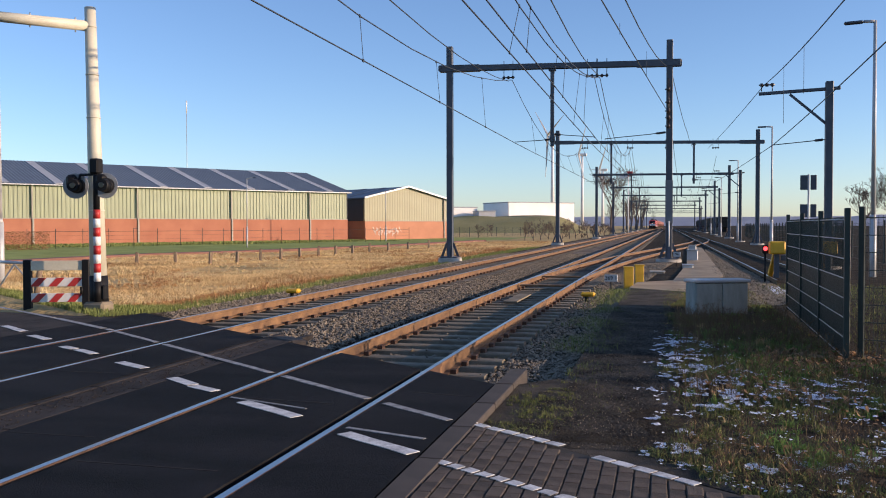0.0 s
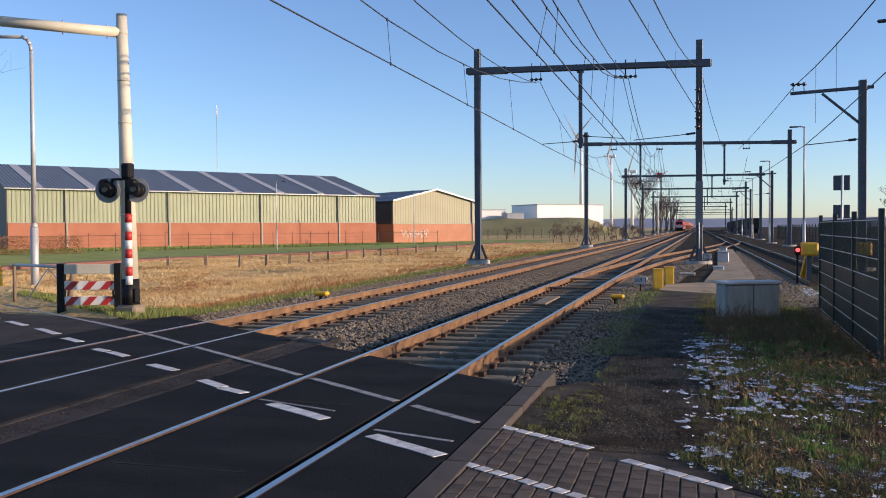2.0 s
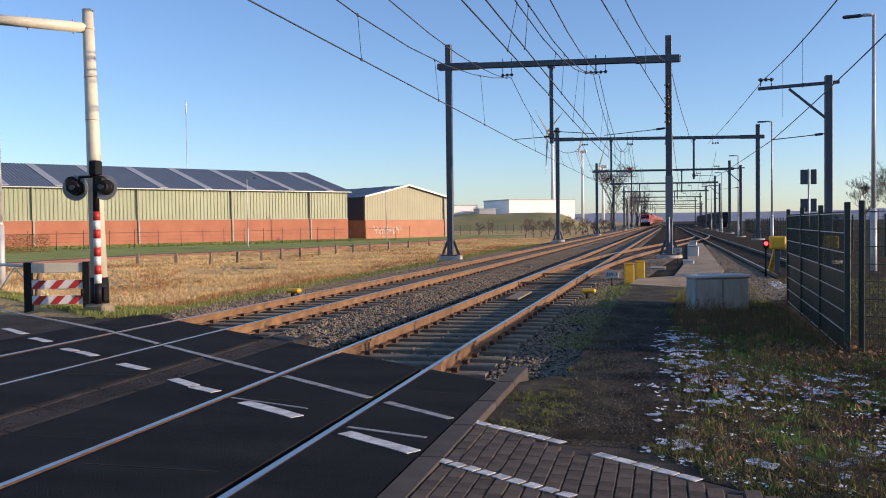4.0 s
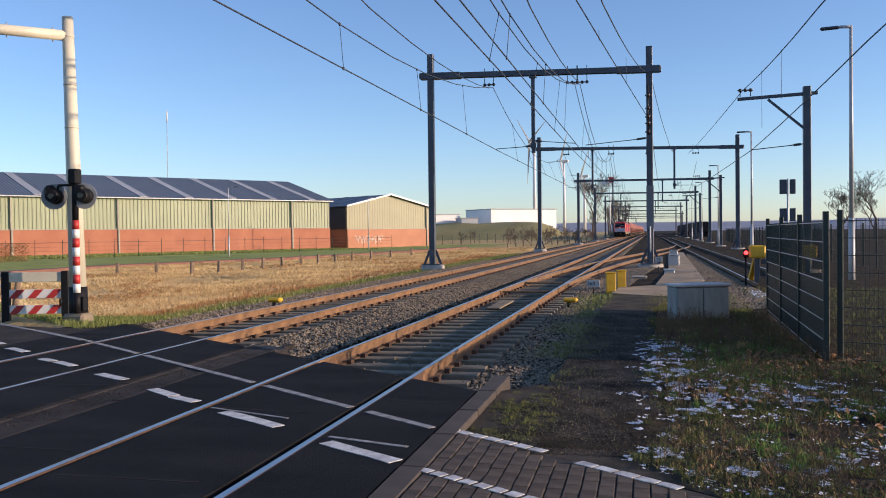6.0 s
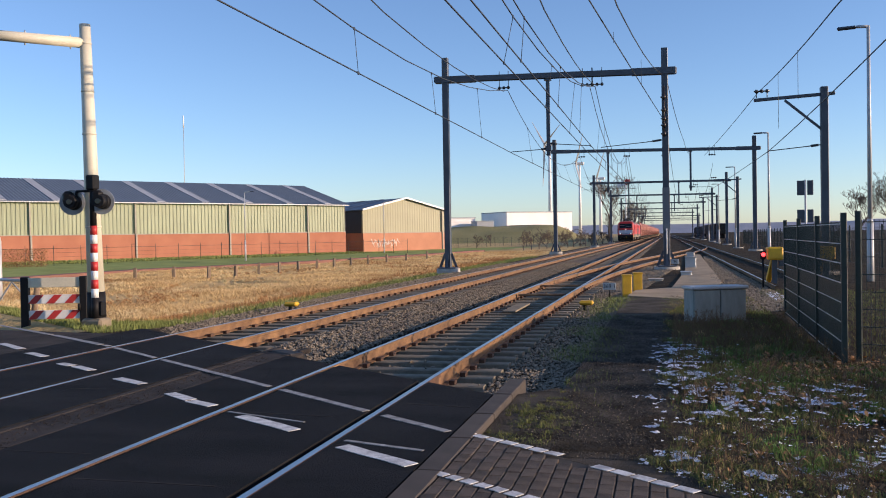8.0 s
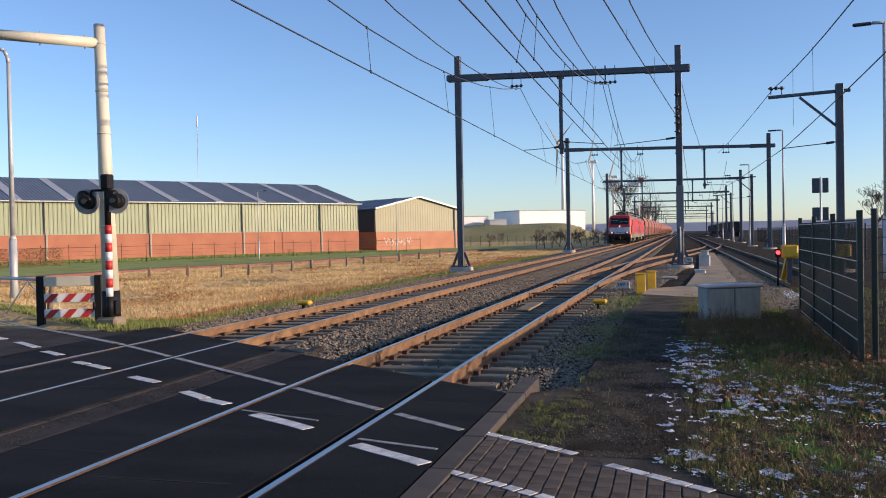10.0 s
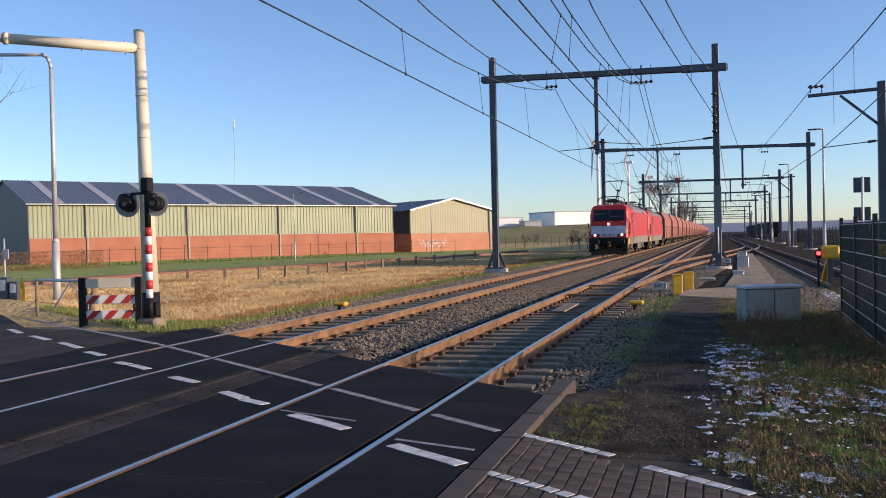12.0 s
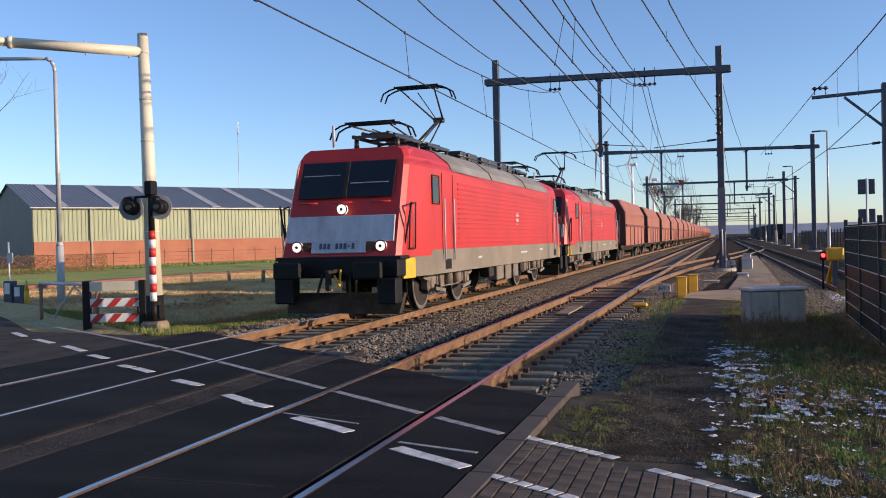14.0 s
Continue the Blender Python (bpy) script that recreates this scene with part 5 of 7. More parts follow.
rod(bm, (post.x, post.y, 1.93), (post.x, post.y, 2.72), 0.062, seg=16)
box(bm, (post.x, post.y, 2.78), (0.20, 0.20, 0.30), None, 0.03)
part("post", bm, M["black"], SIG)
for i in range(8):
    bm = BM()
    z = 0.52 + i * 0.1765
    rod(bm, (post.x, post.y, z), (post.x, post.y, z + 0.1755), 0.068, seg=18)
    part("band", bm, M["white"] if i % 2 == 0 else M["red"], SIG)
for sx, face in ((-0.46, -150), (0.20, 25)):
    mm = pose(post.x + sx, post.y - 0.02, 2.40, 0, 0, {-0.46: 16, 0.20: 12}[sx])
    bm = BM()
    vs = rod(bm, (0, 0.02, 0), (0, 0.035, 0), 0.25, seg=28, smooth=False)
    bmesh.ops.transform(bm, matrix=mm, verts=bm.verts[:])
    back = part("backing_disc", bm, M["disc"], SIG, "round grey backing disc")
    bm = BM()
    rod(bm, (0.04, 0.02, 0), (0.04, -0.10, 0), 0.15, 0.14, 18)
    rod(bm, (0.04, -0.10, 0.0), (0.04, -0.26, 0.0), 0.135, 0.115, 18)
    box(bm, (-0.06, -0.02, 0.10), (0.20, 0.16, 0.24), None, 0.05)
    bmesh.ops.transform(bm, matrix=mm, verts=bm.verts[:])
    hood = part("lamp_housing", bm, M["black"], SIG)
    bm = BM()
    rod(bm, (0.04, -0.255, 0), (0.04, -0.275, 0), 0.075, 0.05, 18)
    bmesh.ops.transform(bm, matrix=mm, verts=bm.verts[:])
    part("lamp_lens", bm, M["glass"], hood)
bm = BM()
rod(bm, (post.x - 0.36, post.y, 2.62), (post.x, post.y, 2.62), 0.025, seg=8)
rod(bm, (post.x - 0.36, post.y, 2.62), (post.x - 0.4, post.y, 2.45), 0.025, seg=8)
rod(bm, (post.x, post.y, 2.64), (post.x + 0.14, post.y, 2.56), 0.025, seg=8)
part("lamp_bracket", bm, M["black"], SIG)
bm = BM()
box(bm, (0.17, -0.05, 0.30), (0.12, 0.16, 0.28), None, 0.02)
part("terminal_box", bm, M["black"], SIG)


def barrier(m):
    t = thing("chicane_barrier", m, "low barrier with red-white striped boards and a grey top board", "barrier", "barriers")
    for x in (-0.58, 0.58):
        bm = BM()
        box(bm, (x, 0, 0.38), (0.15, 0.15, 1.08), None, 0.015)
        part("post", bm, M["black"], t)
    bm = BM()
    box(bm, (0, -0.02, 0.80), (1.06, 0.05, 0.20), None, 0.008)
    part("top_board", bm, M["cream"], t, "grey-cream top board")
    for z in (0.46, 0.14):
        bd = part("striped_board", BM(), M["white"], t)
        bm = BM()
        box(bm, (0.12, -0.02, z), (1.34, 0.04, 0.18), None, 0.006)
        bm.to_mesh(bd.data)
        bm.free()
        for k in range(4):
            x0 = -0.42 + 0.36 * k
            xs = [max(-0.55, min(0.78, x0 + d)) for d in (-0.10, 0.06, 0.22, 0.06)]
            bm = BM()
            vv = [bm.verts.new((xs[0], -0.046, z - 0.088)), bm.verts.new((xs[1], -0.046, z - 0.088)), bm.verts.new((xs[2], -0.046, z + 0.088)), bm.verts.new((xs[3], -0.046, z + 0.088))]
            bm.faces.new(vv)
            bmesh.ops.recalc_face_normals(bm, faces=bm.faces[:])
            bmesh.ops.extrude_face_region(bm, geom=bm.faces[:])
            bmesh.ops.translate(bm, vec=(0, 0.003, 0), verts=vv)
            bmesh.ops.recalc_face_normals(bm, faces=bm.faces[:])
            part("red_stripe", bm, M["red"], bd)
    bm = BM()
    rod(bm, (0.5, -0.08, 0.36), (0.5, -0.08, 0.22), 0.03, seg=8)
    part("padlock", bm, M["black"], t)
    return t


barrier(pose(-12.1, 15.75, 0, 0, 0, 20))

RAILF = thing("pipe_rail", pose(0, 0, 0), "low grey pipe rail with slanted struts beside the road", "railing")
bm = BM()
rod(bm, (-12.75, 16.0, 0.82), (-15.9, 17.9, 0.78), 0.035, seg=8)
part("top_rail", bm, M["galv"], RAILF)
for p in ((-15.9, 17.9), (-13.3, 16.35)):
    bm = BM()
    rod(bm, (p[0], p[1], -0.3), (p[0], p[1], 0.80), 0.04, seg=8)
    part("post", bm, M["wood"], RAILF)
for p, q in (((-15.0, 17.3, 0.0), (-14.0, 16.8, 0.76)), ((-13.2, 16.9, -0.1), (-14.0, 16.8, 0.76))):
    bm = BM()
    rod(bm, p, q, 0.02, seg=6)
    part("strut", bm, M["galv"], RAILF)
bm = BM()
rod(bm, (-13.35, 16.6, -0.3), (-13.1, 16.5, 0.72), 0.07, 0.06, 8)
tagged(part("leaning_post", bm, M["wood"]), "leaning weathered wooden post in dry grass", "post")


def street_lamp(x, y, z0, h, reach, ang, label, r=0.075, head=(0.55, 0.14)):
    """A tapered pole with a curved arm and a flat lamp head."""
    t = thing("street_lamp", pose(x, y, 0, 0, 0, ang), label, "street lamp", "street lamps")
    bm = BM()
    rod(bm, (0, 0, z0 - 0.3), (0, 0, z0 + 2.0), r * 1.5, r * 1.45, 14)
    rod(bm, (0, 0, z0 + 2.0), (0, 0, z0 + 2.15), r * 1.45, r, 14)
    rod(bm, (0, 0, z0 + 2.15), (0, 0, h - (0.5 if reach > 1.4 else 0.0)), r, r * 0.7, 12)
    part("pole", bm, M["galv"], t)
    bm = BM()
    if reach > 1.4:
        pts = [(0, h - 0.5), (-0.05, h - 0.28), (-0.18, h - 0.1), (-0.4, h), (-reach, h + 0.22)]
    else:
        pts = [(0, h - 0.03), (-reach, h)]
    for (a, az), (b, bz) in zip(pts, pts[1:]):
        rod(bm, (a, 0, az), (b, 0, bz), r * 0.7, seg=10)
    part("arm", bm, M["galv"], t)
    bm = BM()
    box(bm, (-reach - head[0] / 2, 0, pts[-1][1] - 0.01), (head[0], 0.2, head[1]), None, 0.04)
    part("lamp_head", bm, M["galv"] if reach > 1.4 else M["steel"], t)
    return t


street_lamp(-20.6, 24.1, -0.3, 7.9, 2.6, -8, "grey street lamp with a curved arm beside the road", 0.085)
street_lamp(6.75, 32.0, -0.2, 8.35, 0.35, -14, "tall grey lamp pole with a flat head by the siding", 0.075, (0.6, 0.10))
for y, x, h in ((64, 7.15, 8.3), (98, 7.6, 8.4), (132, 8.0, 8.4), (168, 8.4, 8.4)):
    street_lamp(x, y, -0.2, h, 0.35, -12, "grey lamp pole with a flat head along the siding", 0.075, (0.6, 0.10))
street_lamp(-42.2, 85.0, -0.6, 6.6, 0.9, 160, "thin grey lamp pole near the warehouse fence", 0.06, (0.5, 0.1))
street_lamp(-37.5, 118.0, -0.6, 6.6, 0.9, 160, "thin grey lamp pole near the warehouse fence", 0.06, (0.5, 0.1))

# bollards beside the cycle path
BOL = thing("wooden_bollard", pose(-28.4, 43.7, -0.80), "short weathered wooden bollard in dry grass", "bollard", "bollards")
bm = BM()
box(bm, (0, 0, 0.4), (0.17, 0.17, 1.1), pose(0, 0, 0, 2, 1, 20), 0.02)
part("post", bm, M["wood"], BOL)
pts = [(-26.6, 44.7), (-25.0, 45.7), (-24.6, 48.2), (-24.5, 51.1), (-24.5, 54.2), (-24.2, 56.7), (-23.9, 59.3), (-23.7, 62.2), (-23.5, 65.3), (-23.3, 68.9), (-23.0, 73.1), (-22.7, 78.0), (-22.3, 84.0), (-21.9, 91.0)]
for i, (x, y) in enumerate(pts):
    copy_thing(BOL, pose(x, y, -0.78 - 0.04 * (i % 3), (i * 37 % 5) - 2, (i * 23 % 5) - 2, i * 31 % 90))

bm = BM()
poly_slab(bm, [(0.92 * q, 0.92 * r) for q, r in ((-42.5, 30), (-41.2, 46), (-40.9, 54), (-40.2, 62), (-37.6, 68.5), (-34.9, 76.5), (-31, 95), (-27, 130), (-25.6, 130), (-29.6, 95), (-33.5, 76), (-36.2, 68), (-38.8, 62), (-39.5, 54), (-39.8, 46), (-41, 30))], -0.9, -0.38)
tagged(part("cycle_path", bm, mat("red_asphalt", (0.26, 0.12, 0.085), (0.16, 0.075, 0.055), 0.9, scale=0.6, fine=10, bump=0.2)), "reddish cycle path behind the dry grass", "path", kind="structure")

# wire fence before the warehouse
FEN = thing("wire_fence", pose(0, 0, 0), "thin dark wire fence along the warehouse lawn", "fence")
fa, fb = Vector((-67.0, 62.0, 0)), Vector((-35.0, 121.0, 0))
n = 24
for i in range(n + 1):
    p = fa.lerp(fb, i / n)
    bm = BM()
    rod(bm, (p.x, p.y, -0.8), (p.x, p.y, 1.35), 0.03, seg=6)
    part("fence_post", bm, M["fence"], FEN)
for z in (0.2, 0.62, 1.05):
    bm = BM()
    rod(bm, (fa.x, fa.y, z), (fb.x, fb.y, z), 0.022 if z > 1 else 0.01, seg=5)
    part("fence_wire", bm, M["fence"], FEN)

# scrawl on the pale brick wall, as plain strokes
M["scrawl"] = mat("faded_spray_paint", (0.72, 0.62, 0.56), (0.55, 0.40, 0.33), 0.8, scale=3, fine=20, bump=0)
for i in range(46):
    bm = BM()
    u = 1.6 + 5.4 * (i + RNG.random()) / 46
    h = RNG.uniform(0.25, 0.95)
    box(bm, (u, -0.03, 0.75 + RNG.uniform(-0.45, 0.45)), (RNG.uniform(0.05, 0.16), 0.03, h), pose(0, 0, 0, 0, RNG.uniform(-60, 60), 0), 0.008)
    part("graffiti_stroke", bm, M["scrawl"], H2)
# roof vents and their pipes on the long warehouse
bm = BM()
box(bm, (19.0, -0.12, 1.3), (0.6, 0.05, 0.05))
part("wall_vent", bm, M["shade_opening"], H1)

# marker, junction box and bollard by the road
TB = thing("utility_box", pose(-23.5, 25.0, -0.40), "small grey utility boxes with white labels by the road", "utility box")
for x, h in ((0, 0.95), (0.42, 0.8)):
    bm = BM()
    box(bm, (x, 0, h / 2), (0.36, 0.28, h), None, 0.02)
    part("cabinet", bm, M["steel"], TB)
    bm = BM()
    box(bm, (x, -0.15, h * 0.72), (0.22, 0.02, h * 0.4), None, 0.005)
    part("label_plate", bm, M["white"], TB)
bm = BM()
rod(bm, (-0.12, 0.1, 0), (-0.12, 0.1, 2.3), 0.03, seg=8)
box(bm, (-0.05, 0.08, 1.75), (0.25, 0.03, 0.35), None, 0.01)
tagged(part("sign_post", bm, M["galv"]), "thin grey post with a small round-backed sign", "sign post").location = (-23.5, 25.0, -0.40)
bm = BM()
rod(bm, (0, 0, 0), (0, 0, 0.6), 0.09, 0.08, 10)
rod(bm, (0, 0, 0.6), (0, 0, 0.95), 0.08, 0.02, 10)
tagged(part("marker_post", bm, M["yellow"]), "yellow and red plastic marker post in the grass", "marker post").location = (-21.9, 24.0, -0.35)

# yellow detector caps beside the rails
for x, y, z in ((-8.85, 20.2, -0.2), (-1.75, 21.0, -0.22)):
    t = thing("axle_counter", pose(x, y, z), "small yellow capped axle counter in the ballast", "axle counter", "axle counters")
    bm = BM()
    rod(bm, (0, 0, -0.1), (0, 0, 0.16), 0.05, seg=8)
    part("stem", bm, M["black"], t)
    bm = BM()
    box(bm, (0.03, 0, 0.21), (0.34, 0.26, 0.10), None, 0.04)
    part("cap", bm, M["yellow"], t)


# ---- right side ----
CAB = thing("relay_cabinet", pose(1.0, 17.95, -0.13, 0, 0, 24), "grey-green weathered low equipment cabinet on the verge", "cabinet")
M["cabgrey"] = mat("weathered_cabinet", (0.30, 0.33, 0.31), (0.19, 0.21, 0.195), 0.8, scale=3, fine=40, bump=0.15, stretch=(3, 3, 0.7))
for s in (-0.27, 0.27):
    bm = BM()
    box(bm, (s, -0.21, 0.32), (0.52, 0.03, 0.60), None, 0.006)
    part("door", bm, M["cabgrey"], CAB)
bm = BM()
box(bm, (0, 0, 0.31), (1.10, 0.40, 0.64), None, 0.012)
part("body", bm, M["cabgrey"], CAB)
bm = BM()
box(bm, (0, -0.01, 0.665), (1.16, 0.50, 0.06), None, 0.015)
part("lid", bm, M["galv"], CAB, "overhanging lid")

for x, y, h in ((-0.95, 25.4, 0.62), (-0.70, 27.2, 0.60)):
    t = thing("trackside_box", pose(x, y, -0.2, 0, 0, 8), "yellow trackside connection box standing in ballast", "connection box", "connection boxes")
    bm = BM()
    box(bm, (0, 0, h / 2), (0.25, 0.24, h), None, 0.012)
    part("body", bm, M["yellow"], t)
    bm = BM()
    box(bm, (0, 0, h + 0.01), (0.29, 0.28, 0.035), None, 0.01)
    part("lid", bm, M["yellow"], t)
    bm = BM()
    rod(bm, (0.2, -0.05, 0.06), (0.34, -0.1, -0.05), 0.035, seg=8)
    part("cable_duct", bm, M["galv"], t)


def text_mesh(s, size, material, name, parent, m):
    cu = bpy.data.curves.new(name, "FONT")
    cu.body, cu.size, cu.extrude = s, size, 0.002
    cu.align_x, cu.align_y = "CENTER", "CENTER"
    tmp = bpy.data.objects.new("tmp", cu)
    scene.collection.objects.link(tmp)
    me = bpy.data.meshes.new_from_object(tmp.evaluated_get(bpy.context.evaluated_depsgraph_get()))
    bpy.data.objects.remove(tmp)
    me.materials.clear()
    me.materials.append(material)
    ob = new(name, me)
    ob.parent = parent
    ob.matrix_basis = m
    return ob


for x, y, s, w in ((-1.42, 25.2, "369 1", 0.36), (0.55, 38.0, "96", 0.3)):
    t = thing("track_number_sign", pose(x, y, -0.2), "small pale track number sign on a short post", "sign", "number signs")
    bm = BM()
    rod(bm, (0, 0, 0), (0, 0, 0.3), 0.02, seg=6)
    part("post", bm, M["black"], t)
    bm = BM()
    box(bm, (0, -0.02, 0.33 if s == "369 1" else 0.6), (w, 0.02, 0.2), None, 0.006)
    part("plate", bm, M["galv"], t)
    text_mesh(s, 0.15, M["black"], "lettering", t, pose(0, -0.033, 0.33 if s == "369 1" else 0.6, 90, 0, 0))

# buffer stop with its lamp
BUF = thing("buffer_stop", pose(4.02, 28.2, 0), "yellow steel buffer stop with two buffer blocks ending the siding", "buffer stop")
for x in (-0.72, 0.72):
    bm = BM()
    box(bm, (x, 0, 0.93), (0.44, 0.55, 0.38), None, 0.03)
    box(bm, (x, -0.29, 0.93), (0.36, 0.03, 0.30), None, 0.01)
    part("buffer_block", bm, M["yellow"], BUF)
    bm = BM()
    beam(bm, (x, 0.1, 0.02), (x, 0.05, 0.76), 0.14, 0.16, 0.01)
    part("upright", bm, M["steel"], BUF)
    bm = BM()
    beam(bm, (x, 1.7, 0.03), (x, 0.2, 0.80), 0.14, 0.15, 0.01)
    part("brace", bm, M["yellow"], BUF)
bm = BM()
beam(bm, (-0.6, 0.12, 0.62), (0.6, 0.12, 0.62), 0.12, 0.16, 0.01)
part("cross_beam", bm, M["steel"], BUF)
bm = BM()
box(bm, (-1.05, 0.0, 0.88), (0.17, 0.15, 0.26), None, 0.03)
rod(bm, (-1.05, 0, -0.3), (-1.05, 0, 0.8), 0.03, seg=8)
part("lamp_body", bm, M["black"], BUF)
bm = BM()
rod(bm, (-1.05, -0.08, 0.90), (-1.05, -0.11, 0.90), 0.06, seg=14)
part("red_lamp", bm, glow("red_stop_lamp", (1.0, 0.03, 0.03), 6.0), BUF, "glowing red stop lamp")

# two-board sign seen from behind
SGN = thing("rail_sign", pose(6.67, 45.0, 0, 0, 0, -6), "dark-backed pair of square signs on a grey post", "sign")
bm = BM()
rod(bm, (0, 0, -0.3), (0, 0, 4.0), 0.045, seg=8)
part("post", bm, M["galv"], SGN)
for z, h in ((3.62, 0.70), (2.28, 0.62)):
    for x in (-0.20, 0.22):
        bm = BM()
        box(bm, (x, 0.05, z), (0.34 if x < 0 else 0.27, 0.03, h), None, 0.02)
        part("sign_plate", bm, M["steel"], SGN)

# trackside clutter
for x, y, z, sx, sy, sz, mm, lab in ((1.35, 44.0, 0.1, 0.5, 0.4, 0.6, "galv", "grey trackside point machine housing"), (0.95, 36.5, -0.1, 0.4, 0.7, 0.25, "galv", "low grey cable pit cover"), (-0.2, 33.0, -0.16, 0.5, 0.6, 0.16, "concrete", "flat concrete cable pit in ballast"), (1.6, 52.0, 0.1, 0.4, 0.4, 0.7, "galv", "small grey trackside cabinet")):
    bm = BM()
    box(bm, (0, 0, 0), (sx, sy, sz), None, 0.03)
    box(bm, (0, 0, sz / 2 + 0.015), (sx + 0.05, sy + 0.05, 0.03), None, 0.01)
    tagged(part("trackside_housing", bm, M[mm]), lab, "equipment box", "trackside housings").location = (x, y, z)


def mesh_fence(name, a, b, z0, z1, label, panel=2.5, bars=0.05, rails=7, strips=False):
    """Welded-mesh fence: square posts, double horizontal rods, upright bars."""
    a, b = Vector((*a, 0)), Vector((*b, 0))
    d = b - a
    ln = d.length
    t = thing(name, pose(a.x, a.y, 0, 0, 0, math.degrees(math.atan2(d.y, d.x))), label, "fence", "mesh fences")
    k = max(1, round(ln / panel))
    for i in range(k + 1):
        bm = BM()
        box(bm, (ln * i / k, 0, (z0 + z1) / 2 + 0.02), (0.07, 0.07, z1 - z0 + 0.12), None, 0.006)
        part("post", bm, M["fence"], t)
    for i in range(k):
        p = part("mesh_panel", BM(), M["fence"], t)
        x0, x1 = ln * i / k + 0.04, ln * (i + 1) / k - 0.04
        vs, fs = [], []

        def bar(c, s):
            n = len(vs)
            for dx in (-1, 1):
                for dy in (-1, 1):
                    for dz in (-1, 1):
                        vs.append((c[0] + dx * s[0] / 2, c[1] + dy * s[1] / 2, c[2] + dz * s[2] / 2))
            fs.extend([tuple(n + q for q in f) for f in ((0, 1, 3, 2), (4, 6, 7, 5), (0, 4, 5, 1), (2, 3, 7, 6), (0, 2, 6, 4), (1, 5, 7, 3))])
        x = x0
        while x < x1:
            bar((x, 0, (z0 + z1) / 2), (0.005, 0.005, z1 - z0 - 0.06))
            x += bars
        for j in range(rails + 1):
            z = z0 + 0.08 + (z1 - z0 - 0.14) * j / rails
            for oy in (-0.008, 0.008):
                bar(((x0 + x1) / 2, oy, z), (x1 - x0, 0.008, 0.010))
        p.data.from_pydata(vs, [], fs)
        # added low strips that throw shade on the path; the mesh has none
        if strips:
            for j in range(rails // 2 + 1):
                bm = BM()
                z = z0 + 0.08 + (z1 - z0 - 0.14) * (j + 0.5) / rails
                box(bm, ((x0 + x1) / 2, 0.0, z), (x1 - x0, 0.003, (z1 - z0 - 0.14) / rails - 0.02))
                part("shade_strip", bm, SHADE_MAT, t, "added dark green strip that casts shade")
            # pale rods paint the sunlit look of the horizontal wires
            for j in range(rails + 1):
                bm = BM()
                z = z0 + 0.08 + (z1 - z0 - 0.14) * j / rails
                beam(bm, (x0, -0.018, z), (x1, -0.018, z), 0.006, 0.012)
                part("rod", bm, M["galv"], t, "pale rod, sunlit look of the wire in its colour")
    return t


# the added shading strips let a little light through
SHADE_MAT = mat("green_shade_strip", (0.02, 0.032, 0.026), (0.012, 0.02, 0.016), 0.5, scale=5, fine=40, bump=0)
_n, _l = SHADE_MAT.node_tree.nodes, SHADE_MAT.node_tree.links
_t, _x = _n.new("ShaderNodeBsdfTransparent"), _n.new("ShaderNodeMixShader")
_x.inputs[0].default_value = 0.3
_l.new(_n["Principled BSDF"].outputs[0], _x.inputs[1])
_l.new(_t.outputs[0], _x.inputs[2])
_l.new(_x.outputs[0], _n["Material Output"].inputs[0])
mesh_fence("mesh_fence", (2.47, 19.3), (2.22, 11.95), -0.14, 1.74, "dark green mesh fence with added low shading strips beside the siding", 2.45, 0.05, 7, True)
mesh_fence("mesh_fence", (2.42, 12.1), (12.0, 8.2), -0.14, 1.76, "dark green welded-mesh fence across the end of the siding", 2.5, 0.05, 8)
mesh_fence("mesh_fence", (9.3, 30.0), (11.5, 135.0), -0.2, 1.75, "long dark fence behind the siding", 2.6, 0.13, 3)


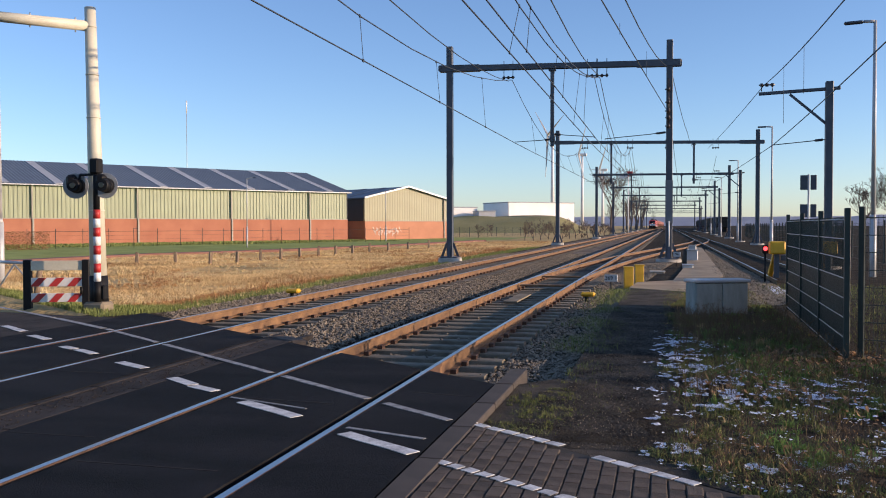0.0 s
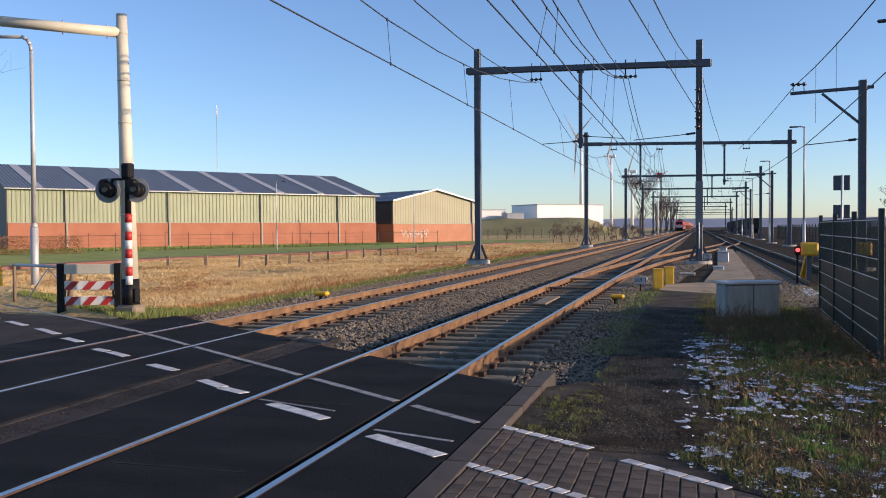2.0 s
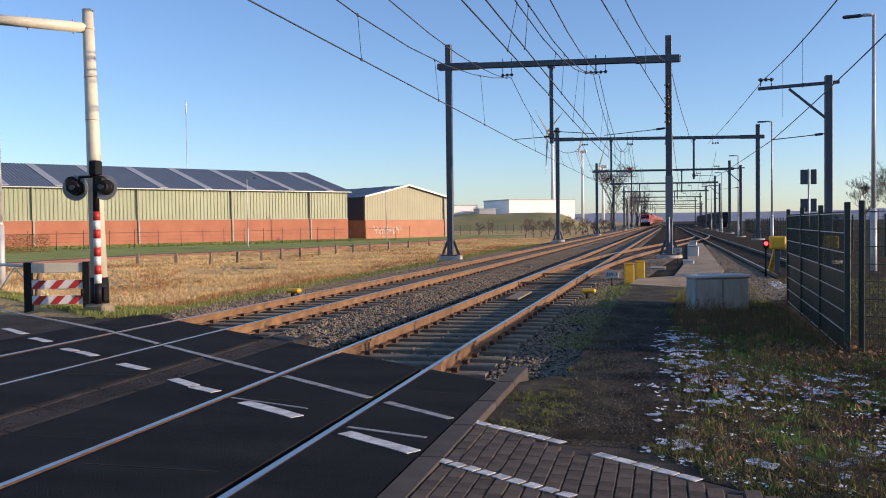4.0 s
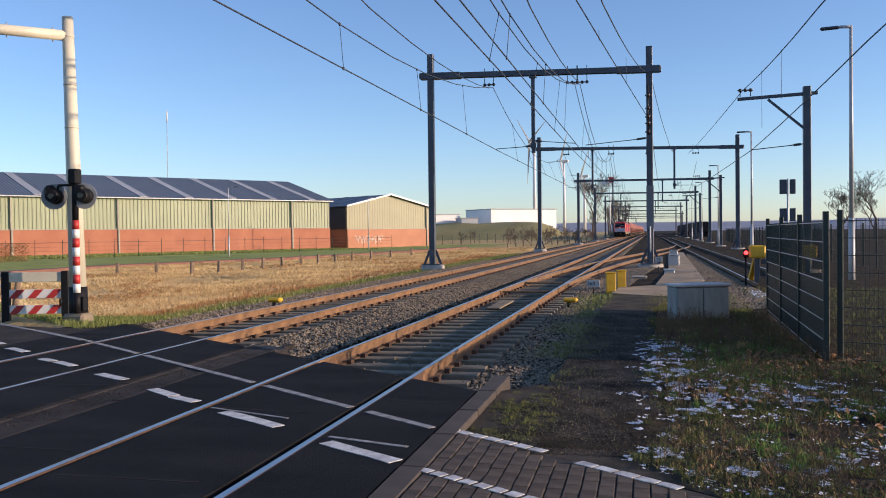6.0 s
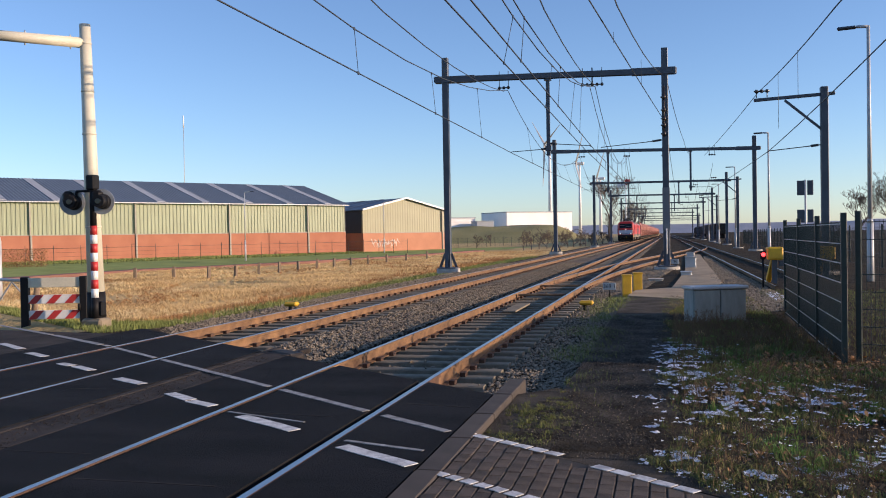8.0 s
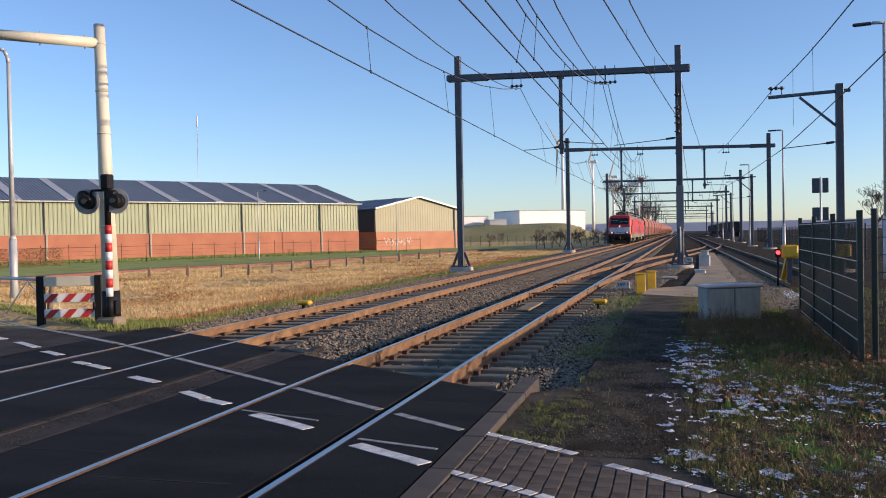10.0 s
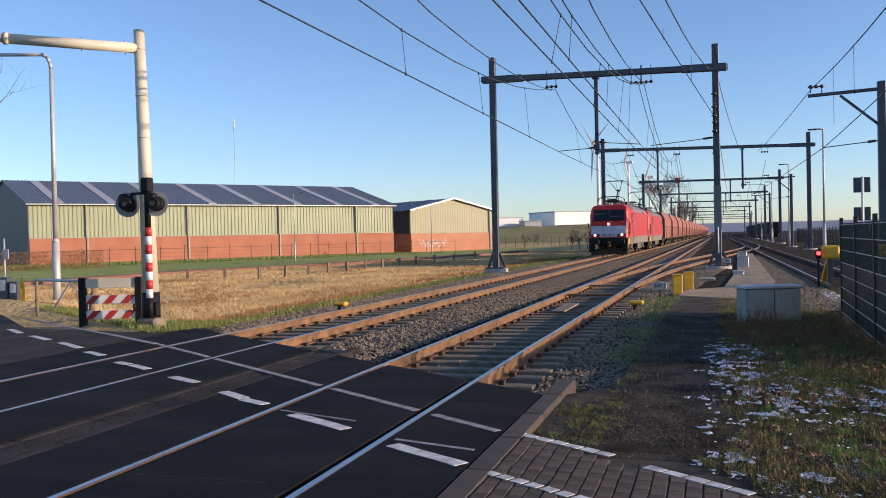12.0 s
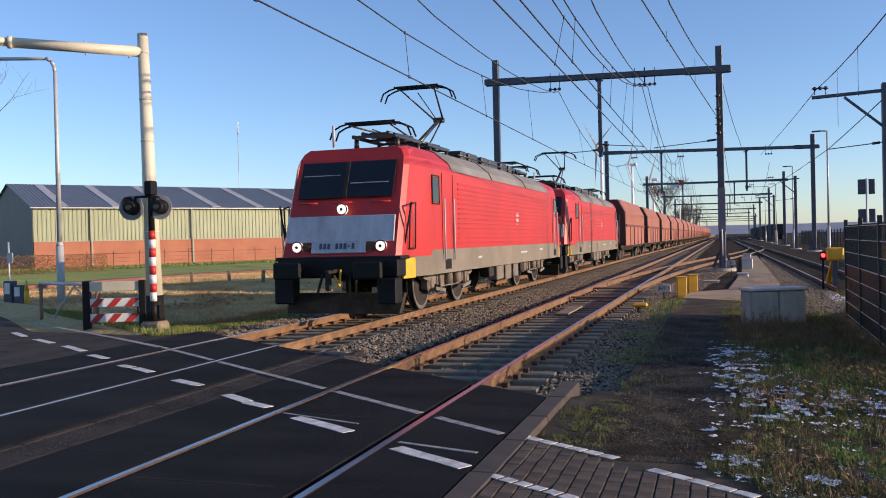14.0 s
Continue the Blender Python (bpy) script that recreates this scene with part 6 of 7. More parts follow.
# ---- distance ----
def tree(x, y, z, h, label, seed, spread=0.5, depth=6):
    thin = 0.00013 * math.hypot(x, y)
    """A bare winter tree: tapered trunk and limbs, and a crown of fine twigs."""
    rg = random.Random(seed)
    t = thing("bare_tree", pose(x, y, z), label, "tree", "bare trees")
    big, fine = ([], []), ([], [])

    def limb(store, a, b, r0, r1, k):
        vs, fs = store
        d = (b - a).normalized()
        u = d.orthogonal().normalized()
        w = d.cross(u)
        n = len(vs)
        for p, r in ((a, r0), (b, r1)):
            for i in range(k):
                q = 2 * math.pi * i / k
                vs.append(tuple(p + (u * math.cos(q) + w * math.sin(q)) * r))
        for i in range(k):
            fs.append((n + i, n + (i + 1) % k, n + k + (i + 1) % k, n + k + i))

    def grow(p, d, ln, r, lev):
        mid = p + d * ln * 0.5 + Vector((rg.uniform(-1, 1), rg.uniform(-1, 1), rg.uniform(-0.4, 0.6))) * ln * 0.08
        e = mid + (d + Vector((rg.uniform(-1, 1), rg.uniform(-1, 1), 0.25)) * 0.18).normalized() * ln * 0.5
        store = big if lev < 3 else fine
        limb(store, p, mid, r, r * 0.82, 6 if lev < 3 else 3)
        limb(store, mid, e, r * 0.82, r * 0.62, 6 if lev < 3 else 3)
        if lev >= depth:
            return
        for i in range(3 if lev < 2 else rg.choice((2, 3, 3))):
            nd = (d + Vector((rg.uniform(-1, 1), rg.uniform(-1, 1), rg.uniform(-0.15, 0.75))) * (spread + 0.1 * lev)).normalized()
            s = e if i < 2 else mid
            grow(s, nd, ln * rg.uniform(0.6, 0.82), max(r * rg.uniform(0.45, 0.62), 0.012, thin), lev + 1)

    grow(Vector((0, 0, -0.3)), Vector((0.03, 0, 1)), h * 0.30, h * 0.022, 0)
    raw("trunk", *big, M["bark"], t)
    raw("crown", *fine, M["bark"], t)
    return t


tree(-15.0, 270, -0.5, 21, "bare winter tree standing beside the line", 3, 0.6, 7)
for i, (x, y, h) in enumerate(((-31, 150, 3.2), (-25, 168, 2.8), (-34, 178, 3.5), (-21, 205, 3.0), (-18, 240, 3.0), (-28, 215, 3.2), (-13, 150, 1.6), (-14, 185, 2.2))):
    tree(x, y, -0.6, h, "low bare shrub in the dry grass", 50 + i, 1.0, 5)
for i in range(14):
    tree(-19.5 + 0.75 * i, 128 + 3.1 * i, -0.6, 3.0 + (i * 7 % 5) * 0.35, "dense dark bramble bush beside the line", 80 + i, 1.5, 5)
mesh_fence("mesh_fence", (-38.0, 158.0), (-13.0, 250.0), -0.7, 1.2, "dark wire fence before the grassy bank", 4.0, 0.3, 3)
tree(33.0, 165, -0.3, 9.5, "rounded bare winter tree beyond the siding fence", 5, 0.75, 7)
tree(37.5, 160, -0.3, 12.5, "bare winter tree beyond the siding fence", 8, 0.7, 7)
tree(-61.5, 60.0, -0.6, 25, "tall bare tree beside the warehouse road", 11, 0.75)
for i, (x, y, h) in enumerate(((-14, 400, 20), (-17, 440, 21), (-13, 460, 19), (-15, 500, 21), (-19, 480, 20), (-12, 540, 20), (-22, 400, 13), (-14, 600, 21), (-13, 360, 15))):
    tree(x, y, -0.5, h, "distant bare tree in the row beside the line", 20 + i, 0.5, 5)


def turbine(x, y, hub, rot, label):
    t = thing("wind_turbine", pose(x, y, 0), label, "wind turbine", "wind turbines")
    bm = BM()
    rod(bm, (0, 0, -1), (0, 0, hub), 2.2, 1.2, 16)
    part("tower", bm, M["whitewall"], t)
    bm = BM()
    box(bm, (1.5, 0, hub + 1), (9, 3.4, 3.6), None, 0.8)
    part("nacelle", bm, M["whitewall"], t)
    bm = BM()
    rod(bm, (-3.5, -1.5, hub + 1), (-5.5, -1.5, hub + 1), 1.6, 0.5, 12)
    part("hub", bm, M["whitewall"], t)
    for k in range(3):
        a = radians(rot + 120 * k)
        bm = BM()
        tip = Vector((-4.5 + 0.4 * math.cos(a), -2, hub + 1)) + Vector((math.cos(a) * 20, -math.cos(a) * 30, math.sin(a))) * 1.0 + Vector((0, 0, math.sin(a) * 42))
        base = Vector((-4.5, -2, hub + 1))
        d = tip - base
        r = bmesh.ops.create_cone(bm, cap_ends=True, segments=6, radius1=1.5, radius2=0.25, depth=d.length)
        bmesh.ops.scale(bm, vec=(1, 0.3, 1), verts=r["verts"])
        bmesh.ops.transform(bm, matrix=Matrix.Translation((base + tip) / 2) @ d.to_track_quat("Z", "Y").to_matrix().to_4x4(), verts=r["verts"])
        part("blade", bm, M["galv"], t)
    return t


turbine(-109, 900, 92, -98, "white wind turbine with grey blades behind the works")
turbine(-101, 1150, 91, 178, "white wind turbine with grey blades far off")
turbine(-77, 1180, 73, 55, "white wind turbine with grey blades far off")

block("works_building", -46.8, 315.6, -0.9, 27, 18, 10.3, M["whitewall"], "white industrial hall in sunshine behind a bank", 40, [(11.5, 2.5, 0.6, 4.0)])
block("works_building", -69.5, 300, -0.9, 12, 8, 8.6, M["whitewall"], "low white works building behind a bank", 35, [(3.0, 4.2, 4.0, 2.0)])
block("works_building", -59.0, 296, -0.9, 6, 6, 7.2, M["skylight"], "small pale works building", 30)


def bank(name, x0, x1, y, w, h, material, label):
    xs = np.linspace(x0, x1, 40)
    prof = [(-w, 0), (-w * 0.5, 0.6), (-w * 0.15, 0.95), (w * 0.2, 1.0), (w, 0.0)]
    vs = []
    for i, x in enumerate(xs):
        k = min(1, i / 6, (39 - i) / 10)
        k = k * k * (3 - 2 * k)
        for dy, z in prof:
            vs.append((x, y + dy, -0.7 + z * h * k * (1 + 0.12 * noise.noise((x * 0.08, dy, 1)))))
    fs = [(i * 5 + j, (i + 1) * 5 + j, (i + 1) * 5 + j + 1, i * 5 + j + 1) for i in range(39) for j in range(4)]
    ob = raw(name, vs, fs, material)
    return tagged(ob, label, "bank", kind="structure")


M["bankgrass"] = mat("bank_grass", (0.36, 0.31, 0.14), (0.22, 0.20, 0.08), 0.95, scale=0.1, fine=3, bump=0.5, dist=0.2)
# ridge colour carries painted haze: blue-grey in place of woodland tones
M["farwood"] = mat("woods_painted_haze", (0.34, 0.36, 0.42), (0.26, 0.29, 0.35), 1.0, scale=0.02, fine=0.4, bump=0)
bank("bank", -75, -18, 268, 14, 5.2, M["bankgrass"], "grassy bank before the works buildings")
bank("bank", -900, 1400, 2600, 60, 26, M["farwood"], "wooded ridge on the horizon, blue-grey haze in its colour")
bank("bank", 200, 1600, 1900, 60, 22, M["farwood"], "ridge on the horizon, blue haze in its colour")

# far yard: dark goods stock and clutter along the lines
for i, (x, y, ln) in enumerate(((14.5, 230, 60), (15.5, 320, 80), (19, 420, 90))):
    t = thing("parked_wagon", pose(x, y, 0), "dark goods wagon parked far along the yard", "freight wagon", "parked wagons")
    bm = BM()
    box(bm, (0, ln / 2, 2.3), (2.9, ln, 2.7), None, 0.2)
    part("body", bm, M["bogie"], t)
    bm = BM()
    box(bm, (0, ln / 2, 0.45), (2.0, ln * 0.95, 1.5), None, 0.1)
    part("underframe", bm, M["black"], t)
SEM = thing("signal_post", pose(-8.8, 235, 0), "thin white signal post with a red and white board", "signal")
bm = BM()
rod(bm, (0, 0, -0.5), (0, 0, 14.2), 0.16, 0.12, 8)
part("post", bm, M["whitewall"], SEM)
bm = BM()
box(bm, (-1.2, 0, 14.4), (2.2, 0.1, 1.2), pose(0, 0, 0, 0, -20, 0), 0.05)
part("board", bm, M["whitewall"], SEM)
bm = BM()
box(bm, (0.4, -0.1, 14.9), (1.3, 0.1, 1.3), None, 0.05)
part("red_board", bm, M["red"], SEM)
for x, y, h in ((-9.2, 170, 5.2),):
    t = thing("light_signal", pose(x, y, 0), "dark railway light signal on a slim post", "signal", "light signals")
    bm = BM()
    rod(bm, (0, 0, -0.5), (0, 0, h), 0.07, seg=8)
    part("post", bm, M["galv"], t)
    bm = BM()
    box(bm, (0, -0.1, h - 0.4), (0.5, 0.25, 1.1), None, 0.1)
    part("head", bm, M["black"], t)
MASTF = thing("radio_mast", pose(-231, 400, 0), "very thin radio mast behind the warehouses", "radio mast")
bm = BM()
rod(bm, (0, 0, 0), (0, 0, 58), 0.16, 0.14, 6)
part("lower_mast", bm, M["galv"], MASTF)
bm = BM()
rod(bm, (0, 0, 58), (0, 0, 64), 0.3, seg=6)
part("mast_tip", bm, M["whitewall"], MASTF)


# ---- grass, weeds, leaves, snow ----
def blades(name, n, place, material, label, category, hmin, hmax, wide, lean=0.35):
    """Single grass blades; place() gives x, y, z and a size factor, or None."""
    vs, fs = [], []
    k = 0
    tries = 0
    while k < n and tries < n * 12:
        tries += 1
        p = place()
        if p is None:
            continue
        x, y, z, f = p
        h = RNG.uniform(hmin, hmax) * f
        w = wide * (0.7 + 0.6 * RNG.random()) * max(1.0, math.hypot(x, y) / 20.0) * 0.5
        a = RNG.uniform(0, math.pi)
        dx, dy = math.cos(a) * w, math.sin(a) * w
        lx, ly = RNG.normal(0, lean) * h, RNG.normal(0, lean) * h
        b = len(vs)
        vs += [(x - dx, y - dy, z - 0.02), (x + dx, y + dy, z - 0.02), (x + dx * 0.7 + lx * 0.4, y + dy * 0.7 + ly * 0.4, z + h * 0.6), (x - dx * 0.7 + lx * 0.4, y - dy * 0.7 + ly * 0.4, z + h * 0.6), (x + lx, y + ly, z + h)]
        fs += [(b, b + 1, b + 2, b + 3), (b + 3, b + 2, b + 4)]
        k += 1
    return tagged(raw(name, vs, fs, material), label, category, kind="stuff")


def in_field():
    """Dry meadow between the road, the line and the cycle path."""
    r = 16 + 105 * RNG.random() ** 1.6
    a = radians(RNG.uniform(5, 52))
    x, y = -r * math.sin(a), r * math.cos(a)
    if x > -10.6 - 0.0 * y or road_d(x, y) < 6.4 - 0.15 * (x + 11) * 0 or y < 14.5:
        return None
    if x < path_x(y) + 0.9:
        return None
    if x > -11.8 and RNG.random() < 0.7:
        return None
    c = noise.noise((x * 0.16, y * 0.16, 5))
    if c < -0.28 and RNG.random() < 0.6:
        return None
    edge = min(1.0, (-10.3 - x) / 4.0 + 0.25)
    return x, y, ground_z(x, y), (0.75 + 0.7 * c) * edge * (1.0 if y < 45 else 0.7)


blades("dry_grass", 170000, in_field, M["grass"], "tall dry yellow-brown winter grass in the field", "grass", 0.06, 0.20, 0.010, 1.2)


def tufts(name, n, place, material, label, category, per, hmin, hmax, wide, splay=0.6):
    """Tufts of curved blades that fan out from one root; place() gives x, y, z and a size factor, or None."""
    vs, fs = [], []
    k = tries = 0
    while k < n and tries < n * 40:
        tries += 1
        p = place()
        if p is None:
            continue
        k += 1
        x, y, z, f = p
        size = RNG.uniform(hmin, hmax) * f
        far = max(1.0, math.hypot(x, y) / 20.0)
        for _ in range(per):
            a, o = RNG.uniform(0, 6.28), abs(RNG.normal(0, splay))
            h = size * RNG.uniform(0.4, 1.0)
            w = wide * RNG.uniform(0.6, 1.2) * far * 0.5
            rx, ry = x + RNG.normal(0, 0.3) * size, y + RNG.normal(0, 0.3) * size
            cx, cy, sx, sy = math.cos(a), math.sin(a), -math.sin(a) * w, math.cos(a) * w
            o1, o2 = o * h * 0.35, o * h
            b = len(vs)
            vs += [(rx - sx, ry - sy, z - 0.02), (rx + sx, ry + sy, z - 0.02), (rx + cx * o1 + sx * 0.8, ry + cy * o1 + sy * 0.8, z + h * 0.65), (rx + cx * o1 - sx * 0.8, ry + cy * o1 - sy * 0.8, z + h * 0.65), (rx + cx * o2, ry + cy * o2, z + h * (1.0 - 0.25 * min(1.0, o)))]
            fs += [(b, b + 1, b + 2, b + 3), (b + 3, b + 2, b + 4)]
    return tagged(raw(name, vs, fs, material), label, category, kind="stuff")


M["rustgrass"] = mat("rusty_brown_grass", (0.50, 0.27, 0.11), (0.25, 0.11, 0.05), 0.8, scale=0.5, fine=3, bump=0, rand=0.2, spread=0.2, spec=0.2)
M["paleold"] = mat("bleached_grass", (0.80, 0.64, 0.36), (0.50, 0.36, 0.17), 0.8, scale=0.5, fine=3, bump=0, rand=0.2, spread=0.2, spec=0.2)


def clump_field(seed, cut):
    def f():
        p = in_field()
        return None if p is None or noise.noise((p[0] * 0.22, p[1] * 0.12, seed)) < cut else p
    return f


def rust_strip():
    """The rusty sedge strip below the ballast shoulder."""
    y = 19 + 60 * RNG.random() ** 1.4
    x = -12.2 - 0.02 * y + RNG.normal(0, 0.7)
    return None if x > -11.2 or noise.noise((x * 0.3, y * 0.15, 21)) < -0.2 else (x, y, ground_z(x, y), 1.0)


tufts("grass_tufts", 2600, clump_field(71, 0.12), M["paleold"], "bleached straw-coloured grass tufts in the field", "grass", 26, 0.12, 0.34, 0.010, 0.9)
tufts("grass_tufts", 1300, clump_field(83, 0.2), M["rustgrass"], "rusty brown grass tufts in the field", "grass", 24, 0.10, 0.30, 0.010, 0.7)
tufts("grass_tufts", 1000, rust_strip, M["rustgrass"], "rusty sedge along the foot of the ballast", "grass", 26, 0.12, 0.30, 0.008, 0.5)


def near_road():
    x = RNG.uniform(-17.5, -9.2)
    y = on_d(x, RNG.uniform(5.25, 7.8))[1]
    if x > -9.9 or y < 13.2:
        return None
    return x, y, ground_z(x, y), 1.0


blades("green_grass", 16000, near_road, M["green"], "short green grass along the road edge", "grass", 0.04, 0.13, 0.012)


def lawn():
    u, v = RNG.uniform(0, 1), RNG.uniform(1, 16)
    p = Vector((-70.0, 60.0)).lerp(Vector((-36.0, 122.0)), u) + Vector((-0.877, 0.48)) * v
    return p.x, p.y, -0.6, 1.0


blades("lawn_grass", 14000, lawn, M["green"], "green lawn before the warehouse", "grass", 0.08, 0.2, 0.02)


def track_edge():
    y = 14 + 60 * RNG.random() ** 1.5
    x = RNG.uniform(-11.8, -9.95)
    return None if road_d(x, y) < 6.2 else (x, y, ground_z(x, y), 0.5 + (-9.9 - x) * 0.3)


blades("edge_grass", 14000, track_edge, M["green"], "low green and dry grass beside the ballast", "grass", 0.05, 0.2, 0.012)


def on_verge(x, y):
    if x < 0.06 + 0.22 * noise.noise((0, y * 0.9, 44)) + 0.4 * noise.noise((x * 2.2, y * 2.2, 45)) + 0.2 * noise.noise((x * 9, y * 9, 46)) or road_d(x, y) < 4.86 or y > 24 or x > 9:
        return False
    if y > 12 - (x - 2.4) * 0.4 and x > 2.2:
        return False
    if abs(x - 1.0) < 0.66 and abs(y - 17.95) < 0.4:
        return False
    return True


def verge_at(thresh, seed, size, ymax=24.0):
    def f():
        y = 4.6 + (ymax - 4.6) * RNG.random() ** 1.5
        x = RNG.uniform(-0.25, 6.5)
        if not on_verge(x, y) or noise.noise((x * 1.1, y * 0.9, seed)) < thresh:
            return None
        return x, y, -0.11 if road_d(x, y) > 5.6 else -0.07, size
    return f


blades("verge_grass", 85000, verge_at(-0.24, 2, 1.0), M["green"], "patchy green grass on the verge", "grass", 0.015, 0.06, 0.007, 0.8)
blades("verge_dry_grass", 3500, verge_at(0.08, 7, 1.0), M["grass"], "short dry grass on the verge", "grass", 0.02, 0.08, 0.005, 0.6)
blades("withered_weeds", 20000, verge_at(-0.3, 12, 1.0), M["weed"], "brown withered weed stalks on the verge", "weeds", 0.02, 0.13, 0.004, 0.5)


def verge_clump(seed, cut, low):
    """Where tufts stand: denser along the paving and by the fence corner."""
    def f():
        if RNG.random() < 0.45:
            x = RNG.uniform(-0.2, 4.5)
            y = on_d(x, 5.0 + 1.3 * RNG.random() ** 1.5)[1]
        else:
            x, y = RNG.uniform(0.0, 4.0), RNG.uniform(6.2, 17.5)
        c = noise.noise((x * 1.3, y * 1.0, seed)) + (0.35 if abs(x - 1.7) < 0.9 and 10.5 < y < 13 else 0.0)
        return (x, y, -0.1, low) if on_verge(x, y) and c > cut else None
    return f


M["olive"] = mat("olive_grass_blades", (0.16, 0.17, 0.055), (0.055, 0.062, 0.024), 0.8, scale=0.9, fine=5, bump=0, rand=0.4, spec=0.2)
M["fresh"] = mat("fresh_grass_blades", (0.14, 0.25, 0.05), (0.05, 0.10, 0.022), 0.75, scale=0.9, fine=5, bump=0, rand=0.4, spec=0.25)
tufts("verge_tufts", 1100, verge_clump(3, 0.0, 1.0), M["olive"], "olive and straw grass tufts on the verge", "grass", 34, 0.04, 0.13, 0.006, 0.8)
tufts("verge_tufts", 750, verge_clump(14, 0.1, 1.0), M["fresh"], "fresh green grass tufts on the verge", "grass", 34, 0.04, 0.12, 0.006, 0.9)
tufts("verge_tufts", 220, verge_clump(27, 0.1, 1.0), M["grass"], "dry straw tufts on the verge", "grass", 22, 0.04, 0.13, 0.004, 0.7)
tufts("verge_tufts", 900, verge_clump(39, -0.05, 1.0), M["weed"], "dark brown matted weeds on the verge", "weeds", 26, 0.03, 0.11, 0.005, 0.9)


tufts("path_tufts", 90, lambda: (RNG.normal(-1.12, 0.16), RNG.normal(8.15, 0.45), -0.07, 1.0), M["olive"], "low grass patch at the end of the kerb", "grass", 30, 0.03, 0.09, 0.005, 0.9)


def stalks(name, n, place, material, label, hmin, hmax):
    """Dry branching weed stalks with small seed heads."""
    vs, fs = [], []

    def twig(a, b, r):
        d = (b - a).normalized()
        u = d.orthogonal().normalized()
        w = d.cross(u)
        k = len(vs)
        for q in (0, 2.09, 4.19):
            o = (u * math.cos(q) + w * math.sin(q)) * r
            vs.append(tuple(a + o))
            vs.append(tuple(b + o * 0.6))
        for i in range(3):
            j = (i + 1) % 3
            fs.append((k + 2 * i, k + 2 * j, k + 2 * j + 1, k + 2 * i + 1))

    k = tries = 0
    while k < n and tries < n * 40:
        tries += 1
        p = place()
        if p is None:
            continue
        k += 1
        h = RNG.uniform(hmin, hmax)
        base = Vector((p[0], p[1], p[2] - 0.03))
        top = base + Vector((RNG.normal(0, 0.12) * h, RNG.normal(0, 0.12) * h, h))
        twig(base, top, 0.0035)
        for _ in range(int(RNG.integers(5, 11))):
            u = RNG.uniform(0.3, 0.98)
            a = base.lerp(top, u)
            q = RNG.uniform(0, 6.28)
            b = a + Vector((math.cos(q), math.sin(q), RNG.uniform(0.6, 1.4))) * h * RNG.uniform(0.08, 0.22) * (1.2 - 0.6 * u)
            twig(a, b, 0.002)
            twig(b, b + (b - a).normalized() * 0.018, 0.005)
    return tagged(raw(name, vs, fs, material), label, "weeds", kind="stuff")


def stalk_at():
    u = RNG.random()
    if u < 0.55:
        x, y = RNG.uniform(0.15, 2.3), RNG.uniform(12.0, 17.5)
    elif u < 0.8:
        x, y = RNG.uniform(0.1, 3.5), RNG.uniform(8.5, 12.0)
    else:
        x = RNG.uniform(0.1, 3.0)
        y = on_d(x, RNG.uniform(5.0, 6.6))[1]
    return (x, y, -0.1) if on_verge(x, y) and noise.noise((x * 0.9, y * 0.9, 91)) > -0.15 else None


stalks("weed_stalks", 620, stalk_at, M["weed"], "dry brown branching weed stalks on the verge", 0.10, 0.34)
stalks("weed_stalks", 3, lambda: (1.24 + RNG.normal(0, 0.02), 7.85, -0.1), M["bark"], "one tall dry weed stalk beside the paving", 0.34, 0.42)


def behind_fence():
    x, y = RNG.uniform(2.6, 9), RNG.uniform(12.3, 27)
    return None if y < 12.5 - (x - 2.4) * 0.4 else (x, y, -0.12, 1.0)


blades("fence_weeds", 12000, behind_fence, M["green"], "low mixed grass behind the fence", "grass", 0.03, 0.10, 0.006, 0.7)


def by_cabinet():
    x, y = RNG.uniform(0.2, 2.2), RNG.uniform(14.0, 17.6)
    return x, y, -0.12, 1.0


blades("cabinet_weeds", 2600, by_cabinet, M["weed"], "tangled brown weeds before the cabinet", "weeds", 0.06, 0.26, 0.005, 0.35)


def path_edge():
    y = RNG.uniform(7.2, 24)
    x = -1.15 + RNG.normal(0, 0.28) + (0.12 if y < 9 else 0)
    if RNG.random() < 0.25:
        u = RNG.random()
        x, y = -1.35 + 1.7 * u + RNG.normal(0, 0.05), 7.12 - 1.0 * u + RNG.normal(0.1, 0.06)
    return None if road_d(x, y) < 4.76 or noise.noise((x, y * 0.5, 9)) < -0.1 else (x, y, -0.09, 0.7)


blades("path_edge_grass", 4500, path_edge, M["green"], "sparse grass at the edges of the path", "grass", 0.03, 0.11, 0.005, 0.5)


def flakes(name, n, place, material, label, category, r0, r1, lift, tilt=0.0):
    """Thin ragged patches lying on the ground."""
    vs, fs = [], []
    k = tries = 0
    while k < n and tries < n * 40:
        tries += 1
        p = place()
        if p is None:
            continue
        r = RNG.uniform(r0, r1)
        m = 6
        b = len(vs)
        a0 = RNG.uniform(0, 6.28)
        sx, sy = RNG.normal(0, tilt), RNG.normal(0, tilt)
        vs.append((p[0], p[1], p[2] + lift))
        for i in range(m):
            a = a0 + 2 * math.pi * i / m
            q = r * RNG.uniform(0.5, 1.25)
            cx, cy = math.cos(a) * q * 1.4, math.sin(a) * q
            vs.append((p[0] + cx, p[1] + cy, p[2] + (0.0 if tilt == 0 else lift) + sx * cx + sy * cy))
        fs += [(b, b + 1 + i, b + 1 + (i + 1) % m) for i in range(m)]
        k += 1
    return tagged(raw(name, vs, fs, material), label, category, kind="stuff")


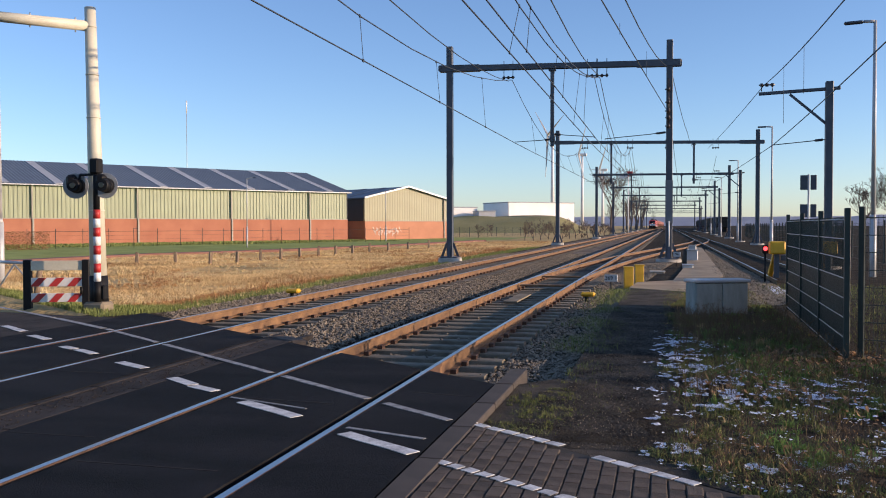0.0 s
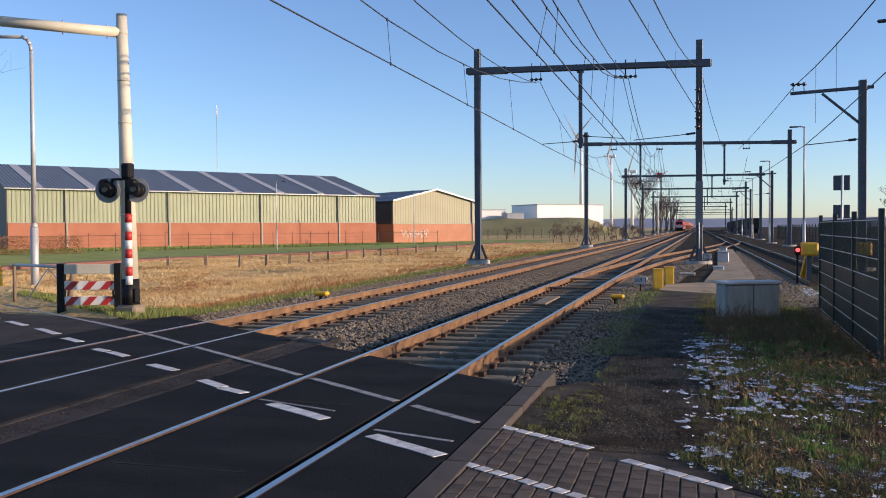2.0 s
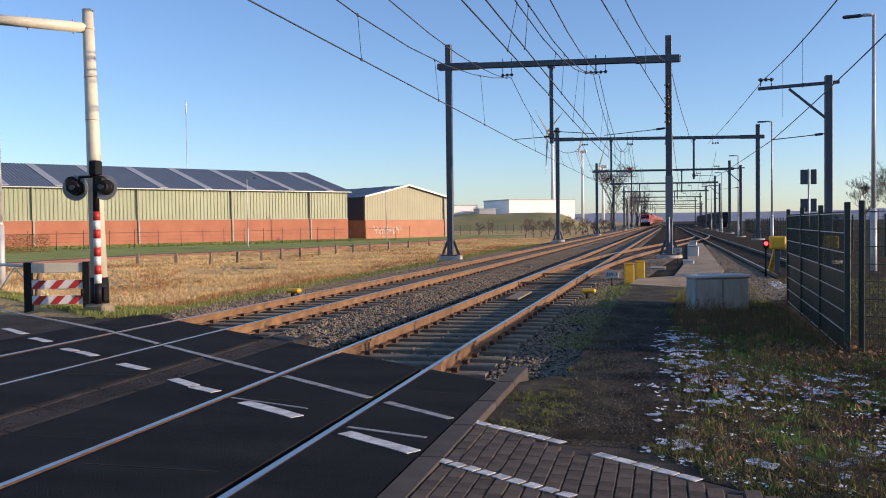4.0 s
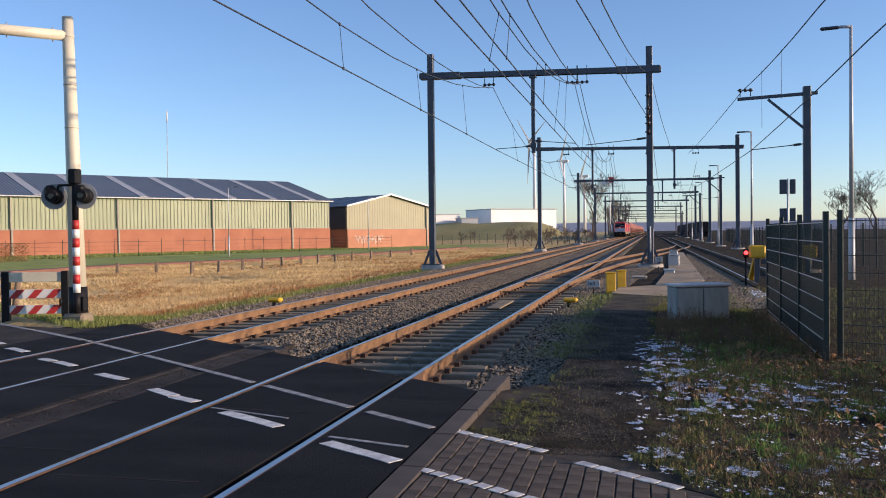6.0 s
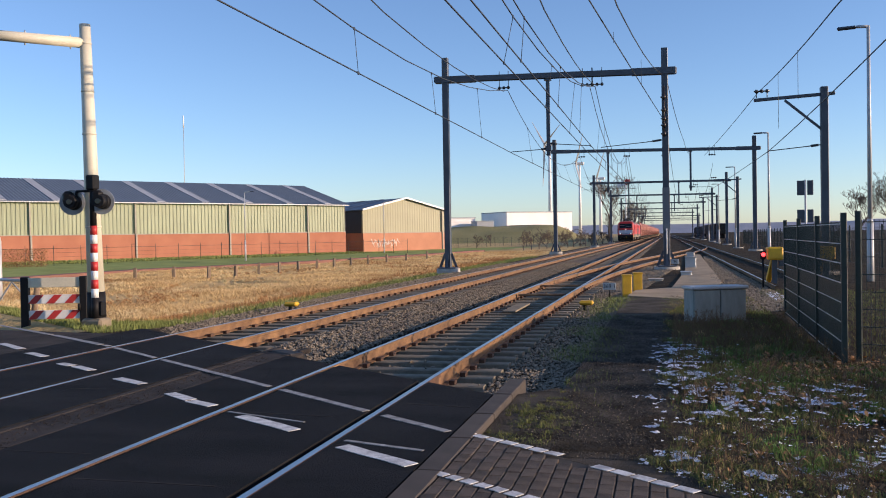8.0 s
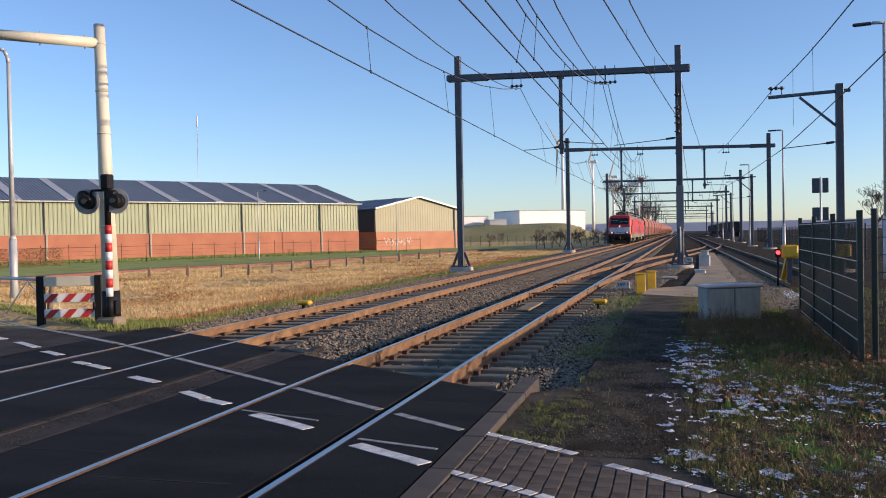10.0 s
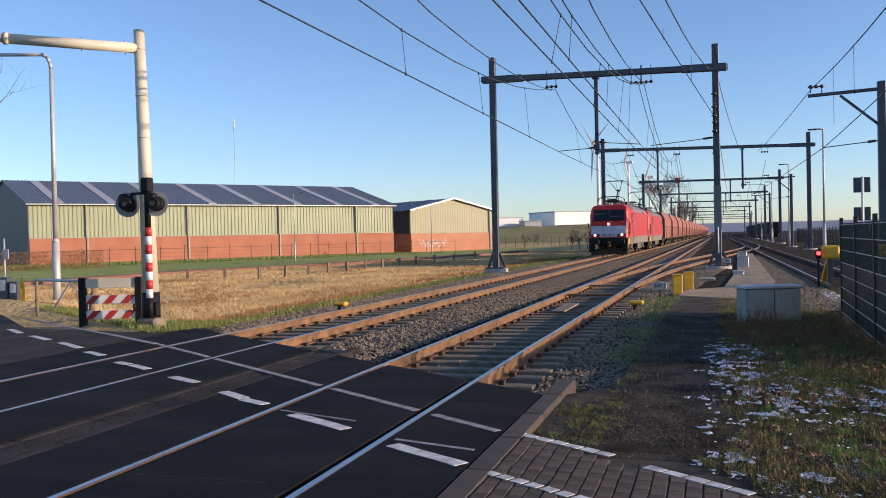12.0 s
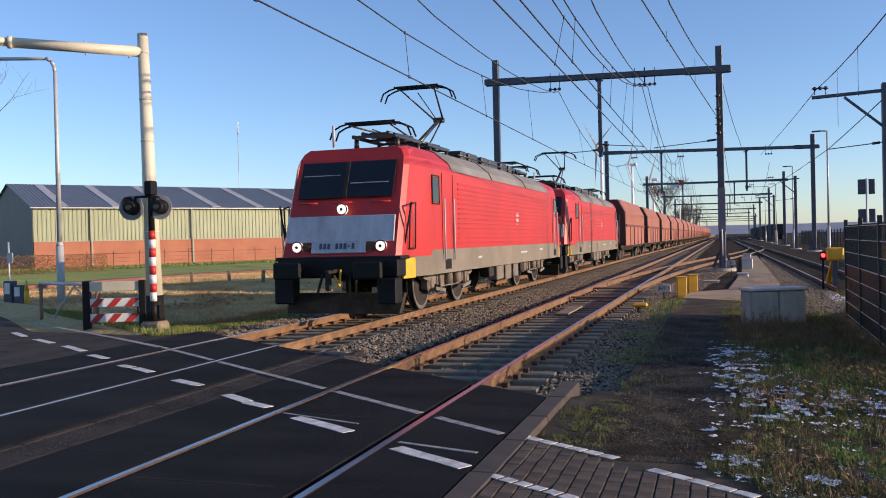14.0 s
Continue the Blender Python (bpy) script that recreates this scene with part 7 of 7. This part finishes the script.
SNOW = ((-0.02, 12.9, 0.32, 0.9), (0.2, 12.1, 0.4, 0.9), (0.15, 11.0, 0.35, 0.5), (0.05, 8.85, 0.30, 0.6), (0.75, 9.5, 0.42, 0.7), (0.62, 8.8, 0.3, 0.4), (1.32, 9.2, 0.35, 0.45), (1.82, 9.4, 0.4, 0.7),
        (-0.05, 7.45, 0.22, 0.5), (0.4, 6.62, 0.32, 0.35), (0.88, 6.5, 0.35, 0.35), (1.3, 6.7, 0.3, 0.35), (2.3, 7.4, 0.4, 0.4), (0.2, 10.1, 0.3, 0.5))


def snow_at():
    """Leftover snow lies in ragged drifts along the path and between the tufts."""
    cx, cy, r, ry = SNOW[int(RNG.integers(0, len(SNOW)))]
    x, y = cx + RNG.normal(0, r * 0.7), cy + RNG.normal(0, ry * 0.8)
    if road_d(x, y) < 4.9 or x < -0.3 or not on_verge(x + 0.12, y):
        return None
    c = 0.8 * noise.noise((x * 4.0, y * 3.0, 31)) + 0.7 * noise.noise((x * 11, y * 9, 4)) + 0.4 * noise.noise((x * 28, y * 28, 6))
    return None if c < 0.26 else (x, y, -0.07 if road_d(x, y) > 5.6 else -0.05)


flakes("snow_patches", 17000, snow_at, M["snow"], "thin patches of leftover snow on the verge", "snow", 0.004, 0.0135, 0.008, 0.25)


def snow_siding():
    y = RNG.uniform(19.5, 62)
    x = 2.72 + 0.009 * (y - 20) + abs(RNG.normal(0, 0.22))
    return None if noise.noise((x * 2, y * 0.6, 8)) < -0.15 or 3.6 < x else (x, y, -0.215 if y > 26 else -0.12)


flakes("snow_patches", 9000, snow_siding, M["snow"], "band of snow beside the siding rail", "snow", 0.02, 0.07, 0.03)
M["leaf"] = mat("dead_leaf", (0.30, 0.16, 0.07), (0.12, 0.06, 0.03), 0.8, scale=9, fine=60, bump=0, rand=0.6)


def leaf_at():
    x, y = RNG.uniform(0.2, 5), 4.8 + 7.5 * RNG.random()
    return (x, y, -0.07) if on_verge(x, y) and noise.noise((x * 0.7, y * 0.7, 60)) > -0.05 else None


flakes("dead_leaves", 1300, leaf_at, M["leaf"], "curled brown dead leaves on the verge", "leaves", 0.008, 0.024, 0.02, 0.6)
flakes("dead_leaves", 700, lambda: (RNG.normal(2.0, 0.35), RNG.normal(12.1, 0.35), -0.08), M["leaf"], "drift of brown leaves by the fence corner", "leaves", 0.012, 0.03, 0.02, 0.5)

# clipped hedge at the end of the warehouse
HED = thing("hedge", pose(-60, 66, -0.6, 0, 0, 52), "clipped brown beech hedge beside the warehouse", "hedge")
vs, fs = [], []
for i in range(9000):
    p = (RNG.uniform(-7, 7), RNG.uniform(-0.6, 0.6), RNG.uniform(0.0, 1.7))
    a, s = RNG.uniform(0, 6.28), RNG.uniform(0.05, 0.12)
    b = len(vs)
    vs += [p, (p[0] + math.cos(a) * s, p[1] + math.sin(a) * s, p[2] + RNG.uniform(-s, s)), (p[0] - math.sin(a) * s, p[1] + math.cos(a) * s, p[2] + RNG.uniform(0, s))]
    fs.append((b, b + 1, b + 2))
raw("foliage", vs, fs, M["leaf"], HED)


def train_y(t):
    return 16.05 + 29.0 * (14 - t) - 0.225 * (196 - t * t)


def motions():
    for ob, off in TRAIN:
        rows = []
        for t in [i * 0.5 for i in range(29)]:
            y = train_y(t) + off
            rows.append((t, pose(track_a(y + 3), y, 0, 0, 0, -math.degrees(math.atan((track_a(y + 15) - track_a(y + 3)) / 12)))))
        walk(ob, rows)


motions()
